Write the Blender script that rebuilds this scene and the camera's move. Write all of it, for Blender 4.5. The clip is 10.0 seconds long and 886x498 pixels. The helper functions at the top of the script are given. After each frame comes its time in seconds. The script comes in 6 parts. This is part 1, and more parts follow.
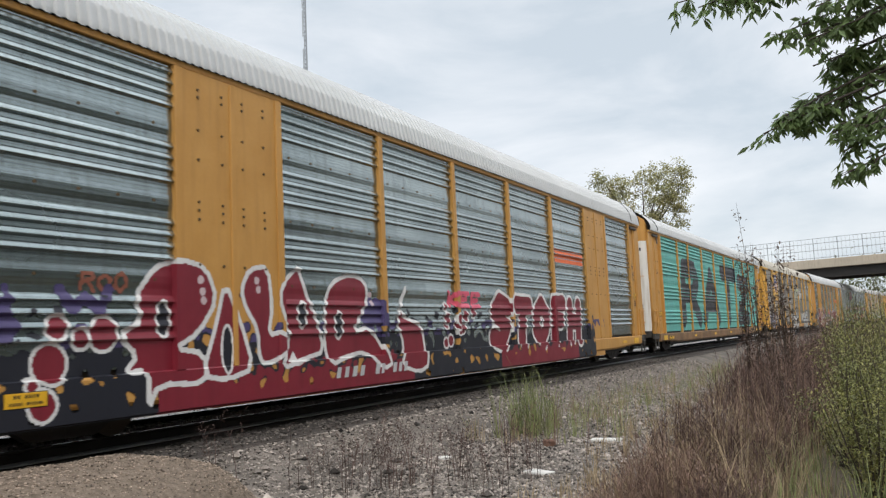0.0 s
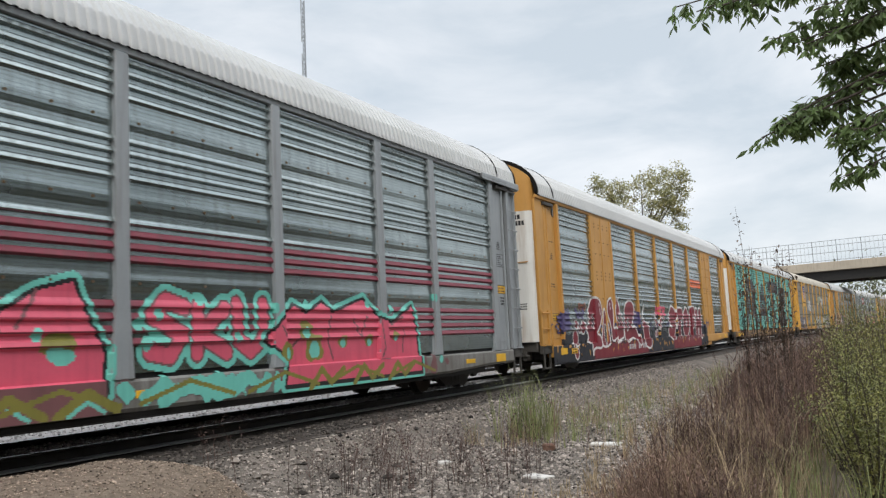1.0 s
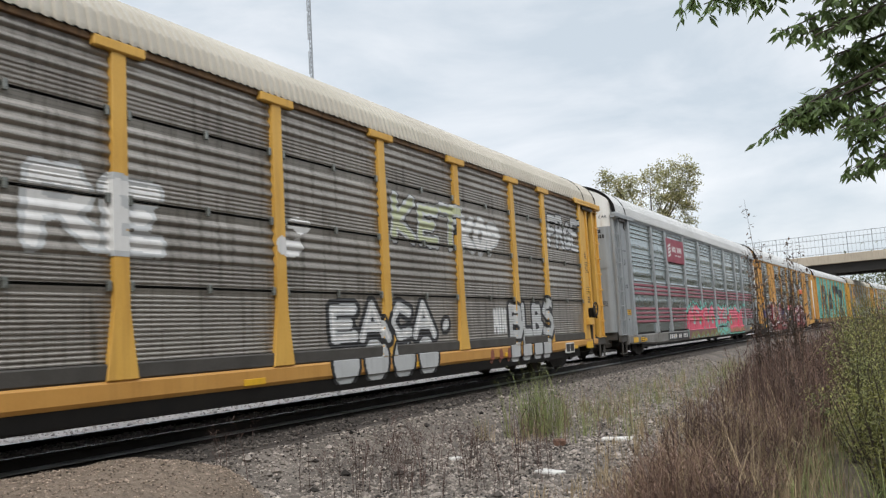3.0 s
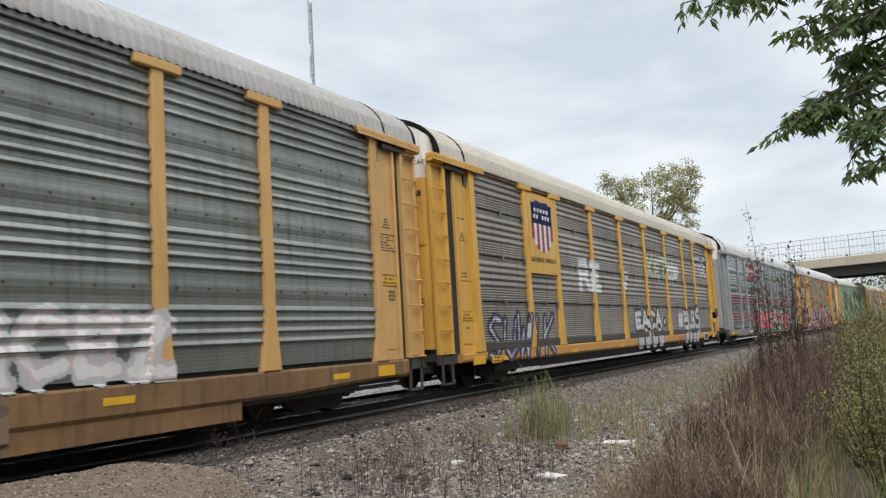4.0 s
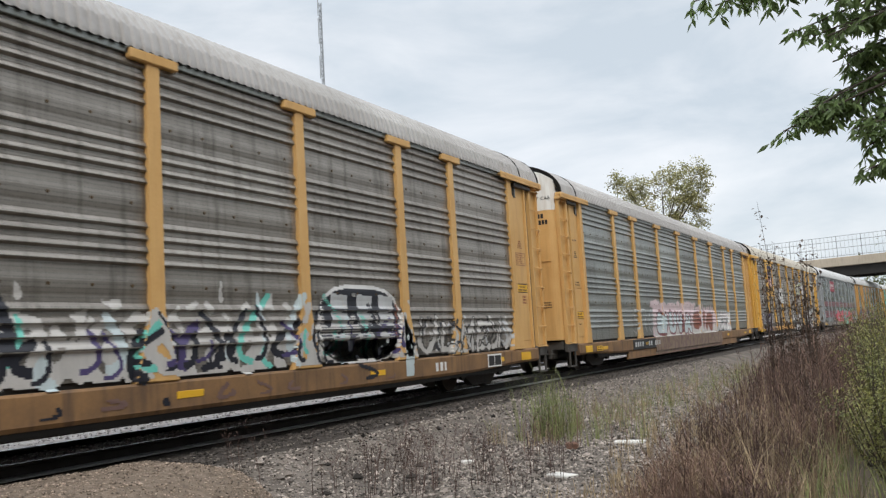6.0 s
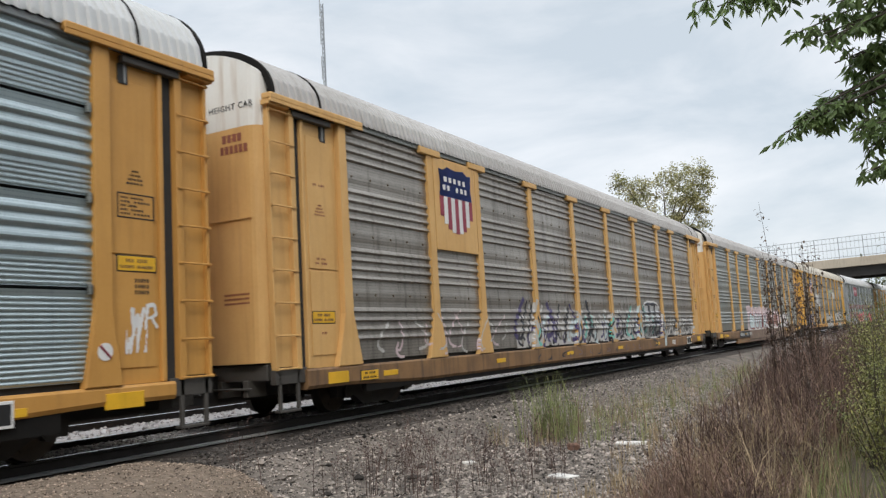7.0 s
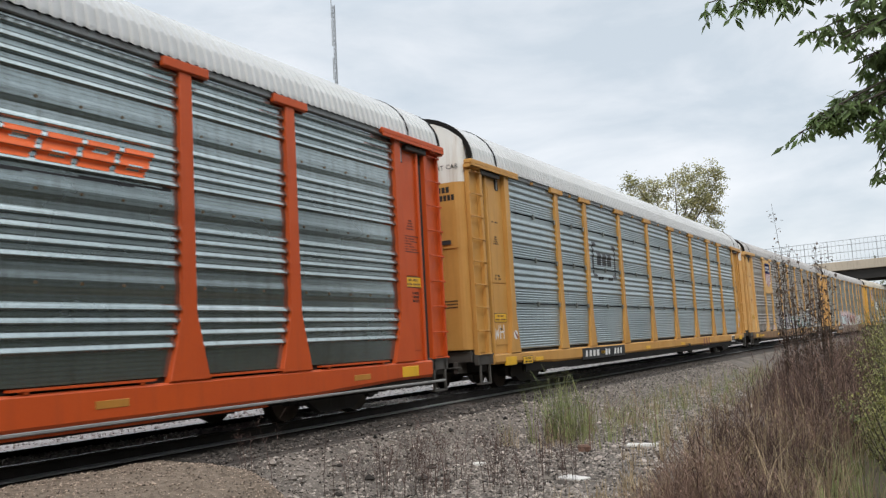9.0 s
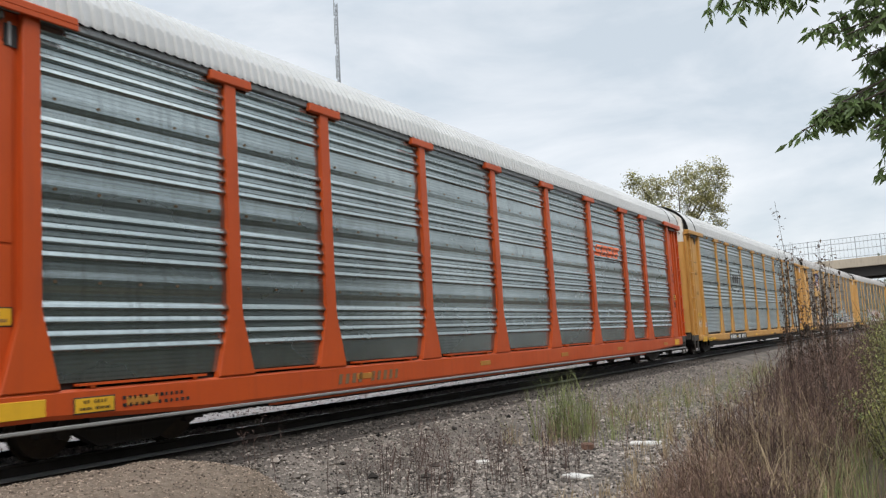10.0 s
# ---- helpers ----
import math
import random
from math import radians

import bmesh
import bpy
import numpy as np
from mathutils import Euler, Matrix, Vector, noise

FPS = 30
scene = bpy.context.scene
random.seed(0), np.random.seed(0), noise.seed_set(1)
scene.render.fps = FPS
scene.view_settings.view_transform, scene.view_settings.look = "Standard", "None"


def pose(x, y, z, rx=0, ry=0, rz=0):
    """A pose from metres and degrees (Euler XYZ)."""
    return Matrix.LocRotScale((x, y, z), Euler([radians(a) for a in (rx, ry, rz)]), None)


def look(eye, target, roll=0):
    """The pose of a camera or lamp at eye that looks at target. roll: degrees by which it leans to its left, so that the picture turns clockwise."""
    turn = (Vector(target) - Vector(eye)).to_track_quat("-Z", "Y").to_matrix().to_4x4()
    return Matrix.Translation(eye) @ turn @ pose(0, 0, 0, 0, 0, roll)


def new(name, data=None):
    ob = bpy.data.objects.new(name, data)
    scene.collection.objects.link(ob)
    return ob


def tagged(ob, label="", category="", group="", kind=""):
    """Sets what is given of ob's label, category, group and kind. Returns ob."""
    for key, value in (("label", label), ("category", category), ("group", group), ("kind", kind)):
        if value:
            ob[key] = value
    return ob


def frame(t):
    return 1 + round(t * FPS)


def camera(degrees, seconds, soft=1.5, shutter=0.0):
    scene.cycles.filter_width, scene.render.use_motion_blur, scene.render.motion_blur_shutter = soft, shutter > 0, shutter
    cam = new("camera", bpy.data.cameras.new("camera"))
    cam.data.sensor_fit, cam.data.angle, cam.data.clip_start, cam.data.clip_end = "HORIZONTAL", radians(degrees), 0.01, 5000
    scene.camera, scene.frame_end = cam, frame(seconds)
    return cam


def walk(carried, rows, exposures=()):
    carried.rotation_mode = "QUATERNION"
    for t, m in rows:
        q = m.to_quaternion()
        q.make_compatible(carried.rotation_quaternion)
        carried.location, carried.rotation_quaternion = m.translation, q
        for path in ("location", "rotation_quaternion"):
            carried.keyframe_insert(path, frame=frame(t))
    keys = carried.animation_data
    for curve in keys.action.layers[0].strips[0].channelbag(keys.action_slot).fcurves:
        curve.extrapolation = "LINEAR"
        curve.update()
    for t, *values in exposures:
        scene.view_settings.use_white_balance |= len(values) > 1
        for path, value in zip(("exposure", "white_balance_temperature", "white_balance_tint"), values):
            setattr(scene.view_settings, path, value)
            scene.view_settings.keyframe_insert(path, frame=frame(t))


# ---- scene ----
# ---------------------------------------------------------------- camera
cam = camera(56.0, 10.0, soft=1.3, shutter=0.06)
EYE = (7.87, 0.0, 1.076)
TURNS = (
    (0.0, 28.005, 5.97, 2.541), (0.5, 28.077, 6.024, 2.533), (1.0, 27.956, 6.262, 2.67), (1.5, 28.335, 6.255, 2.819),
    (2.0, 28.657, 5.973, 3.105), (2.5, 28.634, 5.98, 3.204), (4.0, 28.723, 6.296, 3.3), (4.5, 28.971, 6.395, 3.578),
    (5.0, 29.257, 6.436, 3.587), (5.5, 29.329, 6.308, 3.434), (7.0, 29.509, 6.369, 3.249), (7.5, 29.681, 6.461, 3.413),
    (8.0, 29.719, 6.612, 3.129), (8.5, 29.944, 6.551, 2.945), (9.0, 30.247, 6.47, 3.067), (9.5, 30.386, 6.376, 2.966),
    (10.0, 30.458, 6.36, 3.13))
walk(cam, [(t, pose(*EYE, 90 + p, r, y)) for t, y, p, r in TURNS])

# ---------------------------------------------------------------- world and sun
SUN_AZ, SUN_EL = 145.0, 44.0      # degrees: compass turn from +Y clockwise, height
world = bpy.data.worlds.new("overcast_sky")
scene.world = world
world.use_nodes = True
wn, wl = world.node_tree.nodes, world.node_tree.links
wn.clear()
w_out = wn.new("ShaderNodeOutputWorld")
w_bg = wn.new("ShaderNodeBackground")
w_sky = wn.new("ShaderNodeTexSky")
w_sky.sky_type, w_sky.sun_disc = "NISHITA", False
w_sky.sun_elevation, w_sky.sun_rotation = radians(SUN_EL), radians(SUN_AZ)
w_sky.dust_density = 2.0
w_dim = wn.new("ShaderNodeVectorMath")
w_dim.operation = "SCALE"
w_dim.inputs[3].default_value = 0.10
w_tc = wn.new("ShaderNodeTexCoord")
w_map = wn.new("ShaderNodeMapping")
w_map.inputs["Scale"].default_value = (1.0, 1.0, 3.2)
w_map.inputs["Location"].default_value = (0.35, 0.1, 0.0)
w_n1 = wn.new("ShaderNodeTexNoise")
w_n1.inputs["Scale"].default_value, w_n1.inputs["Detail"].default_value = 2.6, 7.0
w_n1.inputs["Roughness"].default_value, w_n1.inputs["Distortion"].default_value = 0.55, 0.35
w_ramp = wn.new("ShaderNodeValToRGB")
w_ramp.color_ramp.elements[0].position, w_ramp.color_ramp.elements[0].color = 0.36, (0.62, 0.69, 0.755, 1)
w_ramp.color_ramp.elements[1].position, w_ramp.color_ramp.elements[1].color = 0.62, (0.90, 0.925, 0.96, 1)
w_mix = wn.new("ShaderNodeMix")
w_mix.data_type = "RGBA"
w_mix.inputs["Factor"].default_value = 0.86
wl.new(w_tc.outputs["Generated"], w_map.inputs["Vector"])
wl.new(w_map.outputs["Vector"], w_n1.inputs["Vector"])
wl.new(w_n1.outputs["Fac"], w_ramp.inputs["Fac"])
wl.new(w_sky.outputs["Color"], w_dim.inputs[0])
wl.new(w_dim.outputs["Vector"], w_mix.inputs["A"])
wl.new(w_ramp.outputs["Color"], w_mix.inputs["B"])
w_sep = wn.new("ShaderNodeSeparateXYZ")
w_zen = wn.new("ShaderNodeMapRange")
w_zen.inputs["From Min"].default_value, w_zen.inputs["From Max"].default_value = 0.38, 0.95
w_zen.inputs["To Min"].default_value, w_zen.inputs["To Max"].default_value = 1.0, 2.5
w_lift = wn.new("ShaderNodeVectorMath")
w_lift.operation = "SCALE"
wl.new(w_tc.outputs["Generated"], w_sep.inputs[0])
wl.new(w_sep.outputs["Z"], w_zen.inputs["Value"])
wl.new(w_mix.outputs["Result"], w_lift.inputs[0])
wl.new(w_zen.outputs["Result"], w_lift.inputs[3])
wl.new(w_lift.outputs["Vector"], w_bg.inputs["Color"])
wl.new(w_bg.outputs["Background"], w_out.inputs["Surface"])
w_bg.inputs["Strength"].default_value = 1.12

sun_data = bpy.data.lights.new("sun", "SUN")
sun_data.energy, sun_data.angle, sun_data.color = 1.4, radians(16), (1.0, 0.96, 0.90)
sun = new("sun", sun_data)
_az, _el = radians(SUN_AZ), radians(SUN_EL)
sun.matrix_world = look((60 * math.sin(_az) * math.cos(_el), 60 * math.cos(_az) * math.cos(_el), 60 * math.sin(_el)), (0, 0, 0))


# ---------------------------------------------------------------- materials
def mat(name, base, second=None, rough=0.6, metal=0.0, scale=3.0, amount=0.5, fine=40.0, bump=0.15, streak=None,
        streak_amount=0.0, dots=0.0, stretch=(1, 1, 1), spec=0.5, translucent=0.0, per_object=0.0, beyond=None):
    """Two-scale noise colour, vertical streaks of dirt, fine bump. Lengths in metres of the object's own space."""
    m = bpy.data.materials.new(name)
    m.use_nodes = True
    n, l = m.node_tree.nodes, m.node_tree.links
    n.clear()
    out, bs = n.new("ShaderNodeOutputMaterial"), n.new("ShaderNodeBsdfPrincipled")
    tc, oi = n.new("ShaderNodeTexCoord"), n.new("ShaderNodeObjectInfo")
    off = n.new("ShaderNodeVectorMath")
    off.operation = "MULTIPLY_ADD"
    off.inputs[1].default_value = (37.0, 61.0, 23.0)
    l.new(oi.outputs["Random"], off.inputs[0])
    l.new(tc.outputs["Object"], off.inputs[2])
    mp = n.new("ShaderNodeMapping")
    mp.inputs["Scale"].default_value = stretch
    l.new(off.outputs["Vector"], mp.inputs["Vector"])
    big, small = n.new("ShaderNodeTexNoise"), n.new("ShaderNodeTexNoise")
    for node, s, d in ((big, scale, 5.0), (small, fine, 4.0)):
        node.inputs["Scale"].default_value, node.inputs["Detail"].default_value = s, d
        l.new(mp.outputs["Vector"], node.inputs["Vector"])
    second = second or tuple(c * 0.62 for c in base)
    add = n.new("ShaderNodeMath")
    add.operation = "MULTIPLY_ADD"
    l.new(small.outputs["Fac"], add.inputs[0])
    add.inputs[1].default_value = 0.35
    l.new(big.outputs["Fac"], add.inputs[2])
    rg = n.new("ShaderNodeMapRange")
    rg.inputs["From Min"].default_value, rg.inputs["From Max"].default_value = 0.45, 0.9
    rg.inputs["To Max"].default_value = amount
    l.new(add.outputs[0], rg.inputs["Value"])
    mx = n.new("ShaderNodeMix")
    mx.data_type = "RGBA"
    mx.inputs["A"].default_value, mx.inputs["B"].default_value = (*base, 1), (*second, 1)
    l.new(rg.outputs["Result"], mx.inputs["Factor"])
    col = mx.outputs["Result"]

    def blend(colour, fac):
        nonlocal col
        k = n.new("ShaderNodeMix")
        k.data_type = "RGBA"
        k.inputs["B"].default_value = (*colour, 1)
        l.new(col, k.inputs["A"])
        l.new(fac, k.inputs["Factor"])
        col = k.outputs["Result"]

    if streak:
        sm = n.new("ShaderNodeMapping")
        sm.inputs["Scale"].default_value = (5.0, 5.0, 0.45)
        l.new(off.outputs["Vector"], sm.inputs["Vector"])
        sn = n.new("ShaderNodeTexNoise")
        sn.inputs["Scale"].default_value, sn.inputs["Detail"].default_value = 1.6, 6.0
        l.new(sm.outputs["Vector"], sn.inputs["Vector"])
        sr = n.new("ShaderNodeMapRange")
        sr.inputs["From Min"].default_value, sr.inputs["From Max"].default_value = 0.5, 0.72
        sr.inputs["To Max"].default_value = streak_amount
        l.new(sn.outputs["Fac"], sr.inputs["Value"])
        blend(streak, sr.outputs["Result"])
    if beyond:
        colour, x0, x1 = beyond
        bx = n.new("ShaderNodeSeparateXYZ")
        l.new(tc.outputs["Object"], bx.inputs[0])
        ba = n.new("ShaderNodeMath")
        ba.operation = "MULTIPLY_ADD"
        l.new(big.outputs["Fac"], ba.inputs[0])
        ba.inputs[1].default_value = 1.6
        l.new(bx.outputs["X"], ba.inputs[2])
        br = n.new("ShaderNodeMapRange")
        br.interpolation_type = "SMOOTHSTEP"
        br.inputs["From Min"].default_value, br.inputs["From Max"].default_value = x0 + 0.8, x1 + 0.8
        br.inputs["To Max"].default_value = 0.85
        l.new(ba.outputs[0], br.inputs["Value"])
        blend(colour, br.outputs["Result"])
    if dots:
        sx = n.new("ShaderNodeSeparateXYZ")
        l.new(tc.outputs["Object"], sx.inputs[0])
        waves = []
        for axis, period in (("Y", 0.045), ("Z", 0.052)):
            k = n.new("ShaderNodeMath")
            k.operation = "MULTIPLY"
            k.inputs[1].default_value = 2 * math.pi / period
            l.new(sx.outputs[axis], k.inputs[0])
            s = n.new("ShaderNodeMath")
            s.operation = "SINE"
            l.new(k.outputs[0], s.inputs[0])
            waves.append(s)
        pr = n.new("ShaderNodeMath")
        pr.operation = "ADD"
        l.new(waves[0].outputs[0], pr.inputs[0])
        l.new(waves[1].outputs[0], pr.inputs[1])
        dr = n.new("ShaderNodeMapRange")
        dr.inputs["From Min"].default_value, dr.inputs["From Max"].default_value = 1.1, 1.5
        dr.inputs["To Max"].default_value = dots
        l.new(pr.outputs[0], dr.inputs["Value"])
        blend((0.02, 0.02, 0.02), dr.outputs["Result"])
    if per_object:
        hv = n.new("ShaderNodeHueSaturation")
        rv = n.new("ShaderNodeMapRange")
        rv.inputs["To Min"].default_value, rv.inputs["To Max"].default_value = 1 - per_object, 1 + per_object
        gi = n.new("ShaderNodeNewGeometry")
        l.new(gi.outputs["Random Per Island"], rv.inputs["Value"])
        l.new(rv.outputs["Result"], hv.inputs["Value"])
        l.new(col, hv.inputs["Color"])
        col = hv.outputs["Color"]
    l.new(col, bs.inputs["Base Color"])
    rr = n.new("ShaderNodeMapRange")
    rr.inputs["To Min"].default_value, rr.inputs["To Max"].default_value = max(rough - 0.12, 0.05), min(rough + 0.15, 1)
    l.new(big.outputs["Fac"], rr.inputs["Value"])
    l.new(rr.outputs["Result"], bs.inputs["Roughness"])
    bs.inputs["Metallic"].default_value = metal
    bs.inputs["Specular IOR Level"].default_value = spec
    if bump:
        bp = n.new("ShaderNodeBump")
        bp.inputs["Strength"].default_value, bp.inputs["Distance"].default_value = bump, 0.02
        l.new(small.outputs["Fac"], bp.inputs["Height"])
        l.new(bp.outputs["Normal"], bs.inputs["Normal"])
    shader = bs.outputs["BSDF"]
    if translucent:
        tr = n.new("ShaderNodeBsdfTranslucent")
        l.new(col, tr.inputs["Color"])
        ms = n.new("ShaderNodeMixShader")
        ms.inputs["Fac"].default_value = translucent
        l.new(shader, ms.inputs[1])
        l.new(tr.outputs["BSDF"], ms.inputs[2])
        shader = ms.outputs["Shader"]
    l.new(shader, out.inputs["Surface"])
    return m


GALV = mat("galvanised_sheet", (0.41, 0.46, 0.455), (0.25, 0.295, 0.295), 0.23, 0.92, 0.9, 0.9, 30, 0.03, (0.18, 0.19, 0.18), 0.35, 0.45, (1, 0.4, 1))
GALV_NEW = mat("bright_galvanised_sheet", (0.42, 0.49, 0.505), (0.31, 0.37, 0.385), 0.40, 0.75, 0.9, 0.8, 30, 0.03, (0.23, 0.26, 0.26), 0.3, 0.4, (1, 0.4, 1))
GALV_DIRTY = mat("dirty_galvanised_sheet", (0.38, 0.35, 0.31), (0.22, 0.20, 0.175), 0.40, 0.65, 0.8, 0.9, 30, 0.05, (0.09, 0.078, 0.066), 0.6, 0.45, (1, 0.4, 1))
GALV_MID = mat("weathered_galvanised_sheet", (0.33, 0.345, 0.32), (0.20, 0.207, 0.19), 0.38, 0.65, 0.8, 0.9, 30, 0.05, (0.11, 0.11, 0.09), 0.55, 0.45, (1, 0.4, 1))
ROOF_WHITE = mat("white_roof_sheet", (0.50, 0.505, 0.50), (0.40, 0.405, 0.40), 0.5, 0.1, 0.5, 0.6, 18, 0.05, (0.45, 0.44, 0.40), 0.35)
ROOF_GREY = mat("grey_roof_sheet", (0.42, 0.405, 0.39), (0.31, 0.295, 0.28), 0.6, 0.1, 0.5, 0.8, 18, 0.05, (0.25, 0.23, 0.2), 0.5)
ROOF_CREAM = mat("cream_roof_sheet", (0.49, 0.455, 0.385), (0.39, 0.355, 0.295), 0.6, 0.1, 0.5, 0.7, 18, 0.05, (0.4, 0.35, 0.28), 0.4)
YELLOW = mat("yellow_paint", (0.54, 0.285, 0.075), (0.45, 0.22, 0.05), 0.5, 0.0, 1.2, 0.7, 25, 0.05, (0.20, 0.10, 0.03), 0.2, spec=0.35)
TAN = mat("faded_yellow_paint", (0.64, 0.39, 0.15), (0.53, 0.30, 0.10), 0.55, 0.0, 1.2, 0.7, 25, 0.05, (0.22, 0.11, 0.04), 0.2, spec=0.35)
AMBER = mat("amber_paint", (0.68, 0.40, 0.09), (0.56, 0.30, 0.05), 0.5, 0.0, 1.2, 0.7, 25, 0.05, (0.16, 0.07, 0.03), 0.2, spec=0.35)
ORANGE = mat("orange_paint", (0.52, 0.080, 0.013), (0.42, 0.06, 0.011), 0.45, 0.0, 1.2, 0.6, 25, 0.04, (0.22, 0.05, 0.02), 0.2, spec=0.35)
GREY_PAINT = mat("grey_paint", (0.33, 0.35, 0.36), (0.25, 0.27, 0.28), 0.5, 0.2, 1.2, 0.6, 25, 0.05, (0.16, 0.15, 0.14), 0.45)
GREY_SILL = mat("grimy_grey_sill_paint", (0.24, 0.235, 0.22), (0.13, 0.12, 0.105), 0.6, 0.0, 1.5, 0.9, 25, 0.08, (0.07, 0.055, 0.045), 0.6)
BROWN_SILL = mat("rusty_sill_paint", (0.26, 0.14, 0.055), (0.14, 0.08, 0.04), 0.65, 0.0, 1.5, 0.9, 25, 0.08, (0.06, 0.04, 0.03), 0.7)
WHITE = mat("white_paint", (0.74, 0.73, 0.69), (0.62, 0.60, 0.55), 0.5, 0.0, 1.2, 0.6, 25, 0.04, (0.36, 0.24, 0.14), 0.45)
GRIME = mat("oily_grime", (0.075, 0.068, 0.06), (0.04, 0.036, 0.03), 0.6, 0.1, 2, 0.8, 30, 0.1)
FLAT_BLACK = mat("flat_black_steel", (0.009, 0.0085, 0.008), (0.016, 0.014, 0.012), 0.85, 0.0, 4, 0.8, 40, 0.1, spec=0.15)
BLACK = mat("black_steel", (0.018, 0.017, 0.016), (0.035, 0.03, 0.026), 0.6, 0.2, 4, 0.8, 40, 0.1)
INNER = mat("dark_interior", (0.03, 0.03, 0.03), None, 0.8)
WHEEL = mat("worn_wheel_steel", (0.05, 0.042, 0.036), (0.09, 0.07, 0.055), 0.5, 0.7, 5, 0.7, 40, 0.08)
# rust on the web taken nearly black: its shadow is put into the colour
RAIL_SIDE = mat("shaded_rusty_rail", (0.024, 0.019, 0.016), (0.014, 0.012, 0.011), 0.7, 0.2, 3, 0.8, 40, 0.15)
RAIL_TOP = mat("polished_rail_head", (0.42, 0.42, 0.42), (0.3, 0.3, 0.3), 0.25, 0.9, 4, 0.5, 40, 0.02)
BOLT = mat("dull_bolt_steel", (0.13, 0.08, 0.035), None, 0.6, 0.3)
STEEL_PIPE = mat("grey_pipe", (0.36, 0.36, 0.35), None, 0.5, 0.5)
TIE = mat("old_timber", (0.075, 0.06, 0.05), (0.04, 0.034, 0.03), 0.85, 0, 3, 0.8, 30, 0.4, stretch=(0.4, 4, 4))


# ---------------------------------------------------------------- mesh helpers
def mesh_of(name, verts, faces, mats, smooth=False, idx=None):
    me = bpy.data.meshes.new(name)
    me.from_pydata([tuple(v) for v in verts], [], [tuple(f) for f in faces])
    for m in (mats if isinstance(mats, (list, tuple)) else [mats]):
        me.materials.append(m)
    if idx is not None:
        me.polygons.foreach_set("material_index", np.asarray(idx, dtype=np.int32))
    if smooth:
        me.polygons.foreach_set("use_smooth", np.ones(len(me.polygons), dtype=bool))
    me.update()
    return me


def part(name, bm, material, parent, label=""):
    """Links a bmesh, or a ready mesh, as one mesh object under a thing or part."""
    if isinstance(bm, bpy.types.Mesh):
        me = bm
    else:
        me = bpy.data.meshes.new(name)
        bm.normal_update()
        bm.to_mesh(me)
        bm.free()
        me.materials.append(material)
    ob = new(name, me)
    if parent:
        ob.parent = parent
    return tagged(ob, label)


def box(bm, x0, x1, y0, y1, z0, z1, bevel=0.0):
    r = bmesh.ops.create_cube(bm, size=1.0)
    vs = r["verts"]
    for v in vs:
        v.co = ((x0 + x1) / 2 + v.co.x * (x1 - x0), (y0 + y1) / 2 + v.co.y * (y1 - y0), (z0 + z1) / 2 + v.co.z * (z1 - z0))
    if bevel:
        es = list({e for v in vs for e in v.link_edges})
        bmesh.ops.bevel(bm, geom=es, offset=bevel, segments=1, affect="EDGES", profile=0.5)
    return vs


def boxes(*dims, bevel=0.0):
    bm = bmesh.new()
    for d in dims:
        box(bm, *d, bevel=bevel)
    return bm


def tube(bm, a, b, r0, r1=None, seg=6):
    a, b = Vector(a), Vector(b)
    d = b - a
    q = d.to_track_quat("Z", "Y").to_matrix().to_4x4()
    bmesh.ops.create_cone(bm, cap_ends=True, segments=seg, radius1=r0, radius2=r0 if r1 is None else r1, depth=d.length,
                          matrix=Matrix.Translation((a + b) / 2) @ q)


def sweep(points, section, closed=False):
    """Verts and faces of a section (x across, z up) swept along (x, y, z, heading)."""
    n = len(section)
    vs, fs = [], []
    for x, y, z, hd in points:
        c, s = math.cos(hd), math.sin(hd)
        vs += [(x + u * c, y + u * s, z + w) for u, w in section]
    for i in range(len(points) - 1):
        for j in range(n if closed else n - 1):
            k = (j + 1) % n
            fs.append((i * n + j, i * n + k, (i + 1) * n + k, (i + 1) * n + j))
    return vs, fs


# ---------------------------------------------------------------- the track
BEND, BEND_FROM, CENTRE_X, SPEED = 0.00062, 16.0, -1.5, 17.15


def on_track(s):
    e = max(s - BEND_FROM, 0.0)
    return Vector((CENTRE_X + BEND * e * e / 2, s - BEND * BEND * e ** 3 / 6, 0.0))


def track_points(s0, s1, step, dz=0.0):
    out, s = [], s0
    while s <= s1 + 1e-6:
        a, b = on_track(s - 0.5), on_track(s + 0.5)
        p = on_track(s)
        out.append((p.x, p.y, p.z + dz, -math.atan2(b.x - a.x, b.y - a.y)))
        s += step
    return out


def rail(side, middle=0.0, z=0.03):
    pts = track_points(-60, 420, 4.0, z)
    o = middle + side * 0.752
    sec = [(o - 0.07, -0.17), (o - 0.07, -0.155), (o - 0.012, -0.135), (o - 0.012, -0.045), (o - 0.036, -0.03), (o - 0.036, -0.004),
           (o - 0.028, 0.0), (o + 0.028, 0.0), (o + 0.036, -0.004), (o + 0.036, -0.03), (o + 0.012, -0.045), (o + 0.012, -0.135),
           (o + 0.07, -0.155), (o + 0.07, -0.17)]
    vs, fs = sweep(pts, sec)
    n = len(sec) - 1
    ob = new("rail")
    for name, m, keep in (("rail_web", RAIL_SIDE, lambda k: k not in (1, 5, 6, 7, 11, 12)), ("rail_head", RAIL_TOP, lambda k: k in (5, 6, 7)), ("rail_foot", STEEL_PIPE, lambda k: k in (1, 11, 12))):
        part(name, mesh_of(name, vs, [f for i, f in enumerate(fs) if keep(i % n)], m), None, ob)
    return tagged(ob, "rusty steel rail with a polished head on timber ties", "rail", "rails of the track")


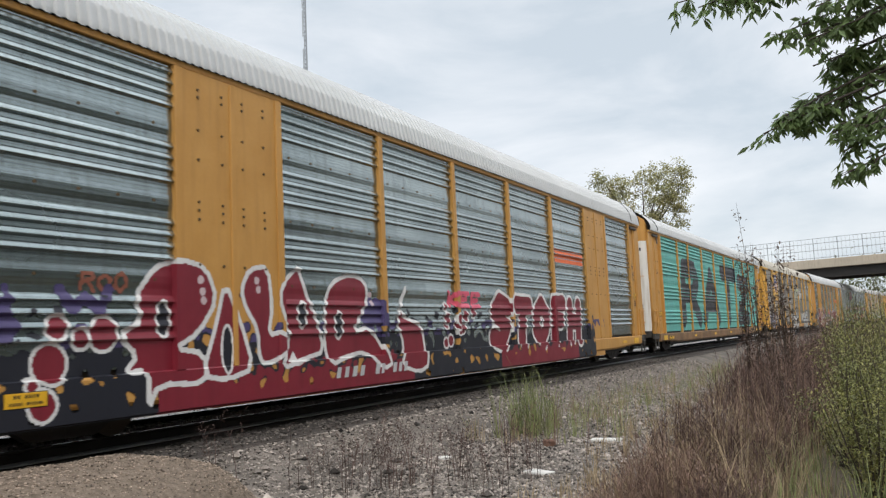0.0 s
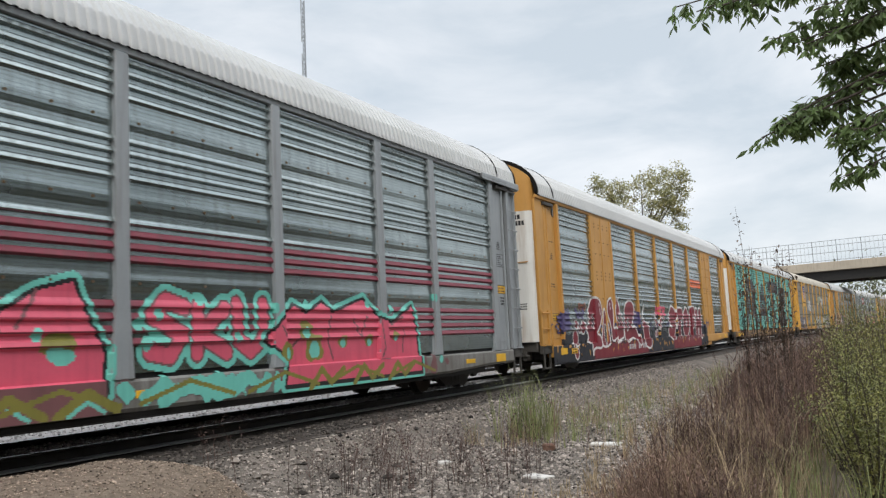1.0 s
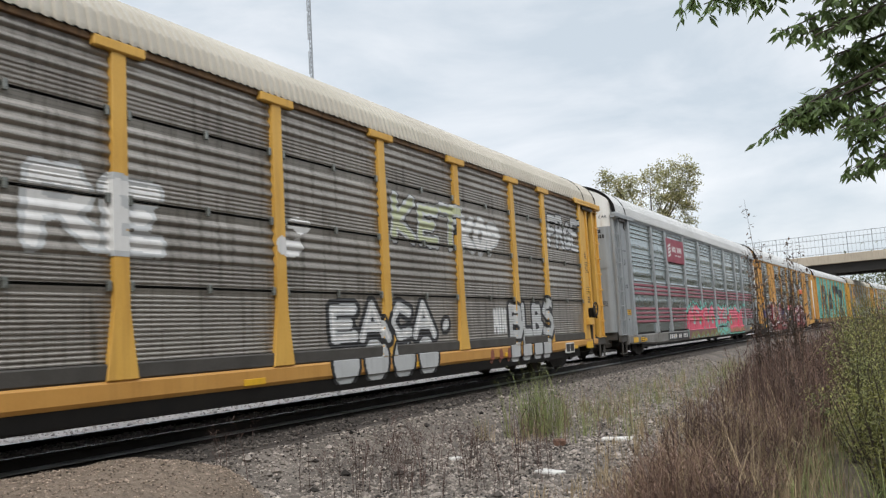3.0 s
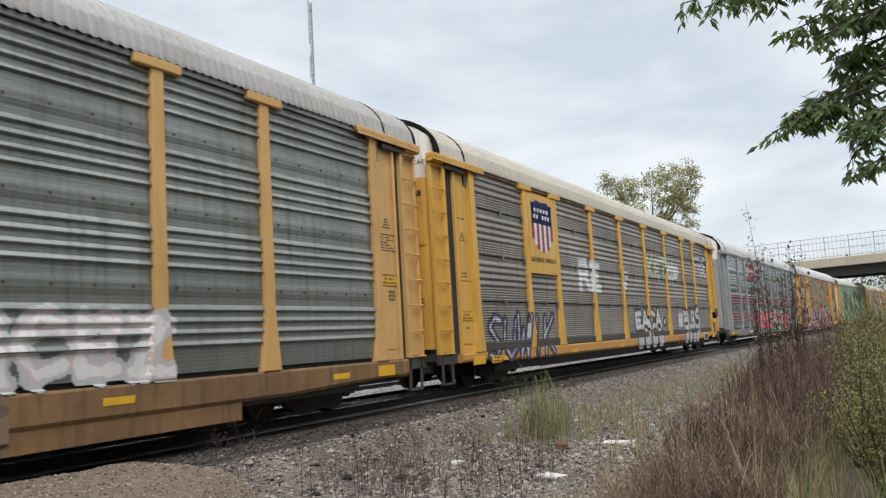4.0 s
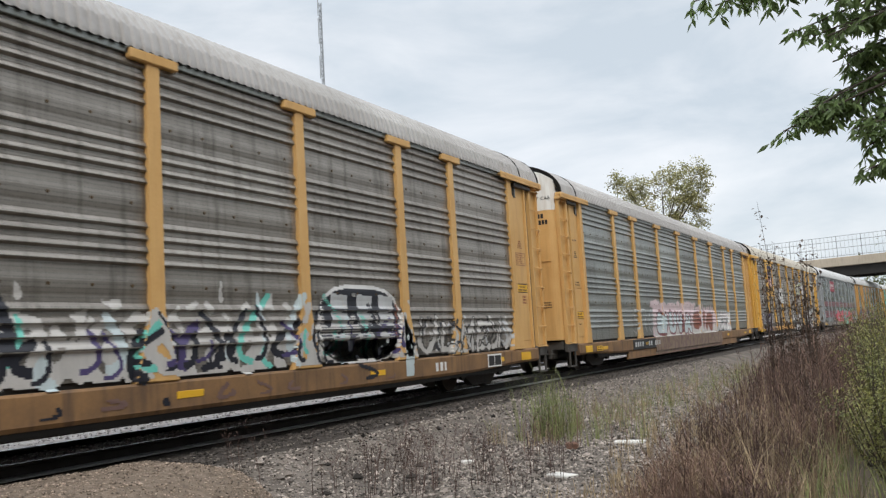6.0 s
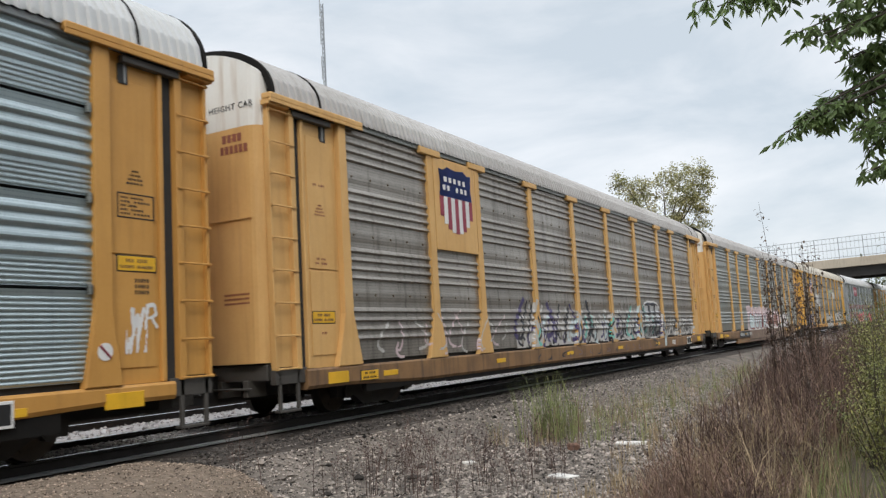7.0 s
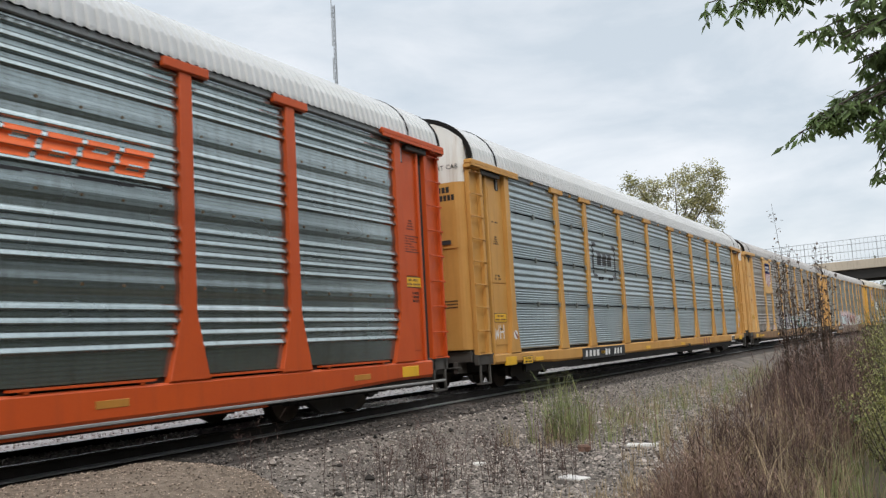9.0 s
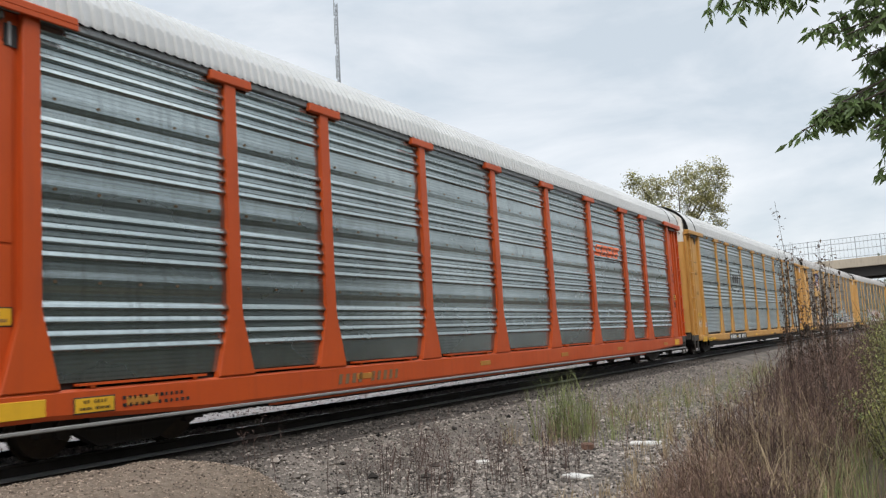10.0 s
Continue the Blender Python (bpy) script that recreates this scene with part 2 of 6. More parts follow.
# ---------------------------------------------------------------- freight cars
BAY_A, BAY_B = 2.88, 2.013
BAYS = [BAY_A, BAY_B] + [BAY_A] * 5 + [BAY_B, BAY_A]
HALF = sum(BAYS) / 2
POSTS = [-HALF + sum(BAYS[:i]) for i in range(10)]


def use_layout(k):
    """Bay widths and post places of the car being built, stretched by k."""
    global BAYS, POSTS, HALF
    BAYS = [w * k for w in [BAY_A, BAY_B] + [BAY_A] * 5 + [BAY_B, BAY_A]]
    HALF = sum(BAYS) / 2
    POSTS = [-HALF + sum(BAYS[:i]) for i in range(10)]


TRUCK_Y = 10.6
SIDE_X, SILL_TOP, SILL_BOTTOM, EAVE = 1.5, 0.79, 0.41, 4.87
END_Y, ROOF_Y = 13.72, 13.5
PLATE_END, DOOR_X, DOOR_R, WHITE_FROM = 12.86, 1.36, 0.26, 4.40
PAN_Z0, PAN_Z1 = 0.86, 4.735


def profile_wide():
    """Heights and depths of sheet with four groups of four ribs and bulged flats between."""
    pts = [(PAN_Z0, 0.0)]
    for g in (3, 2, 1, 0):
        top = 4.65 - 0.99 * g
        for r in (3, 2, 1, 0):
            z = top - 0.15 * r
            pts += [(z - 0.052, 0.0), (z - 0.030, 0.041), (z - 0.020, 0.045), (z + 0.030, 0.022), (z + 0.048, 0.003)]
        if g:
            base = top + 0.05
            pts += [(base + 0.08, 0.002), (base + 0.16, 0.012), (base + 0.24, 0.013), (base + 0.32, 0.004), (base + 0.40, 0.0)]
    pts.append((PAN_Z1, 0.0))
    return pts


def profile_rows():
    """Four rows of sheet parted by narrow dark gaps: broad ribs above, fine flutes along the foot of each row."""
    pts = [(PAN_Z0, 0.0)]
    for z0, z1 in ((0.86, 1.865), (1.90, 2.895), (2.93, 3.935), (3.97, 4.735)):
        if z0 > 1:
            pts += [(z0 - 0.036, 0.012), (z0 - 0.034, -0.05), (z0 - 0.001, -0.05), (z0, 0.016)]
        fine = 16 if z0 < 1 else 5
        for i in range(fine):
            z = z0 + 0.035 + 0.058 * i
            pts += [(z - 0.024, 0.002), (z - 0.008, 0.015), (z + 0.006, 0.015), (z + 0.024, 0.002)]
        z = z0 + 0.38 + (9 if fine > 5 else 0)
        while z < z1 - 0.05:
            pts += [(z - 0.068, 0.0), (z - 0.036, 0.030), (z - 0.02, 0.035), (z + 0.01, 0.030), (z + 0.045, 0.008), (z + 0.065, 0.0)]
            z += 0.15
    pts.append((PAN_Z1, 0.0))
    return pts


PANEL_X = 1.425


def panel_mesh(width, prof, material, bands=()):
    """One corrugated bay panel, centred in y; bands: (z0, z1, slot) paints rows in another material."""
    h = width / 2
    vs, fs = [], []
    for z, d in prof:
        vs += [(PANEL_X + d, -h, z), (PANEL_X + d, h, z)]
    idx = []
    for i in range(len(prof) - 1):
        fs.append((2 * i, 2 * i + 1, 2 * i + 3, 2 * i + 2))
        zm = (prof[i][0] + prof[i + 1][0]) / 2
        slot = 0
        for z0, z1, s in bands:
            if z0 <= zm <= z1:
                slot = s
        idx.append(slot)
    return mesh_of("panel", vs, fs, material, idx=idx)


def roof_ring(x_scale=1.0, z_off=0.0, n=18, top=0.87):
    return [(1.5 * x_scale * math.cos(math.pi * i / n), EAVE + z_off + top * math.sin(math.pi * i / n)) for i in range(n + 1)]


def roof_mesh(material, rise):
    """Barrel roof of cross-ribbed sheet with a toothed lower edge."""
    pitch, y = 0.15, -ROOF_Y
    rings = []
    while y < ROOF_Y:
        rings += [(y, 0.0), (y + 0.045, 0.0), (y + 0.065, 0.032), (y + 0.125, 0.032)]
        y += pitch
    vs, fs = [], []
    n = 14
    for yy, d in rings:
        ring = roof_ring(1.0 + d / 1.5, 0.0, n - 2, rise + d)
        first, last = ring[0], ring[-1]
        ring = [(first[0], first[1] - 0.035 - d)] + ring + [(last[0], last[1] - 0.035 - d)]
        vs += [(x, yy, z) for x, z in ring]
    m = n + 1
    for i in range(len(rings) - 1):
        for j in range(m - 1):
            fs.append((i * m + j, (i + 1) * m + j, (i + 1) * m + j + 1, i * m + j + 1))
    return mesh_of("roof", vs, fs, material)


def section_mesh(name, y0, y1, xh, z0, z1, material, top=None, seg=12):
    """Closed solid with straight sides and, where top is given, an arched top."""
    ring = [(-xh, z0), (xh, z0), (xh, z1)]
    if top:
        ring += [(xh * math.cos(math.pi * i / seg), z1 + top * math.sin(math.pi * i / seg)) for i in range(1, seg)]
    ring += [(-xh, z1)]
    n = len(ring)
    vs = [(x, y0, z) for x, z in ring] + [(x, y1, z) for x, z in ring]
    fs = [tuple(range(n)), tuple(range(2 * n - 1, n - 1, -1))] + [(i + n, (i + 1) % n + n, (i + 1) % n, i) for i in range(n)]
    return mesh_of(name, vs, fs, material)


def truck_frame_bm():
    """Cast side frame with its spring nest, bearing ends and bolster end."""
    bm = bmesh.new()
    prof = [(-1.15, 0.28), (-1.15, 0.46), (-0.7, 0.52), (-0.35, 0.62), (0.35, 0.62), (0.7, 0.52), (1.15, 0.46), (1.15, 0.28), (0.72, 0.30),
            (0.42, 0.12), (-0.42, 0.12), (-0.72, 0.30)]
    for x0, x1 in ((0.96, 1.10), (-1.10, -0.96)):
        a = [bm.verts.new((x0, y, z)) for y, z in prof]
        b = [bm.verts.new((x1, y, z)) for y, z in prof]
        bm.faces.new(a[::-1])
        bm.faces.new(b)
        for i in range(len(prof)):
            k = (i + 1) % len(prof)
            bm.faces.new((a[i], a[k], b[k], b[i]))
        for y in (-0.89, 0.89):
            tube(bm, (x1 - 0.05, y, 0.36), (x1 + 0.05 * (1 if x1 > 0 else -1), y, 0.36), 0.11, seg=12)
        for y in (-0.18, 0, 0.18):
            tube(bm, ((x0 + x1) / 2, y, 0.16), ((x0 + x1) / 2, y, 0.48), 0.075, seg=8)
    box(bm, -1.15, 1.15, -0.2, 0.2, 0.36, 0.58, 0.02)
    bmesh.ops.recalc_face_normals(bm, faces=bm.faces)
    return bm


def wheelset_bm():
    bm = bmesh.new()
    tube(bm, (-1.05, 0, 0), (1.05, 0, 0), 0.075, seg=10)
    for s in (-1, 1):
        tube(bm, (s * 0.69, 0, 0), (s * 0.82, 0, 0), 0.36, 0.352, seg=28)
        tube(bm, (s * 0.665, 0, 0), (s * 0.69, 0, 0), 0.385, seg=28)
        tube(bm, (s * 0.82, 0, 0), (s * 0.90, 0, 0), 0.13, 0.10, seg=12)
        for k in range(4):
            a = k * math.pi / 2
            tube(bm, (s * 0.815, 0.24 * math.cos(a), 0.24 * math.sin(a)), (s * 0.828, 0.24 * math.cos(a), 0.24 * math.sin(a)), 0.035, seg=8)
    return bm


SHARED = {}


def shared(key, make):
    if key not in SHARED:
        SHARED[key] = make()
    return SHARED[key]


def mesh_from(bm, name, *mats):
    me = bpy.data.meshes.new(name)
    bmesh.ops.recalc_face_normals(bm, faces=bm.faces)
    bm.to_mesh(me)
    bm.free()
    for m in mats:
        me.materials.append(m)
    return me


def post_bm(width, flare, z1=PAN_Z1, x1=SIDE_X):
    """Vertical side post, with a flared foot where flare is its width there."""
    bm = bmesh.new()
    w, f = width / 2, (flare or width) / 2
    out = [(-f, SILL_TOP), (f, SILL_TOP), (w, 1.62), (w, z1), (-w, z1), (-w, 1.62)]
    a = [bm.verts.new((PANEL_X - 0.03, y, z)) for y, z in out]
    b = [bm.verts.new((x1 + 0.002, y, z)) for y, z in out]
    bm.faces.new(b)
    bm.faces.new(a[::-1])
    for i in range(6):
        k = (i + 1) % 6
        bm.faces.new((a[i], a[k], b[k], b[i]))
    bmesh.ops.bevel(bm, geom=[e for e in bm.edges if abs(e.verts[0].co.x - e.verts[1].co.x) < 1e-5 and e.verts[0].co.x > SIDE_X], offset=0.012, segments=1, affect="EDGES")
    return bm


def side_ladder_bm(s, reach, z0, z1, rungs):
    """Corner ladder: a broad inner stile, a thin outer one, round rungs standing off the plate behind them."""
    bm = bmesh.new()
    for ya, yb, x1 in ((13.04 + reach, 13.15 + reach, 1.47), (13.55 + reach, 13.60 + reach, 1.45)):
        box(bm, 1.36, x1, min(s * ya, s * yb), max(s * ya, s * yb), z0, z1, 0.006)
    for i in range(rungs):
        z = z0 + 0.02 + (z1 - z0 - 0.1) * i / (rungs - 1)
        tube(bm, (1.475, s * (13.06 + reach), z), (1.475, s * (13.6 + reach), z), 0.014, seg=6)
        for y in (13.09 + reach, 13.575 + reach):
            box(bm, 1.44, 1.482, s * y - 0.02, s * y + 0.02, z - 0.02, z + 0.02)
    return bm


def door_plan(half):
    """Plan of an end door that wraps round the car's corner: points from the centre line outward and back along the side."""
    pts = [(0.012, END_Y)] + [(0.25 * k, END_Y) for k in range(1, 5)]
    cx, cy = DOOR_X - DOOR_R, END_Y - DOOR_R
    pts += [(cx + DOOR_R * math.sin(a), cy + DOOR_R * math.cos(a)) for a in [math.pi / 12 * k for k in range(7)]]
    pts.append((DOOR_X, END_Y - DOOR_R - 0.14))
    return [(x * half, y) for x, y in pts]


def door_sheet(name, half, s, z_low, z_high, material, thick=0.05):
    """Curved sheet between two heights; z_high may follow the roof."""
    outer = door_plan(half)
    inner = [(x - half * thick * (1 if abs(x) > 1.2 else 0), y - thick) for x, y in outer]
    vs, fs = [], []
    for ring in (outer, inner):
        for x, y in ring:
            vs += [(x, s * y, z_low), (x, s * y, z_high(x))]
    n = len(outer)
    for i in range(n - 1):
        a, c = 2 * i, 2 * (n + i)
        fs += [(a, a + 1, a + 3, a + 2), (c, c + 2, c + 3, c + 1), (a + 1, c + 1, c + 3, a + 3), (a, a + 2, c + 2, c)]
    for i in (0, n - 1):
        a, c = 2 * i, 2 * (n + i)
        fs.append((a, c, c + 1, a + 1))
    bm = bmesh.new()
    bv = [bm.verts.new(v) for v in vs]
    for f in fs:
        bm.faces.new([bv[k] for k in f])
    return mesh_from(bm, name, material)


def arch_band(name, y0, y1, lift, drop, rise, material):
    """Thin band bent over the roof from eave to eave."""
    n, vs, fs = 24, [], []
    for y in (y0, y1):
        for d in (lift, lift - drop):
            vs += [((1.5 + d) * math.cos(math.pi * i / n), EAVE + (rise + d) * math.sin(math.pi * i / n)) + (y,) for i in range(n + 1)]
    vs = [(x, y, z) for x, z, y in vs]
    m = n + 1
    for i in range(n):
        for a, b in ((0, 2), (2, 3), (3, 1), (1, 0)):
            fs.append((a * m + i, a * m + i + 1, b * m + i + 1, b * m + i))
    return mesh_of(name, vs, fs, material)


def car_end(car, style, s, put):
    """Side plate, ladder corner and cover at one end of one side."""
    key, end_m, reach = style["key"], style["end"], style.get("reach", 0.0)
    lo, hi = sorted((s * (HALF - 0.02), s * PLATE_END))
    yc = s * (HALF + 0.12 + PLATE_END) / 2

    def end_plate():
        bm = boxes((1.30, 1.40, lo, hi, SILL_TOP + 0.004, PAN_Z1))
        a, b = sorted((s * (PLATE_END - 0.07), s * PLATE_END))
        box(bm, 1.39, 1.45, a, b, SILL_TOP + 0.004, PAN_Z1 - 0.1, 0.012)
        a, b = sorted((s * (HALF + 0.16), s * (PLATE_END - 0.15)))
        box(bm, 1.395, 1.415, a, b, 0.98, 2.28, 0.006)
        box(bm, 1.395, 1.415, a, b, 2.31, 4.40, 0.006)
        return mesh_from(bm, "end_plate", end_m)

    put("end_plate", shared(("ep", key, s), end_plate))
    put("corner_plate", shared(("cp", key, s), lambda: mesh_from(boxes((1.335, 1.385, min(s * (13.05 + reach), s * (13.58 + reach)), max(s * (13.05 + reach), s * (13.58 + reach)), 0.84, PAN_Z1 - 0.02), bevel=0.008), "corner_plate", end_m)))
    put("ladder", shared(("ld", key, s), lambda: mesh_from(side_ladder_bm(s, reach, 0.80, style.get("ladder_top", 4.70), 3 if "ladder_top" in style else 9), "ladder", style["ladder"])))

    def cover():
        bm = bmesh.new()
        a, b = sorted((s * (HALF - 0.52), s * (13.66 + reach)))
        box(bm, 1.38, 1.565, a, b, PAN_Z1 + 0.02, PAN_Z1 + 0.115, 0.015)
        box(bm, 1.535, 1.565, a, b, PAN_Z1 - 0.035, PAN_Z1 + 0.03, 0.008)
        a, b = sorted((s * (13.2 + reach), s * (13.66 + reach)))
        box(bm, 1.36, 1.53, a, b, PAN_Z1 - 0.06, PAN_Z1 + 0.02, 0.01)
        return mesh_from(bm, "door_cover", style["post"])

    if "ladder_top" in style:
        put("corner_sheet", shared(("cs", key, s), lambda: mesh_from(boxes((1.37, 1.425, min(s * 12.8, s * 13.6), max(s * 12.8, s * 13.6), 0.84, PAN_Z1), (1.42, 1.445, s * 13.0 - 0.03, s * 13.0 + 0.03, 1.9, PAN_Z1 - 0.02), bevel=0.008), "corner_sheet", end_m)))
    else:
        put("door_cover", shared(("dc", key, s), cover))
    put("cover_track", shared(("ct", key, s), lambda: mesh_from(boxes((1.40, 1.50, min(s * (HALF + 0.3), s * (13.1 + reach)), max(s * (HALF + 0.3), s * (13.1 + reach)), PAN_Z1 - 0.13, PAN_Z1 - 0.04), bevel=0.01), "cover_track", GRIME)))
    put("latch_opening", shared(("lo", s), lambda: mesh_from(boxes((1.39, 1.424, s * 12.28 - 0.07, s * 12.28 + 0.07, 4.36, 4.60)), "latch_opening", INNER)))
    put("latch_rod", shared(("lr", s), lambda: mesh_from(boxes((1.42, 1.44, s * 12.30 - 0.013, s * 12.30 + 0.013, 4.37, 4.62)), "latch_rod", STEEL_PIPE)))
    put("sill_step", shared(("ss", key, s), lambda: mesh_from(boxes((1.40, 1.44, s * (13.1 + reach) - 0.03, s * (13.1 + reach) + 0.03, 0.22, 0.80), (1.40, 1.44, s * (13.5 + reach) - 0.03, s * (13.5 + reach) + 0.03, 0.22, 0.80),
        (1.33, 1.45, min(s * (13.07 + reach), s * (13.53 + reach)), max(s * (13.07 + reach), s * (13.53 + reach)), 0.20, 0.235), (1.34, 1.44, min(s * (12.9 + reach), s * (13.6 + reach)), max(s * (12.9 + reach), s * (13.6 + reach)), 0.60, 0.82), bevel=0.006), "sill_step", style["step"])))
    return yc


def car_doors(car, style, s):
    """Curved end doors, white above, with seams, a dark split line and the platform below them."""
    key = style["key"]
    roof_z = lambda x: EAVE + (style["rise"] - 0.03) * math.sqrt(max(0.0, 1 - (x / 1.5) ** 2)) - 0.06
    for half in (-1, 1):
        door = part("end_door", shared(("leaf", key, s, half), lambda: door_sheet("end_door", half, s, 0.92, lambda x: WHITE_FROM, style["door"])), None, car)
        part("door_top", shared(("top", key, s, half), lambda: door_sheet("door_top", half, s, WHITE_FROM + 0.001, roof_z, style["end_top"])), None, door, style.get("cap_label", ""))
        y = s * (END_Y + 0.012)
        part("door_seam", shared(("seam", key, s, half), lambda: mesh_from(boxes((min(half * 0.16, half * 1.2), max(half * 0.16, half * 1.2), y - 0.012, y + 0.004, 3.02, 3.045)), "door_seam", style["end_top"] if key == "plated" else style["end"])), None, door)
        if key != "fluted":
            continue
        for z0, z1 in ((2.75, 3.05), (4.15, 4.50)):
            part("door_handle", shared(("handle", s, half, z0), lambda: mesh_from(boxes((half * 0.07 - 0.045, half * 0.07 + 0.045, y - 0.01, y + 0.03, z0, z1), bevel=0.02), "door_handle", BLACK)), None, door)
        grab = bmesh.new()
        tube(grab, (half * 0.2, y + s * 0.05, 4.72), (half * 0.75, y + s * 0.05, 4.84), 0.012, seg=5)
        for x, z in ((0.2, 4.72), (0.75, 4.84)):
            tube(grab, (half * x, y - s * 0.02, z), (half * x, y + s * 0.05, z), 0.012, seg=5)
        part("grab_iron", grab, style["end"], door)
    # dark bar added to draw the split between the two leaves
    part("lock_rod", shared(("rod", s), lambda: mesh_from(boxes((-0.016, 0.016, s * END_Y - 0.02, s * END_Y + 0.02, 0.95, 5.5), bevel=0.004), "lock_rod", FLAT_BLACK)), None, car)
    if key in ("fluted", "grimy"):
        part("tie_down_slot", boxes((0.16, 1.02, s * (END_Y + 0.006) - 0.02, s * (END_Y + 0.006) + 0.004, 3.10, 3.19)), INNER, car)
    part("roof_seal", shared(("seal", style["rise"], s), lambda: arch_band("roof_seal", s * (ROOF_Y + 0.01), s * (ROOF_Y + 0.07), 0.03, 0.10, style["rise"], FLAT_BLACK)), None, car, "black rubber seal at the roof's end")
    part("roof_seam", shared(("rseam", style["rise"], s), lambda: arch_band("roof_seam", s * 12.42, s * 12.445, 0.040, 0.03, style["rise"], FLAT_BLACK)), None, car)
    plat = bmesh.new()
    box(plat, -1.30, 1.30, min(s * 13.2, s * 13.62), max(s * 13.2, s * 13.62), 0.66, 0.90, 0.015)
    for x in (-0.95, -0.45, 0.45, 0.95):
        box(plat, x - 0.05, x + 0.05, min(s * 13.3, s * 13.7), max(s * 13.3, s * 13.7), 0.44, 0.68, 0.01)
    tube(plat, (-1.1, s * 13.72, 0.56), (1.1, s * 13.72, 0.56), 0.018, seg=5)
    part("end_platform", shared(("plat", key, s), lambda: mesh_from(plat, "end_platform", style["step"])), None, car, "grimy end platform")


def freight_car(style):
    """A tri-level rack car. style: dict of materials and options. Origin on the rail top at mid-length."""
    use_layout(style.get("k", 1.0))
    car = new("autorack_car")
    tagged(car, style["label"], "freight car", "cars of the train")
    key = style["key"]
    post_m, sheet, sill_m, roof_m, end_m = style["post"], style["sheet"], style["sill"], style["roof"], style["end"]
    prof = shared(style["profile"], profile_wide if style["profile"] == "wide" else profile_rows)
    # hull, roof, underframe
    part("hull", section_mesh("hull", -13.05, 13.05, 1.38, 0.75, EAVE - 0.02, INNER, 0.84), None, car)
    part("roof", shared(("roof", roof_m.name, style["rise"]), lambda: roof_mesh(roof_m, style["rise"])), None, car, style["roof_label"])
    und = bmesh.new()
    box(und, -0.35, 0.35, -13.9, 13.9, 0.36, 0.76)
    for y in (-6.2, -3.1, 0, 3.1, 6.2):
        box(und, -1.4, 1.4, y - 0.08, y + 0.08, 0.46, 0.76)
    for s in (-1, 1):
        tube(und, (0, s * 13.7, 0.62), (0, s * 14.32, 0.62), 0.09, seg=8)
        box(und, -0.14, 0.14, s * 14.1 - 0.14, s * 14.1 + 0.2 * s + 0.1, 0.5, 0.76, 0.03)
        box(und, -1.25, 1.25, s * 13.0 - 0.1, s * 13.0 + 0.1, 0.45, 0.78)
    for sx in (-1, 1):
        box(und, sx * 1.18 - 0.05, sx * 1.18 + 0.05, -8.2, 8.2, 0.30, 0.55)
    part("underframe", shared("underframe", lambda: mesh_from(und, "underframe", BLACK)), None, car)
    for side in (0, 1):
        turn = Matrix.Rotation(math.pi * side, 4, "Z")

        def put(name, me, y=0.0, label=""):
            ob = part(name, me, None, car, label)
            ob.matrix_basis = turn @ Matrix.Translation((0, y, 0))
            return ob

        def sill():
            bm = bmesh.new()
            sb = style.get("sill_bottom", SILL_BOTTOM)
            sec = [(1.30, sb), (1.46, sb), (1.49, sb + 0.05), (1.49, SILL_TOP - 0.03), (1.47, SILL_TOP), (1.30, SILL_TOP)]
            ys = [-12.95, -11.9, -9.6, 9.6, 11.9, 12.95]
            lift = [0.08, 0.08, 0.0, 0.0, 0.08, 0.08]
            rows = [[bm.verts.new((x, y, z + (u if z < 0.6 else 0))) for x, z in sec] for y, u in zip(ys, lift)]
            for a, b in zip(rows, rows[1:]):
                for i in range(6):
                    bm.faces.new((a[i], a[(i + 1) % 6], b[(i + 1) % 6], b[i]))
            bm.faces.new(rows[0])
            bm.faces.new(rows[-1][::-1])
            return mesh_from(bm, "sill", sill_m)

        put("side_sill", shared(("sill", sill_m.name, style.get("sill_bottom", SILL_BOTTOM)), sill), 0, style.get("sill_label", ""))
        # near-black strip that hangs below the side sill
        put("sill_lip", shared("lip", lambda: mesh_from(boxes((1.36, 1.45, -11.4, 11.4, SILL_BOTTOM - 0.06, 0.6), (1.36, 1.452, -8.6, 8.6, 0.34, 0.59)), "sill_lip", FLAT_BLACK)))
        put("eave_rail", shared(("eave", style["eave"].name), lambda: mesh_from(boxes((1.40, 1.475, -13.6, 13.6, PAN_Z1 + 0.004, EAVE - 0.045), bevel=0.008), "eave_rail", style["eave"])))
        if style.get("skirt"):
            put("side_skirt", shared(("skirt", key), lambda: mesh_from(boxes((1.37, 1.456, -8.6, 8.6, style["skirt"], 0.6), bevel=0.008), "side_skirt", sill_m)), 0, "deep belly of the side sill")
        if style.get("kick"):
            put("kick_rail", shared(("kick", key), lambda: mesh_from(boxes((1.40, 1.475, -12.0, 12.0, SILL_TOP + 0.003, 0.99), bevel=0.02), "kick_rail", style["kick"])), 0, "dark grimy lower rail")
        # bays
        for i, w in enumerate(BAYS):
            yc = (POSTS[i] + POSTS[i + 1]) / 2
            if i in style.get("plates", ()):
                put("plate", shared(("plate", key, w), lambda w=w: mesh_from(boxes((1.38, 1.478, -w / 2 + 0.004, w / 2 - 0.004, SILL_TOP + 0.004, PAN_Z1)), "plate", post_m)), yc, "flat steel side plate")
                put("plate_rib", shared(("plate_rib", key), lambda: mesh_from(boxes((1.47, 1.50, -0.05, 0.05, SILL_TOP + 0.006, PAN_Z1 - 0.01), bevel=0.01), "plate_rib", post_m)), yc)
            else:
                put("panel", shared(("panel", key, w), lambda w=w: panel_mesh(w - 0.01, prof, sheet, style.get("bands", ()))), yc)
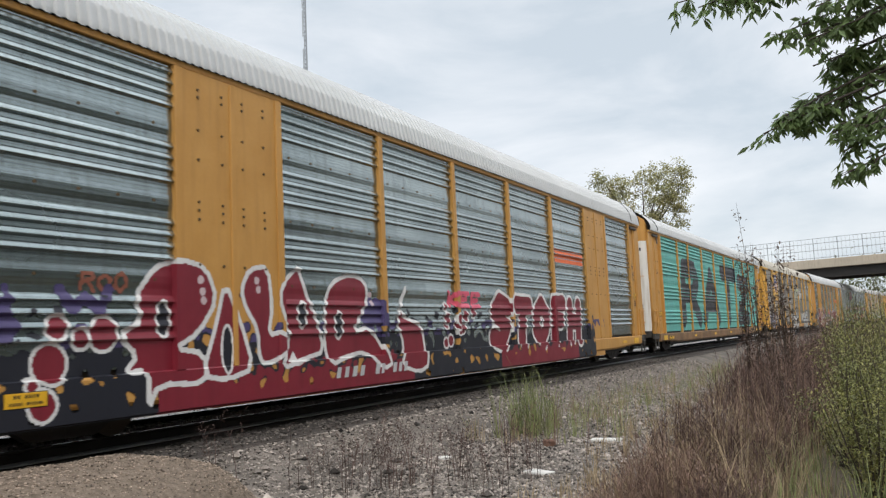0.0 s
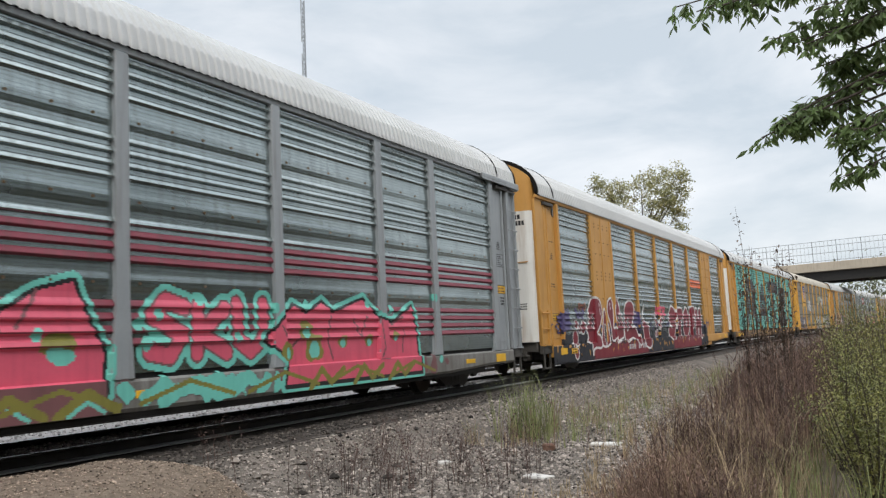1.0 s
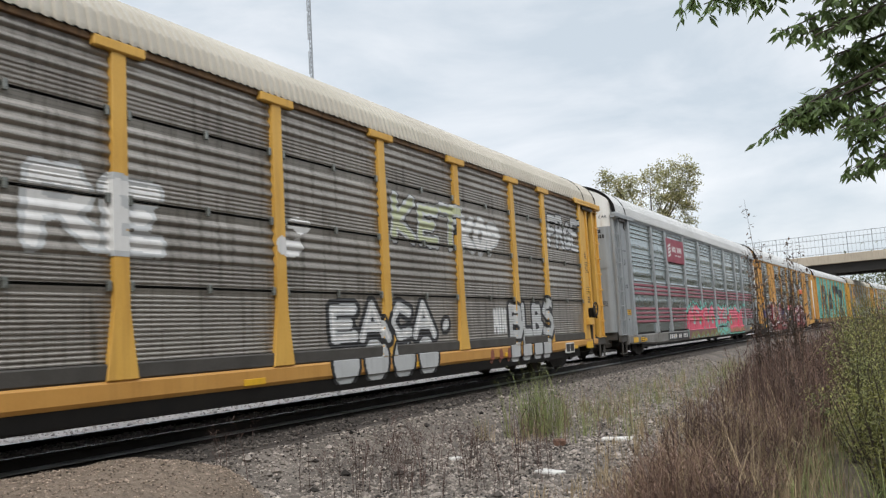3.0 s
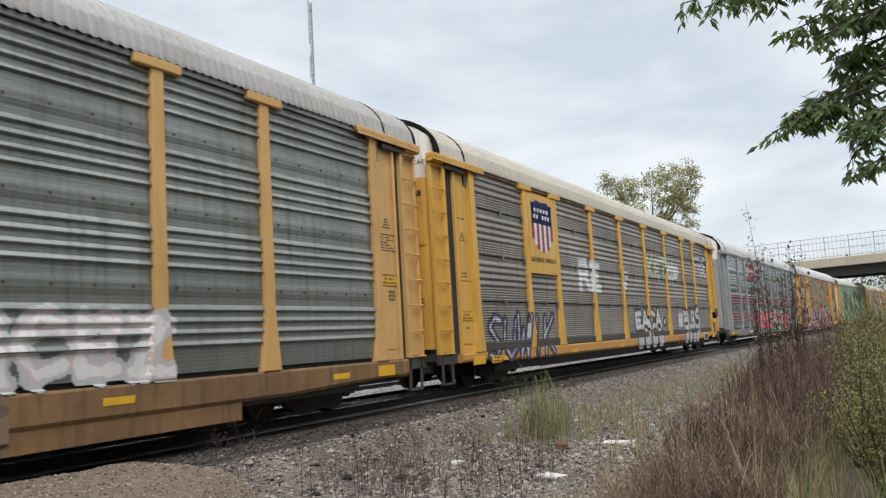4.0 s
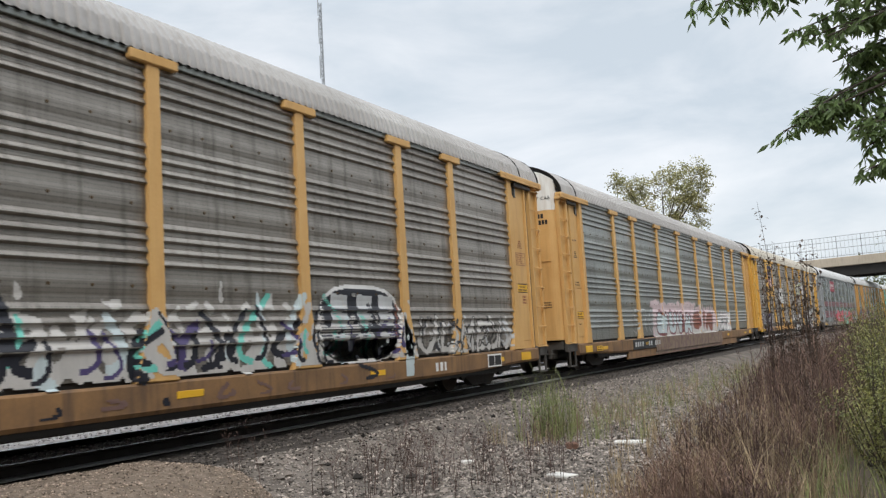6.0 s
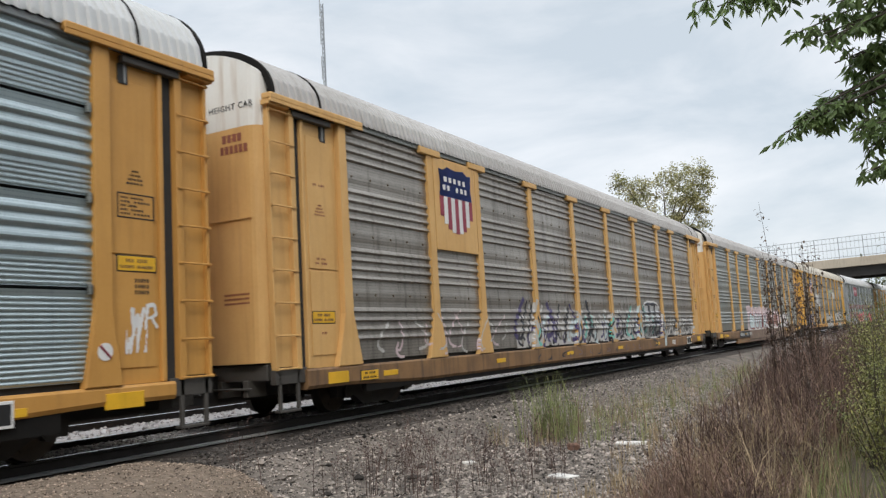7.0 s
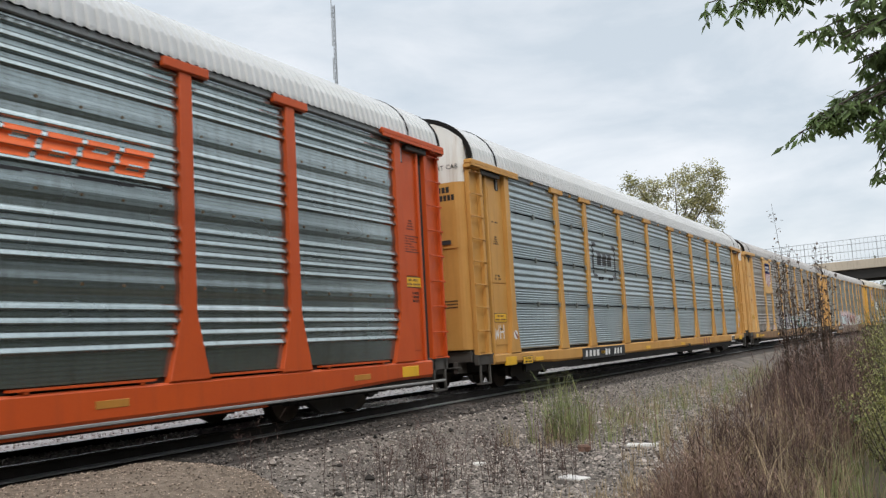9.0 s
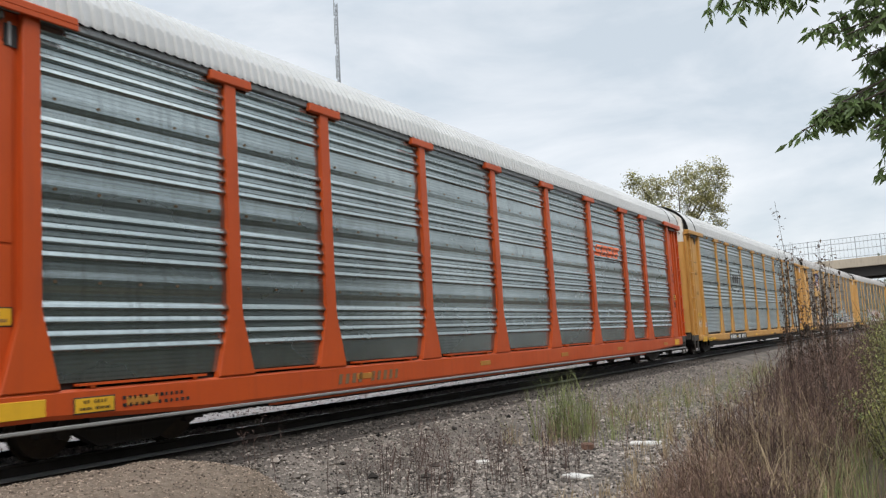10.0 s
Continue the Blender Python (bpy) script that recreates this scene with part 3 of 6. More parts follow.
        for i, y in enumerate(POSTS):
            pw = style["post_width"]
            put("post", shared(("post", key), lambda: mesh_from(post_bm(pw, style["flare"]), "post", post_m)), y)
            if style["caps"] and 0 < i < 9:
                put("post_cap", shared(("cap", key), lambda: mesh_from(boxes((1.44, 1.535, -0.38, 0.38, PAN_Z1 - 0.06, PAN_Z1 + 0.075), bevel=0.015), "post_cap", post_m)), y)
        # end bays: plain plate, ladder corner, cover over the door
        for s in (-1, 1):
            car_end(car, style, s, put)
    for s in (-1, 1):
        car_doors(car, style, s)
    # trucks
    wheels = []
    for s in (-1, 1):
        tr = part("truck", shared("truck", lambda: mesh_from(truck_frame_bm(), "truck", BLACK)), None, car, "cast steel four-wheel truck")
        tr.location = (0, s * TRUCK_Y, 0)
        for w in (-0.89, 0.89):
            ws = part("wheelset", shared("wheelset", lambda: mesh_from(wheelset_bm(), "wheelset", WHEEL)), None, tr)
            ws.location = (0, w, 0.39)
            wheels.append((ws, w))
    return car, wheels


def style(key, label, post, sheet, sill, roof, end, profile, **more):
    d = dict(key=key, label=label, post=post, sheet=sheet, sill=sill, roof=roof, end=end, profile=profile, ladder=end, door=end, end_top=WHITE, step=GRIME,
             eave=post, rise=0.87, post_width=0.28, flare=0.66, caps=True, roof_label="ribbed barrel roof")
    d.update(more)
    return d


RED_BAND = mat("faded_maroon_paint", (0.22, 0.035, 0.055), (0.16, 0.03, 0.045), 0.55, 0.0, 1.5, 0.7, 25, 0.05, (0.1, 0.05, 0.05), 0.4)
TEAL = mat("teal_paint", (0.12, 0.42, 0.36), (0.09, 0.33, 0.29), 0.55, 0, 1.5, 0.6, 25, 0.05, (0.06, 0.16, 0.15), 0.4)

GAPS = ((1.865, 1.9, 1), (2.895, 2.93, 1), (3.935, 3.97, 1))
STYLES = [
    style("orange", "orange rack car with bare galvanised corrugated side panels", ORANGE, [GALV], ORANGE, ROOF_WHITE, ORANGE, "wide", eave=GREY_PAINT, post_width=0.2, rise=0.93, skirt=0.34),
    style("fluted", "yellow rack car with new fluted galvanised side panels", YELLOW, [GALV_NEW, INNER], YELLOW, ROOF_WHITE, YELLOW, "rows", post_width=0.22, flare=0.5, k=0.986, rise=1.05, bands=GAPS, sill_bottom=0.5, eave=GREY_PAINT),
    style("shield", "faded yellow rack car with grimy panels and spray paint", TAN, [GALV_DIRTY], BROWN_SILL, ROOF_GREY, TAN, "wide", plates=(), eave=GALV_MID, k=0.98, post_width=0.2),
    style("tagged_tan", "faded yellow rack car with a white painted row of letters", TAN, [GALV_MID], BROWN_SILL, ROOF_GREY, TAN, "wide", eave=GALV_MID, post_width=0.2, flare=0.4, skirt=0.17),
    style("grimy", "amber rack car with grimy fluted panels and silver spray paint", AMBER, [GALV_DIRTY, INNER], YELLOW, ROOF_CREAM, AMBER, "rows", eave=BROWN_SILL, kick=GRIME, sill_bottom=0.53, rise=0.93, bands=GAPS, post_width=0.22, flare=0.46, reach=0.2),
    style("grey", "grey rack car with maroon bands and pink spray paint", GREY_PAINT, [GALV, RED_BAND], GREY_SILL, ROOF_WHITE, GREY_PAINT, "wide",
          caps=False, rise=1.01, flare=0.34, post_width=0.2, bands=[(z - 0.056, z + 0.056, 1) for z in (1.68, 1.53, 1.38, 1.23, 2.52, 2.37, 2.22)]),
    style("plated", "yellow rack car with flat plates and maroon spray-painted letters", YELLOW, [GALV], YELLOW, ROOF_WHITE, YELLOW, "wide", skirt=0.27,
          caps=False, rise=1.06, flare=0.14, post_width=0.14, plates=(1, 7), door=WHITE, end_top=YELLOW, ladder_top=1.75),
    style("teal", "yellow rack car painted over in teal with dark letters", YELLOW, [TEAL], BROWN_SILL, ROOF_WHITE, YELLOW, "wide", caps=False, flare=0.14, post_width=0.14, door=WHITE, end_top=YELLOW, ladder_top=1.75),
]
# mid-length of each car along the track at the start
ORDER = [("orange", -154.2), ("fluted", -125.7), ("shield", -97.25), ("tagged_tan", -68.5), ("grimy", -40.4), ("grey", -11.68), ("plated", 17.0), ("teal", 45.7),
         ("grimy", 74.3), ("plated", 102.9), ("grey", 131.5), ("shield", 160.1), ("tagged_tan", 188.7)]
BY_KEY = {s["key"]: s for s in STYLES}
TRAIN = []
for _key, _s in ORDER:
    TRAIN.append((*freight_car(BY_KEY[_key]), _s))

# ---------------------------------------------------------------- spray paint, boards and lettering on the cars
def paint(name, c, rough=0.5):
    return mat(name, c, tuple(v * 0.8 for v in c), rough, 0, 2.5, 0.7, 30, 0.03, tuple(v * 0.45 for v in c), 0.25)


MAROON = paint("maroon_spray", (0.205, 0.013, 0.026))
WHITE_SPRAY = paint("white_spray", (0.72, 0.71, 0.69))
NAVY = paint("dark_navy_spray", (0.012, 0.013, 0.021))
VIOLET = paint("violet_spray", (0.07, 0.052, 0.15))
PINK = paint("pink_spray", (0.66, 0.10, 0.16))
AQUA = paint("aqua_spray", (0.16, 0.55, 0.46))
OLIVE = paint("olive_spray", (0.22, 0.20, 0.04))
PLUM = paint("plum_spray", (0.19, 0.08, 0.085))
SILVER = paint("silver_spray", (0.50, 0.51, 0.51), 0.4)
JET = paint("black_spray", (0.015, 0.015, 0.016))
PALE_BLUE = paint("pale_blue_spray", (0.52, 0.60, 0.61))
PALE_PINK = paint("pale_pink_spray", (0.62, 0.49, 0.50))
FADED_OLIVE = paint("faded_olive_spray", (0.215, 0.15, 0.10))
FADED_PLUM = paint("faded_brown_spray", (0.16, 0.095, 0.08))
FADED_WHITE = paint("chalky_white_spray", (0.52, 0.50, 0.47))
OLIVE_PALE = paint("pale_lime_spray", (0.50, 0.53, 0.33))
RUST_RED = paint("rust_red_spray", (0.26, 0.085, 0.05))
BLUE = paint("blue_spray", (0.07, 0.10, 0.32))
SIGN_YELLOW = paint("reflector_yellow", (0.75, 0.42, 0.02))
FADED_YELLOW = paint("faded_reflector", (0.46, 0.20, 0.03))
SIGN_RED = paint("sign_red", (0.27, 0.022, 0.048))
SIGN_BLUE = paint("sign_blue", (0.03, 0.06, 0.28))
HOT_ORANGE = paint("logo_orange", (0.78, 0.13, 0.02))

GLYPHS = {
    "P": [[(0.15, 0), (0.15, 1), (0.7, 1), (0.9, 0.78), (0.7, 0.5), (0.2, 0.45)]], "O": [[(0.5, 0), (0.12, 0.3), (0.12, 0.7), (0.5, 1), (0.88, 0.7), (0.88, 0.3), (0.5, 0)]],
    "L": [[(0.2, 1), (0.2, 0.05), (0.9, 0.05)]], "A": [[(0.05, 0), (0.45, 1), (0.95, 0)], [(0.25, 0.35), (0.75, 0.35)]],
    "R": [[(0.12, 0), (0.15, 1), (0.7, 1), (0.85, 0.75), (0.65, 0.5), (0.2, 0.5)], [(0.5, 0.5), (0.98, 0.0)]], "S": [[(0.9, 0.9), (0.45, 1), (0.12, 0.75), (0.85, 0.35), (0.55, 0), (0.08, 0.1)]],
    "T": [[(0.02, 0.98), (0.98, 0.98)], [(0.5, 0.95), (0.5, 0)]], "F": [[(0.15, 0), (0.15, 1), (0.9, 1)], [(0.15, 0.52), (0.7, 0.52)]],
    "N": [[(0.1, 0), (0.12, 1), (0.85, 0), (0.9, 1)]], "E": [[(0.9, 0.03), (0.15, 0), (0.12, 1), (0.88, 1)], [(0.15, 0.5), (0.7, 0.52)]],
    "U": [[(0.1, 1), (0.12, 0.25), (0.5, 0), (0.88, 0.25), (0.9, 1)]], "K": [[(0.12, 0), (0.12, 1)], [(0.85, 1), (0.15, 0.45), (0.92, 0)]],
    "B": [[(0.12, 0), (0.12, 1), (0.7, 0.95), (0.75, 0.6), (0.2, 0.52)], [(0.5, 0.52), (0.92, 0.3), (0.7, 0.02), (0.12, 0)]],
    "M": [[(0.05, 0), (0.15, 1), (0.5, 0.35), (0.85, 1), (0.95, 0)]], "D": [[(0.12, 0), (0.12, 1), (0.65, 0.9), (0.9, 0.5), (0.65, 0.08), (0.12, 0)]],
    "Y": [[(0.05, 1), (0.5, 0.5), (0.95, 1)], [(0.5, 0.5), (0.5, 0)]], "H": [[(0.12, 0), (0.12, 1)], [(0.88, 0), (0.88, 1)], [(0.12, 0.5), (0.88, 0.5)]],
    "V": [[(0.05, 1), (0.5, 0), (0.95, 1)]], "G": [[(0.9, 0.85), (0.5, 1), (0.1, 0.6), (0.3, 0.05), (0.85, 0.1), (0.85, 0.45), (0.55, 0.45)]],
    "C": [[(0.9, 0.85), (0.45, 1), (0.1, 0.5), (0.45, 0), (0.9, 0.15)]], "Z": [[(0.1, 1), (0.9, 1), (0.1, 0), (0.95, 0)]],
    ".": [[(0.4, 0.35), (0.5, 0.4)]], "I": [[(0.5, 0), (0.5, 1)]], "W": [[(0.05, 1), (0.25, 0), (0.5, 0.65), (0.75, 0), (0.95, 1)]], "o": [[(0.5, 0.2), (0.48, 0.22)]],
}


def distance_to(gy, gz, line):
    best = np.full(gy.shape, 9.0)
    for (ay, az), (by, bz) in zip(line, line[1:]):
        dy, dz = by - ay, bz - az
        t = np.clip(((gy - ay) * dy + (gz - az) * dz) / max(dy * dy + dz * dz, 1e-9), 0, 1)
        best = np.minimum(best, np.hypot(gy - ay - t * dy, gz - az - t * dz))
    return best


class Spray:
    """A patch of paint on a car's side, laid on the relief of panels, posts and sill as small cells."""

    def __init__(self, st, y0, y1, z0, z1, cell=0.022):
        self.st, self.y0, self.z0, self.cell, self.flat = st, y0, z0, cell, 0.0
        self.ny, self.nz = int((y1 - y0) / cell), int((z1 - z0) / cell)
        self.gy, self.gz = np.meshgrid(y0 + (np.arange(self.ny) + 0.5) * cell, z0 + (np.arange(self.nz) + 0.5) * cell, indexing="ij")
        self.idx, self.mats = np.zeros((self.ny, self.nz), int), []
        self.rough = np.array([[noise.noise((a * 1.3, b * 1.3, 5.0)) for b in np.linspace(0, (z1 - z0) * 4, self.nz)] for a in np.linspace(0, (y1 - y0) * 4, self.ny)])

    def lay(self, mask, m):
        if m not in self.mats:
            self.mats.append(m)
        self.idx[mask] = self.mats.index(m) + 1

    def blob(self, y, z, ry, rz, m, ragged=0.6):
        self.lay(((self.gy - y) / ry) ** 2 + ((self.gz - z) / rz) ** 2 < 1 + ragged * self.rough, m)

    def line(self, pts, width, m):
        self.lay(distance_to(self.gy, self.gz, pts) < width / 2, m)

    def shape(self, pts, layers):
        """Filled outline; layers: (material, growth beyond the outline) from the outermost in."""
        inside = np.zeros(self.gy.shape, bool)
        loop = list(pts) + [pts[0]]
        for (ay, az), (by, bz) in zip(loop, loop[1:]):
            if az != bz:
                inside ^= ((az > self.gz) != (bz > self.gz)) & (self.gy < (by - ay) * (self.gz - az) / (bz - az) + ay)
        d = distance_to(self.gy, self.gz, loop)
        d = np.where(inside, -d, d)
        for m, grow_by in layers:
            self.lay(d < grow_by, m)

    def rounded(self, pts, turns=2):
        """Corner-cut copy of a closed outline."""
        for _ in range(turns):
            nxt = pts[1:] + pts[:1]
            pts = [q for a, b in zip(pts, nxt) for q in ((a[0] * 0.78 + b[0] * 0.22, a[1] * 0.78 + b[1] * 0.22), (a[0] * 0.22 + b[0] * 0.78, a[1] * 0.22 + b[1] * 0.78))]
        return pts

    def eye(self, y, z, ry, rz, m, rim, rim_w=0.045):
        self.blob(y, z, ry + rim_w, rz + rim_w, rim, 0.0)
        self.blob(y, z, ry, rz, m, 0.0)

    def scribble(self, y0, y1, z0, z1, n, mats, width, seed):
        """Fast looping strokes, one over another."""
        rnd = random.Random(seed)
        for k in range(n):
            y = y0 + (y1 - y0) * (k + rnd.random()) / n
            w, h = rnd.uniform(0.15, 0.5), rnd.uniform(0.45, 1.0) * (z1 - z0)
            b = z0 + rnd.uniform(0, 0.25) * (z1 - z0)
            turn = rnd.choice((-1, 1))
            pts = [(y + w * 0.6 * math.sin(a * turn) + 0.12 * (a / 5), b + h * (0.5 - 0.5 * math.cos(a * 0.62))) for a in [0.45 * i for i in range(int(rnd.uniform(6, 12)))]]
            self.line(pts, width * rnd.uniform(0.6, 1.4), mats[int(rnd.random() * len(mats))])

    def ring(self, y, z, r, m, rim, rim_w=0.06):
        d = np.hypot(self.gy - y, self.gz - z)
        self.lay(d < r + rim_w, rim)
        self.lay(d < r, m)

    def text(self, s, y0, y1, z0, z1, fat, layers, slant=0.0, wobble=0.06, gap=0.9, ragged=0.0):
        """layers: (material, extra width) from the outermost in; each letter overlaps the next a little."""
        pitch = (y1 - y0) / len(s)
        rnd = random.Random(s)
        lines = []
        for i, ch in enumerate(s):
            h = 1 + wobble * rnd.uniform(-1, 1) * 2
            for ln in GLYPHS.get(ch, []):
                lines.append([(y0 + (i + 0.5 + (px - 0.5) * gap) * pitch + slant * pz * (z1 - z0), z0 + fat / 2 + pz * (z1 - z0 - fat) * h + wobble * 0.3 * rnd.uniform(-1, 1)) for px, pz in ln])
        d = np.full(self.gy.shape, 9.0)
        for ln in lines:
            d = np.minimum(d, distance_to(self.gy, self.gz, ln))
        for m, extra in layers:
            self.lay(d < fat / 2 + extra + ragged * self.rough, m)

    def surface(self, y, z):
        st = self.st
        prof = SHARED[st["profile"]]
        d = np.interp(z, [p[0] for p in prof], [p[1] for p in prof])
        x = PANEL_X + d
        for i in st.get("plates", ()):
            x = np.where((y > POSTS[i]) & (y < POSTS[i + 1]), 1.478, x)
        for p in POSTS:
            w, f = st["post_width"] / 2, (st["flare"] or st["post_width"]) / 2
            half = np.where(z < 1.62, f + (w - f) * np.clip((z - SILL_TOP) / (1.62 - SILL_TOP), 0, 1), w)
            x = np.where(np.abs(y - p) < half + 0.01, SIDE_X + 0.002, x)
        x = np.where(z < SILL_TOP + 0.01, 1.492, x)
        if self.flat:
            return np.full_like(y, self.flat) + 0.004
        return np.where(z < st.get("sill_bottom", 0.3), 1.454, x) + 0.005

    def put(self, car, name="spray_paint", label=""):
        vy = self.y0 + np.arange(self.ny + 1) * self.cell
        vz = self.z0 + np.arange(self.nz + 1) * self.cell
        Y, Z = np.meshgrid(vy, vz, indexing="ij")
        X = self.surface(Y, Z)
        on = self.idx > 0
        ii, jj = np.nonzero(on)
        n = self.nz + 1
        a = ii * n + jj
        quads = np.stack([a, a + n, a + n + 1, a + 1], 1)
        used, inv = np.unique(quads, return_inverse=True)
        vs = np.stack([X.ravel()[used], Y.ravel()[used], Z.ravel()[used]], 1)
        me = mesh_of(name, vs.tolist(), inv.reshape(quads.shape).tolist(), self.mats, idx=self.idx[on] - 1)
        return tagged(part(name, me, None, car), label, kind="stuff")


def board(car, y0, y1, z0, z1, m, name="sign_board", label="", x=None, parent=None):
    x = x if x is not None else 1.495
    return part(name, boxes((x - 0.03, x + 0.008, y0, y1, z0, z1), bevel=0.004), m, parent or car, label)


def bars(car, y0, y1, z, h, m, n, x=1.497, name="lettering", slant=0.0):
    """A row of plain bars that stands for lettering."""
    bm = bmesh.new()
    w = (y1 - y0) / n
    rnd = random.Random(int(y0 * 100))
    for i in range(n):
        if n > 5 and i == n // 2 - 1:
            continue
        a = y0 + w * i
        for v in box(bm, x - 0.004, x + 0.004, a, a + w * rnd.uniform(0.42, 0.6), z, z + h):
            v.co.y += slant * (v.co.z - z)
    return tagged(part(name, bm, m, car), kind="stuff")


def sill_marks(car, n=6, seed=1, faded=False):
    rnd = random.Random(seed)
    for k in range(n):
        y = -10.9 + 23.2 * k / (n - 1) * 0.93 + rnd.uniform(-0.3, 0.3)
        board(car, y - 0.22, y + 0.22, 0.565, 0.655, FADED_YELLOW if faded else SIGN_YELLOW, "reflector", "yellow reflector strip", 1.488)
    for y in (-12.2, 12.2):
        board(car, y - 0.26, y + 0.26, 0.535, 0.715, SIGN_YELLOW, "reflector", "yellow reflector strip", 1.490)
    board(car, -11.62, -11.1, 0.52, 0.70, JET, "notice_plate", "yellow notice plate with a black edge", 1.489)
    board(car, -11.605, -11.115, 0.533, 0.687, SIGN_YELLOW, "notice_plate", "", 1.492)
    bars(car, -11.5, -11.2, 0.63, 0.035, JET, 7, 1.501)
    bars(car, -11.55, -11.16, 0.56, 0.03, JET, 12, 1.501)


def data_board(car):
    board(car, 10.2, 10.85, 0.47, 0.74, WHITE_SPRAY, "data_board", "black data board with a white edge", 1.489)
    for y0, y1 in ((10.23, 10.5), (10.53, 10.82)):
        board(car, y0, y1, 0.5, 0.71, JET, "data_board", "", 1.4915)


def lettering(words, size, m, parent, place, spread=1.0):
    """Words in the built-in font as a flat mesh; place carries them from the xy plane to their surface."""
    cu = bpy.data.curves.new("lettering", "FONT")
    cu.body, cu.size, cu.align_x, cu.space_character = words, size, "CENTER", spread
    cu.extrude, cu.resolution_u = 0.002, 2
    tmp = bpy.data.objects.new("lettering", cu)
    me = bpy.data.meshes.new_from_object(tmp)
    bpy.data.objects.remove(tmp)
    bpy.data.curves.remove(cu)
    me.materials.clear()
    me.materials.append(m)
    ob = part("lettering", me, None, parent)
    ob.matrix_basis = place
    return ob


ON_SIDE = Matrix(((0, 0, 1, 0), (1, 0, 0, 0), (0, 1, 0, 0), (0, 0, 0, 1)))
ON_REAR = Matrix(((1, 0, 0, 0), (0, 0, -1, 0), (0, 1, 0, 0), (0, 0, 0, 1)))


def stencil_box(car, y0, y1, z0, z1, m, lines):
    """Thin painted frame with rows of small writing in it."""
    fr = bmesh.new()
    for d in ((y0, y1, z0, z0 + 0.014), (y0, y1, z1 - 0.014, z1), (y0, y0 + 0.014, z0 + 0.014, z1 - 0.014), (y1 - 0.014, y1, z0 + 0.014, z1 - 0.014)):
        box(fr, 1.412, 1.419, *d)
    part("stencil_box", fr, m, car)
    step = (z1 - z0 - 0.06) / lines
    for k in range(lines):
        bars(car, y0 + 0.05, y1 - 0.05 - 0.1 * (k % 3), z0 + 0.04 + step * k, step * 0.5, m, 9, 1.415)


def end_marks(car, m, clear_top=True):
    """Stencilled blocks of writing on the end plates, yellow notices, and the marks on the rear end."""
    for s in (-1, 1):
        yc = s * (HALF + 0.12 + PLATE_END) / 2
        for k, w in enumerate((0.1, 0.16, 0.22, 0.26)):
            bars(car, yc - w / 2, yc + w / 2, 3.30 - 0.05 * k, 0.025, m, 5, 1.416)
        if s > 0:
            stencil_box(car, yc - 0.27, yc + 0.27, 2.74, 3.04, m, 5)
            for k in range(3):
                bars(car, yc - 0.03, yc + 0.19, 1.98 - 0.07 * k, 0.045, m, 5, 1.416)
        else:
            for z, w in ((3.62, 0.3), (2.45, 0.24), (2.38, 0.3), (1.30, 0.12)):
                bars(car, yc - w / 2, yc + w / 2, z, 0.035, m, 6, 1.416)
        z0 = 2.10 if s > 0 else 1.46
        plate = board(car, yc - 0.29, yc + 0.29, z0, z0 + 0.2, JET, "notice_plate", "yellow notice plate with a black edge", 1.412)
        board(car, yc - 0.275, yc + 0.275, z0 + 0.013, z0 + 0.187, SIGN_YELLOW, "notice_face", "", 1.415, plate)
        bars(car, yc - 0.16, yc + 0.16, z0 + 0.115, 0.04, BROWN_SILL, 8, 1.425)
        bars(car, yc - 0.24, yc + 0.24, z0 + 0.045, 0.035, BROWN_SILL, 14, 1.425)
    # number bars and words on the rear end
    y = -END_Y - 0.004
    bm = bmesh.new()
    for k in range(6):
        box(bm, 0.62 + k * 0.092, 0.685 + k * 0.092, y - 0.002, y + 0.004, 4.02, 4.14)
        if k < 4:
            box(bm, 0.66 + k * 0.10, 0.735 + k * 0.10, y - 0.002, y + 0.004, 4.19, 4.31)
    for r in range(3):
        for k in range(11):
            box(bm, 0.62 + k * 0.045, 0.65 + k * 0.045, y - 0.002, y + 0.004, 1.78 + 0.065 * r, 1.81 + 0.065 * r)
    tagged(part("marking", bm, m, car), kind="stuff")
    if clear_top:
        lettering("EXCESS HEIGHT CAR", 0.135, JET, car, Matrix.Translation((0.56, y, 4.68)) @ ON_REAR, 1.15)


def bolts(car, ys, zs, m, x):
    def one():
        bm = bmesh.new()
        tube(bm, (-0.01, 0, 0), (0.014, 0, 0), 0.02, seg=6)
        return mesh_from(bm, "bolt", m)
    me = shared(("bolt", m.name), one)
    for y in ys:
        for z in zs:
            part("bolt", me, None, car).location = (x, y, z)


def clips(car):
    """Small brackets that hold the fluted rows at their joints."""
    me = shared("clip", lambda: mesh_from(boxes((1.44, 1.488, -0.028, 0.028, -0.065, 0.055), bevel=0.006), "panel_clip", GALV_MID))
    for i, w in enumerate(BAYS):
        for y in (POSTS[i] + 0.16, POSTS[i] + w * 0.5, POSTS[i + 1] - 0.16):
            for z in (1.88, 2.91, 3.95):
                part("panel_clip", me, None, car).location = (0, y, z)


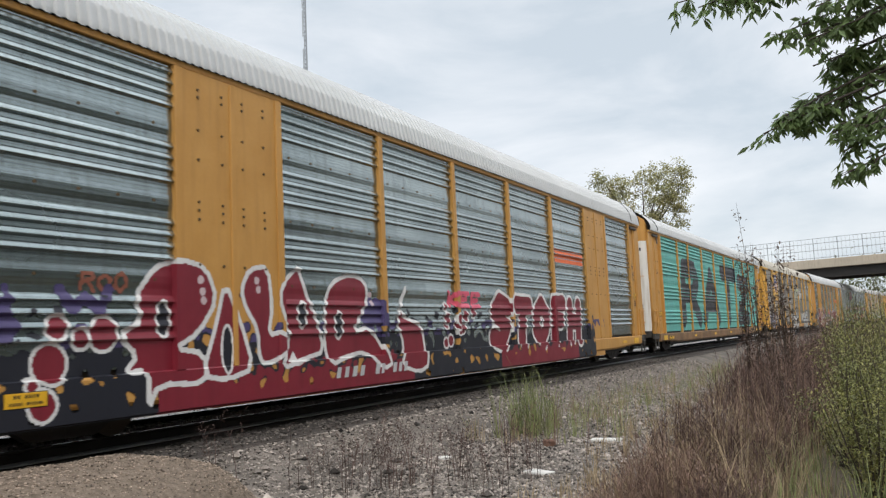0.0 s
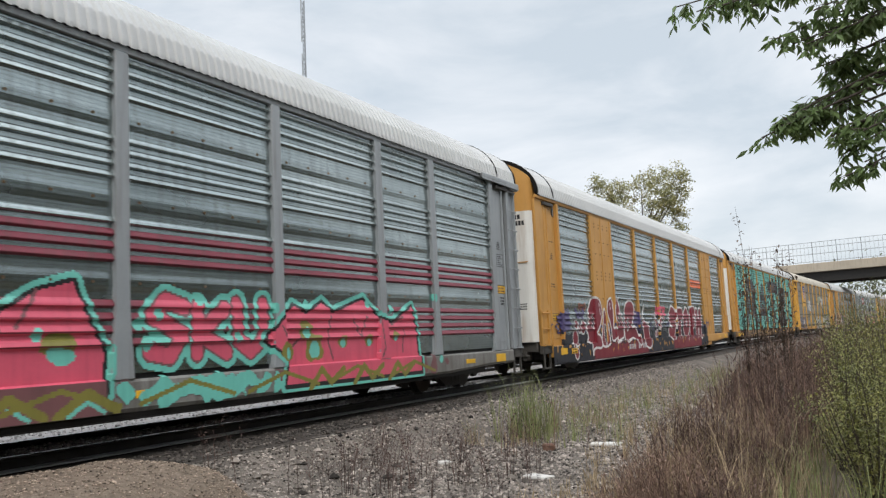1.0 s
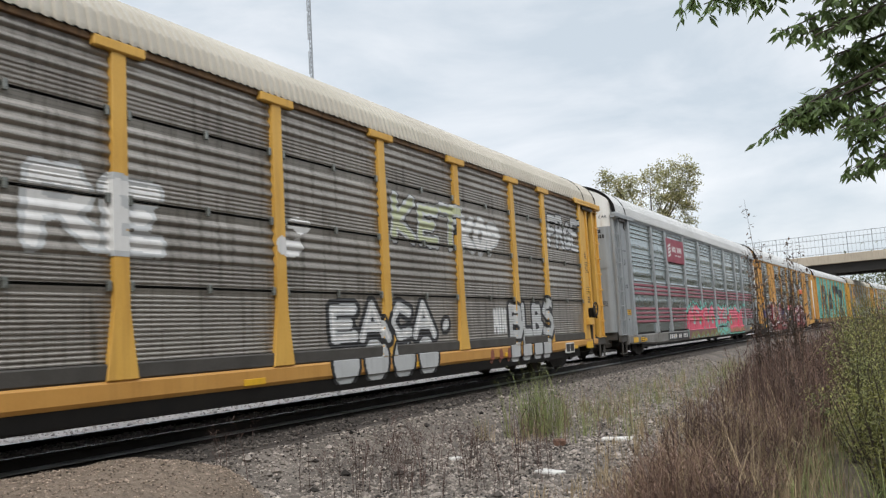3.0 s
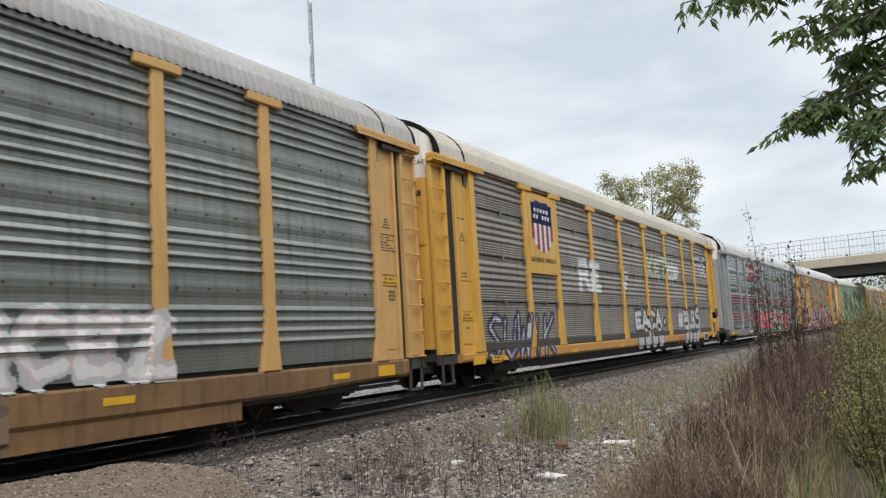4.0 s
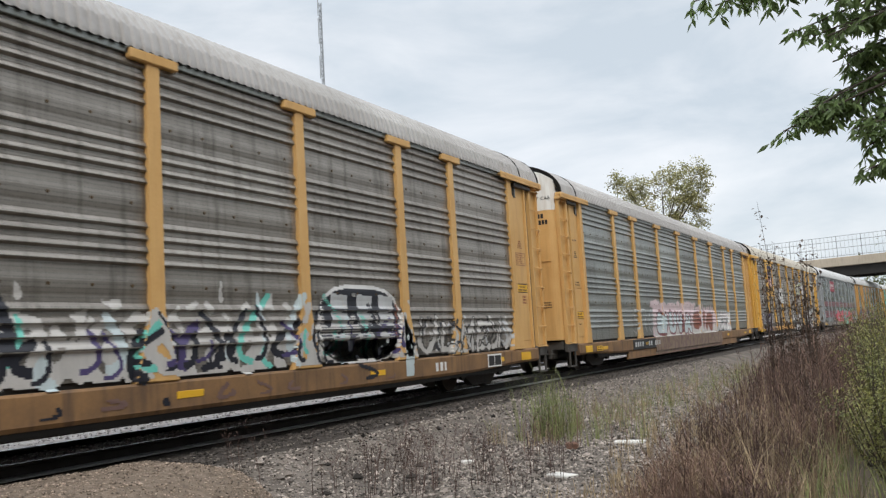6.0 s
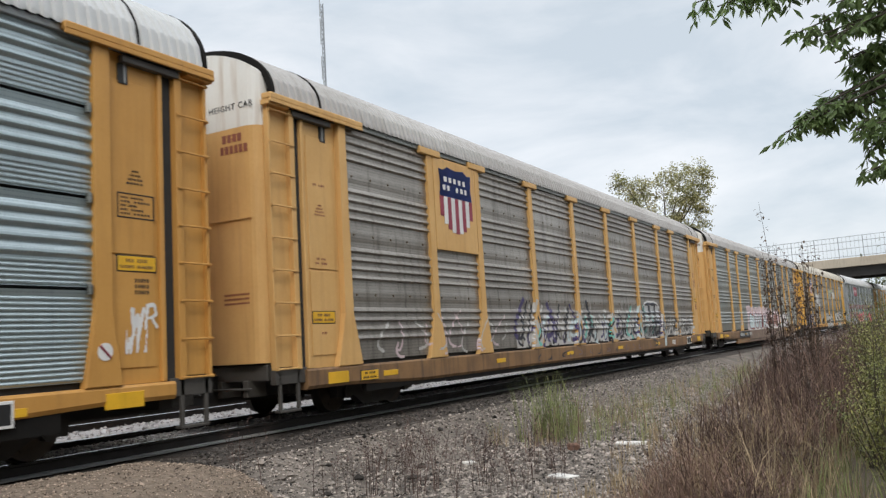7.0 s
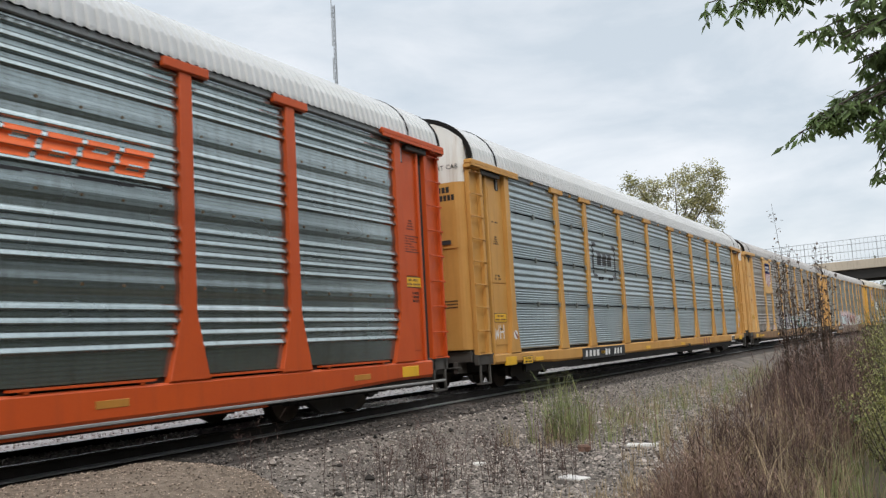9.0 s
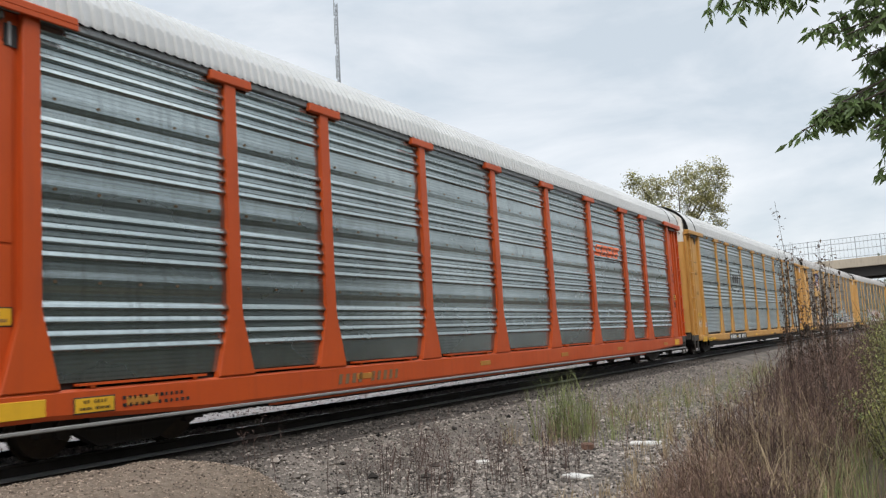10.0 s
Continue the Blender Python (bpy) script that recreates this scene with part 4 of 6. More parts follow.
def shield_board(car, bay, z0, z1, plate_m):
    """Yellow board with a shield: blue head, red and white stripes below."""
    y0, y1 = POSTS[bay] + 0.12, POSTS[bay + 1] - 0.12
    b = board(car, y0, y1, z0, z1, plate_m, "sign_board", "yellow board with a striped shield", 1.497)
    yc, w, top = (y0 + y1) / 2, (y1 - y0) * 0.78, z1 - 0.16
    head = bmesh.new()
    pts = [(-w / 2, 0), (-w * 0.38, -0.02), (-w * 0.25, 0.06), (0, 0.02), (w * 0.25, 0.06), (w * 0.38, -0.02), (w / 2, 0), (w * 0.47, -0.32), (w / 2, -0.55), (-w / 2, -0.55), (-w * 0.47, -0.32)]
    f = head.faces.new([head.verts.new((1.512, yc + a, top - 0.05 + c)) for a, c in pts])
    bmesh.ops.solidify(head, geom=[f], thickness=0.004)
    part("shield_head", head, SIGN_BLUE, car, "blue shield head")
    stripes = 9
    for k in range(stripes):
        a, c = yc - w / 2 + w * k / stripes, yc - w / 2 + w * (k + 1) / stripes
        mid = ((a + c) / 2 - yc) / (w / 2)
        bot = top - 1.32 + 0.42 * abs(mid) ** 2.2
        part("shield_stripe", boxes((1.506, 1.514, a, c, bot, top - 0.605)), SIGN_RED if k % 2 == 0 else WHITE_SPRAY, car)
    bars(car, yc - w * 0.36, yc + w * 0.36, top - 0.3, 0.1, WHITE_SPRAY, 5, 1.518)
    bars(car, yc - w * 0.4, yc + w * 0.4, top - 0.47, 0.1, WHITE_SPRAY, 6, 1.518)
    if top - z0 > 1.7:
        lettering("BUILDING AMERICA", 0.17, JET, car, Matrix.Translation((1.512, yc, z0 + 0.3)) @ ON_SIDE, 1.1)


def hand_brake(car, y, z):
    """Hand brake on the side plate: gear housing, wheel seen edge-on, release lever, rod, and a tool box beside it."""
    bm = boxes((1.41, 1.58, y - 0.11, y + 0.12, z - 0.16, z + 0.14), bevel=0.04)
    brake = part("hand_brake", bm, FLAT_BLACK, car, "black hand brake housing with a wheel")
    bm = bmesh.new()
    for k in range(18):
        a, b = k * math.pi / 9, (k + 1) * math.pi / 9
        tube(bm, (1.64, y - 0.05 + 0.19 * math.cos(a), z + 0.1 + 0.19 * math.sin(a)), (1.64, y - 0.05 + 0.19 * math.cos(b), z + 0.1 + 0.19 * math.sin(b)), 0.022, seg=5)
    for k in range(5):
        a = k * 1.2566
        tube(bm, (1.60, y - 0.05, z + 0.1), (1.64, y - 0.05 + 0.19 * math.cos(a), z + 0.1 + 0.19 * math.sin(a)), 0.016, seg=4)
    part("brake_wheel", bm, BLACK, brake)
    bm = bmesh.new()
    tube(bm, (1.52, y + 0.1, z + 0.02), (1.54, y + 0.3, z - 0.16), 0.025, seg=6)
    part("release_lever", bm, FLAT_BLACK, brake)
    part("brake_rod", boxes((1.43, 1.50, y - 0.06, y, 0.62, z - 0.15), bevel=0.01), GRIME, brake)
    part("tool_box", boxes((1.41, 1.60, y - 0.55, y - 0.14, 1.2, 1.4), bevel=0.01), AMBER, car, "small yellow step box")
    part("step_opening", boxes((1.405, 1.43, y - 0.6, y - 0.1, 1.05, 1.2)), INNER, car)


def dress(key, car):
    st = BY_KEY[key]
    use_layout(st.get("k", 1.0))
    if st["profile"] == "wide" and key != "teal":
        for i, w in enumerate(BAYS):
            if i not in st.get("plates", ()):
                bolts(car, [POSTS[i] + 0.3 + 0.55 * k for k in range(int((w - 0.4) / 0.55) + 1)], (1.93, 2.92, 3.91), BOLT, PANEL_X + 0.008)
    end_marks(car, RUST_RED if key == "shield" else JET, st["end_top"] is WHITE)
    sill_marks(car, 6, len(key), key == "orange")
    if key in ("shield", "fluted", "grimy"):
        data_board(car)
    if key == "orange":
        y0, y1 = POSTS[6] + 0.25, POSTS[7] - 0.2
        s = Spray(st, y0, y1, 3.05, 3.75)
        w = (y1 - y0 - 0.45) / 4
        for k in range(4):
            a = y0 + 0.08 + w * k
            s.shape([(a, 3.22), (a + 0.17, 3.56), (a + w * 0.86 + 0.17, 3.56), (a + w * 0.86, 3.22)], ((HOT_ORANGE, 0.0),))
            s.lay((np.abs(s.gy - a - w * 0.45 - (s.gz - 3.22) * 0.5) < w * 0.2) & (np.abs(s.gz - (3.33 if k % 2 else 3.45)) < 0.035), GALV)
        s.lay((np.abs(s.gz - 3.12 - 0.02 * np.sin(s.gy)) < 0.018), JET)
        s.put(car, "logo", "slanted orange logo shapes")
        bars(car, -7.1, -5.4, 0.52, 0.15, BROWN_SILL, 10, 1.492, slant=0.25)
        bars(car, -11.0, -10.1, 0.63, 0.04, JET, 12, 1.492)
        bars(car, -11.0, -10.0, 0.55, 0.04, JET, 12, 1.492)
        pp = bmesh.new()
        tube(pp, (1.475, -13.4, SILL_BOTTOM - 0.01), (1.475, 13.4, SILL_BOTTOM - 0.01), 0.022, seg=6)
        part("brake_pipe", pp, STEEL_PIPE, car, "thin grey pipe along the sill")
        for i in range(9):
            yc = (POSTS[i] + POSTS[i + 1]) / 2
            part("sill_bracket", boxes((1.40, 1.50, yc - 0.9, yc + 0.9, SILL_TOP + 0.028, SILL_TOP + 0.055), (1.40, 1.49, yc - 0.75, yc - 0.69, SILL_TOP, SILL_TOP + 0.03), (1.40, 1.49, yc + 0.69, yc + 0.75, SILL_TOP, SILL_TOP + 0.03)), ORANGE, car)
    if key == "fluted":
        s = Spray(st, HALF + 0.05, 12.84, 1.0, 1.75, 0.014)
        s.flat = 1.416
        s.text("JWR", 12.12, 12.74, 1.42, 1.7, 0.05, ((WHITE_SPRAY, 0.0),), 0.1, ragged=0.02)
        s.text("WII", 12.25, 12.62, 1.15, 1.42, 0.035, ((WHITE_SPRAY, 0.0),), 0.1, ragged=0.02)
        s.put(car, label="white spray-painted tag")
        s = Spray(st, -12.84, -HALF - 0.05, 1.0, 1.5, 0.014)
        s.flat = 1.416
        s.text("WH", -12.8, -12.3, 1.1, 1.43, 0.035, ((WHITE_SPRAY, 0.0),), 0.05, ragged=0.01)
        s.put(car, label="white spray-painted letters")
        for y in (HALF, -HALF):
            sign = bmesh.new()
            tube(sign, (1.495, y, 1.18), (1.51, y, 1.18), 0.10, seg=20)
            disc = part("warning_sign", sign, WHITE_SPRAY, car, "white round sign with a red bar")
            bar = bmesh.new()
            tube(bar, (1.512, y - 0.07, 1.25), (1.512, y + 0.07, 1.11), 0.014, seg=4)
            part("sign_bar", bar, SIGN_RED, disc)
        clips(car)
        tab = shared("tab", lambda: mesh_from(boxes((1.44, 1.50, -0.06, 0.06, PAN_Z1 - 0.02, PAN_Z1 + 0.06), bevel=0.01), "eave_tab", YELLOW))
        for i, w in enumerate(BAYS):
            part("eave_tab", tab, None, car).location = (0, POSTS[i] + w / 2, 0)
        yc = (POSTS[2] + POSTS[3]) / 2
        s = Spray(st, yc - 1.0, yc + 1.0, 2.55, 3.75)
        for k in (-1, 1):
            s.line([(yc + k * 0.7, 3.62), (yc + k * 0.9, 3.62), (yc + k * 0.9, 2.75), (yc + k * 0.7, 2.75)], 0.1, JET)
        for k in (-0.42, 0.0, 0.42):
            s.shape([(yc + k - 0.16, 3.04), (yc + k - 0.16, 3.38), (yc + k + 0.16, 3.38), (yc + k + 0.16, 3.04)], ((JET, 0.0),))
        for k in (-0.5, -0.3, 0.3, 0.5):
            s.line([(yc + k, 2.66), (yc + k + 0.1, 2.66)], 0.1, JET)
        s.put(car, "logo", "black block logo in brackets")
        board(car, -8.0, -4.6, 0.46, 0.755, JET, "number_board", "black board with white markings", 1.488)
        bars(car, -7.8, -6.7, 0.53, 0.16, WHITE_SPRAY, 4, 1.499, slant=0.2)
        bars(car, -6.3, -4.8, 0.53, 0.16, WHITE_SPRAY, 6, 1.499, slant=0.2)
        s = Spray(st, 4.8, 6.4, 0.44, 0.8)
        for k in range(3):
            s.line([(5.1 + 0.42 * k, 0.66), (5.1 + 0.42 * k, 0.54)], 0.2, RUST_RED)
        s.put(car, "logo", "dark red block logo")
        bars(car, 2.4, 3.0, 0.5, 0.1, JET, 7, 1.492)
    if key == "shield":
        shield_board(car, 1, 2.86, 4.70, TAN)
        s = Spray(st, 4.4, 11.9, 0.45, 2.25)
        s.shape(s.rounded([(4.6, 0.82), (4.6, 2.05), (6.85, 2.05), (6.9, 0.85)]), ((WHITE_SPRAY, 0.03), (NAVY, -0.03)))
        for y in (4.9, 5.6, 6.25):
            for z in (1.05, 1.4, 1.68):
                s.shape([(y, z), (y, z + 0.24), (y + 0.45, z + 0.22), (y + 0.43, z)], ((SILVER, 0.0),))
        s.line([(6.75, 1.2), (6.8, 1.75)], 0.05, RUST_RED)
        s.shape([(6.95, 0.5), (6.95, 1.6), (7.15, 1.3), (7.25, 0.9), (7.2, 0.5)], ((PALE_BLUE, 0.0),))
        s.scribble(7.3, 11.6, 0.84, 1.55, 26, (SILVER, FADED_WHITE, GRIME, FADED_WHITE), 0.09, 4)
        s.scribble(7.3, 11.4, 0.9, 1.7, 16, (GRIME, NAVY, SILVER), 0.05, 8)
        s.text("ULMEI", 7.4, 11.3, 0.84, 1.5, 0.1, ((GRIME, 0.03), (FADED_WHITE, 0.0)), 0.15, ragged=0.08)
        s.put(car, label="black panel and grey spray-painted letters")
        s = Spray(st, -11.8, 8.0, 0.5, 2.1, 0.024)
        s.scribble(-10.9, -5.9, 0.85, 1.75, 15, (PALE_PINK, FADED_WHITE, RUST_RED), 0.04, 3)
        s.lay((s.gy > -5.4) & (s.gy < 7.2) & (s.gz > 0.84) & (s.gz < 1.45 + 0.9 * s.rough) & (s.rough > -0.18), FADED_WHITE)
        s.scribble(-5.4, 7.1, 0.84, 1.85, 60, (NAVY, VIOLET, PALE_BLUE, NAVY, AQUA, FADED_WHITE), 0.1, 5)
        s.scribble(-5.4, 7.1, 0.84, 1.7, 30, (NAVY, VIOLET, NAVY), 0.06, 6)
        s.scribble(-4.5, 6.5, 0.5, 0.78, 16, (FADED_PLUM, NAVY), 0.05, 7)
        s.put(car, label="blue and violet spray-painted letters")
        bars(car, 8.0, 8.5, 0.52, 0.16, WHITE_SPRAY, 3, 1.492)
    if key == "tagged_tan":
        s = Spray(st, -8.2, 8.0, 0.18, 2.2)
        for k in range(26):
            r = random.Random(k)
            s.blob(-5.4 + 5.6 * k / 25, 1.72 + 0.22 * r.random(), 0.22 + 0.2 * r.random(), 0.16, PALE_PINK, 0.8)
        s.lay((s.gy > -5.6) & (s.gy < 0.2) & (s.gz > 0.78) & (s.gz < 1.74 + 0.25 * s.rough), PALE_PINK)
        s.lay((s.gy > 0.2) & (s.gy < 4.2) & (s.gz > 0.78) & (s.gz < 1.8 + 0.5 * s.rough), PALE_PINK)
        s.lay((s.gy > -5.4) & (s.gy < 4.4) & (s.gz > 0.78) & (s.gz < 1.1 + 0.4 * s.rough), FADED_WHITE)
        s.lay((s.gz < 0.78) & (s.gy > -5.6) & (s.gy < 5.2), FADED_OLIVE)
        s.lay((s.gz < 0.78) & (s.gy > -5.6) & (s.gy < 5.2) & (s.rough > 0.12), FADED_PLUM)
        for y, z, r in ((-4.9, 0.5, 0.5), (-3.6, 0.3, 0.55), (-2.0, 0.45, 0.55), (-1.2, 0.3, 0.35), (0.0, 0.5, 0.35), (1.4, 0.5, 0.3), (2.8, 0.5, 0.4)):
            d = np.hypot(s.gy - y, s.gz - z)
            s.lay((np.abs(d - r) < 0.045) & (s.gz < 0.78), FADED_PLUM)
        fat = ((PLUM, 0.045), (PALE_BLUE, -0.045))
        for pts in ([(-5.1, 0.85), (-5.2, 1.5), (-4.7, 1.75), (-4.3, 1.5), (-3.9, 1.7), (-3.6, 1.3), (-3.9, 0.85)], [(-3.5, 0.9), (-3.55, 1.6), (-3.1, 1.78), (-3.0, 1.1), (-2.85, 1.15), (-2.8, 1.65), (-2.48, 1.68), (-2.47, 1.05), (-2.75, 0.82)],
                    [(-2.45, 1.3), (-2.4, 1.65), (-2.15, 1.6), (-2.1, 1.32), (-1.95, 1.32), (-1.85, 1.66), (-1.6, 1.66), (-1.6, 1.1), (-1.7, 0.82), (-2.1, 0.84), (-2.12, 1.08)],
                    [(-1.55, 0.82), (-1.55, 1.25), (-1.25, 1.36), (-1.0, 1.3), (-1.02, 1.6), (-0.72, 1.62), (-0.7, 1.3), (-0.38, 1.64), (-0.15, 1.4), (-0.4, 1.2), (-0.08, 1.15), (-0.04, 0.82), (-0.35, 0.82), (-0.5, 1.0), (-0.72, 0.98), (-0.68, 0.82), (-1.0, 0.82), (-1.1, 1.0), (-1.25, 0.82)]):
            s.shape(s.rounded(pts), fat)
        rusty = ((PALE_PINK, 0.06), (PLUM, 0.03), (RUST_RED, 0.0))
        for pts in ([(0.1, 1.44), (0.46, 1.64), (1.28, 1.68), (1.3, 0.95), (0.36, 1.0), (0.25, 1.15)], [(2.36, 1.1), (2.54, 1.5), (3.0, 1.62), (3.75, 1.6), (3.65, 0.85), (3.2, 0.9), (2.8, 1.2), (2.6, 0.85)], [(1.9, 1.6), (2.2, 1.75), (2.36, 1.6), (2.1, 1.0), (1.75, 0.9)]):
            s.shape(s.rounded(pts), rusty)
        s.line([(1.38, 1.95), (1.55, 1.6), (1.5, 0.9)], 0.09, WHITE_SPRAY)
        s.text("MCEZ", 4.5, 7.4, 0.88, 1.6, 0.12, ((SILVER, 0.09), (PALE_PINK, 0.03), (WHITE_SPRAY, 0.0)), 0.0, ragged=0.09)
        s.text("SRO", -8.0, -5.4, 0.95, 1.75, 0.035, ((SILVER, 0.0),), 0.1)
        s.put(car, label="white and pale blue spray-painted letters with plum edges")
        board(car, -8.2, -4.7, 0.44, 0.76, JET, "number_board", "black board with white markings", 1.488)
        bars(car, -8.0, -7.0, 0.53, 0.15, SILVER, 4, 1.499, slant=0.2)
        bars(car, -6.5, -5.0, 0.53, 0.15, SILVER, 6, 1.499, slant=0.2)
    if key == "grimy":
        hand_brake(car, 12.55, 1.55)
        clips(car)
        shield_board(car, 1, 2.62, 4.66, AMBER)
        s = Spray(st, -0.6, 10.1, 0.42, 2.1)
        for y in (0.1, 1.0, 1.9, 2.8):
            s.ring(y, 0.75, 0.36, SILVER, JET, 0.07)
        s.text("EACA.", -0.3, 4.1, 1.05, 1.75, 0.19, ((JET, 0.09), (SILVER, 0.0), (WHITE_SPRAY, -0.06)), 0.0)
        for y in (7.1, 7.8, 8.5, 9.1):
            s.line([(y - 0.2, 1.0), (y - 0.22, 0.62)], 0.62, JET)
            s.line([(y - 0.2, 1.0), (y - 0.22, 0.62)], 0.5, SILVER)
        s.text("BLBS", 6.7, 9.5, 0.95, 1.85, 0.19, ((JET, 0.09), (SILVER, 0.0)), 0.0)
        s.text("MIN", 5.9, 6.55, 1.1, 1.7, 0.07, ((SILVER, 0.03), (WHITE_SPRAY, 0.0)), 0.0)
        s.put(car, label="silver spray-painted letters with black edges")
        s = Spray(st, -5.8, 12.0, 2.2, 4.35)
        s.text("KET", 1.7, 4.5, 2.85, 3.75, 0.2, ((JET, 0.05), (SILVER, 0.03), (OLIVE_PALE, -0.03)), 0.05, ragged=0.04)
        s.text("KOP", 4.45, 6.4, 2.85, 3.6, 0.2, ((JET, 0.03), (SILVER, 0.05), (WHITE_SPRAY, 0.0)), 0.05, ragged=0.03)
        s.text("FRGE", 9.5, 11.9, 3.3, 4.15, 0.14, ((JET, 0.06), (SILVER, 0.02)), 0.1)
        s.text("RE", -5.6, -3.6, 2.25, 3.2, 0.26, ((SILVER, 0.03), (WHITE_SPRAY, -0.04)), 0.0, ragged=0.04)
        s.blob(-1.2, 2.55, 0.35, 0.16, WHITE_SPRAY, 0.8)
        s.blob(-0.9, 2.9, 0.3, 0.12, WHITE_SPRAY, 0.8)
        s.put(car, label="white spray-painted letters high on the panels")
        s = Spray(st, -12.0, -7.4, 0.42, 1.75)
        s.text("SUWIK", -11.8, -7.8, 0.55, 1.55, 0.16, ((JET, 0.05), (VIOLET, 0.0), (SILVER, -0.055)), 0.2, ragged=0.04)
        s.put(car, label="violet spray-painted tag")
        s = Spray(st, 5.2, 7.2, 0.42, 0.8)
        for k in range(3):
            s.line([(5.6 + 0.45 * k, 0.66), (5.6 + 0.45 * k, 0.54)], 0.18, RUST_RED)
        s.put(car, "logo", "dark red block logo")
    if key == "grey":
        y0, y1 = POSTS[2] + 0.05, POSTS[3] - 0.05
        board(car, y0, y1, 3.55, 4.5, SIGN_RED, "sign_board", "maroon board with white shapes", 1.495)
        bars(car, y0 + 0.85, y1 - 0.3, 3.98, 0.22, WHITE_SPRAY, 8, 1.506)
        bars(car, y0 + 1.3, y1 - 0.5, 3.82, 0.06, WHITE_SPRAY, 9, 1.506)
        bm = bmesh.new()
        for k in range(4):
            vs = box(bm, 1.499, 1.508, y0 + 0.2, y0 + 0.62, 3.78 + 0.13 * k, 3.86 + 0.13 * k)
            for v in vs:
                v.co.z += 0.25 * (v.co.y - y0 - 0.4)
        part("logo_bar", bm, WHITE_SPRAY, car)
        s = Spray(st, -6.5, 10.6, 0.42, 2.15)
        s.blob(-1.4, 0.6, 3.1, 0.3, PLUM, 0.9)
        s.blob(6.6, 0.62, 2.6, 0.25, PLUM, 0.9)
        s.blob(2.8, 0.6, 1.6, 0.16, AQUA, 2.0)
        piece = ((AQUA, 0.1), (JET, 0.03), (PINK, -0.02))
        s.shape([(-4.5, 0.8), (-4.55, 1.3), (-4.3, 1.75), (-3.9, 1.6), (-3.62, 1.85), (-3.37, 1.53), (-3.1, 1.95), (-2.75, 1.8), (-2.53, 1.9), (-1.8, 1.58), (-1.1, 1.88), (-0.86, 1.68), (-0.59, 1.92), (-0.3, 1.45), (0.34, 1.82), (0.81, 1.94), (1.03, 1.46), (1.24, 1.12), (1.2, 0.6), (-4.5, 0.6)], piece)
        s.lay((s.gz < 0.79) & (s.gy > -4.5) & (s.gy < 1.2), PLUM)
        for pts in (((-3.25, 1.6), (-2.95, 1.3), (-3.05, 0.85)), ((-2.75, 1.75), (-2.65, 1.2), (-2.75, 0.8)), ((-1.85, 1.55), (-1.7, 1.3), (-1.72, 0.85)), ((-1.4, 1.45), (-1.3, 1.0), (-1.4, 0.85)), ((-0.86, 1.68), (-0.8, 1.2), (-0.95, 0.9)), ((-0.1, 1.45), (-0.15, 0.85)), ((0.34, 1.8), (0.1, 1.4))):
            s.line(pts, 0.045, PLUM)
        for y, z in ((-3.15, 1.2), (-2.0, 1.15), (-0.4, 1.2), (0.6, 1.15)):
            s.blob(y, z + 0.08, 0.26, 0.12, OLIVE, 0.8)
            s.blob(y + 0.04, z - 0.06, 0.17, 0.10, AQUA, 0.8)
        for k in range(6):
            y = -4.2 + 0.95 * k
            s.line([(y, 0.44), (y + 0.4, 0.68), (y + 0.8, 0.46)], 0.11, OLIVE)
            s.line([(y + 0.15, 0.44), (y + 0.4, 0.58), (y + 0.62, 0.45)], 0.05, AQUA)
        s.text("SKU", 1.8, 4.1, 0.95, 1.75, 0.2, ((AQUA, 0.11), (PLUM, 0.03), (PINK, 0.0)), 0.0)
        s.shape([(4.0, 1.2), (4.33, 1.47), (4.67, 1.73), (5.0, 1.6), (5.42, 1.79), (5.7, 1.62), (6.61, 1.86), (7.11, 1.52), (7.53, 1.45), (8.27, 1.76), (8.45, 1.17), (8.5, 0.8), (8.5, 0.5), (4.4, 0.5), (4.5, 0.9)], piece)
        for pts in (((4.35, 1.4), (4.6, 1.05), (4.95, 1.3)), ((5.64, 1.55), (5.55, 1.2), (5.7, 0.85)), ((6.3, 1.5), (6.5, 1.2), (6.7, 1.55)), ((7.1, 1.5), (7.2, 1.0), (7.1, 0.85)), ((7.5, 1.4), (7.9, 1.55)), ((7.95, 1.3), (7.9, 0.9))):
            s.line(pts, 0.04, PLUM)
        for y, z, r in ((4.98, 1.32, 0.16), (5.2, 1.05, 0.24), (5.96, 1.15, 0.12), (6.76, 1.13, 0.12), (7.65, 1.19, 0.1), (4.5, 1.0, 0.18)):
            s.blob(y, z, r, r * 0.9, OLIVE, 0.7)
            s.blob(y + 0.02, z - 0.03, r * 0.55, r * 0.6, AQUA, 0.7)
        for y in (5.0, 6.2, 7.3):
            s.line([(y, 0.44), (y + 0.3, 0.72), (y + 0.55, 0.5), (y + 0.9, 0.7)], 0.1, OLIVE)
        for k in range(22):
            r = random.Random(k)
            s.blob(-5.0 + 14.8 * r.random(), 0.7 + 1.3 * r.random(), 0.07, 0.08, AQUA, 0.4)
        for k in range(7):
            s.line([(-4.0 + 1.9 * k, 0.5), (-3.2 + 1.9 * k, 0.72), (-2.4 + 1.9 * k, 0.5)], 0.06, OLIVE)
        s.put(car, label="pink spray-painted letters edged in aqua")
        board(car, -7.9, -4.6, 0.46, 0.755, JET, "number_board", "black board with white markings", 1.488)
        bars(car, -7.7, -6.6, 0.53, 0.16, WHITE_SPRAY, 4, 1.499, slant=0.2)
        bars(car, -6.3, -4.8, 0.53, 0.16, WHITE_SPRAY, 6, 1.499, slant=0.2)
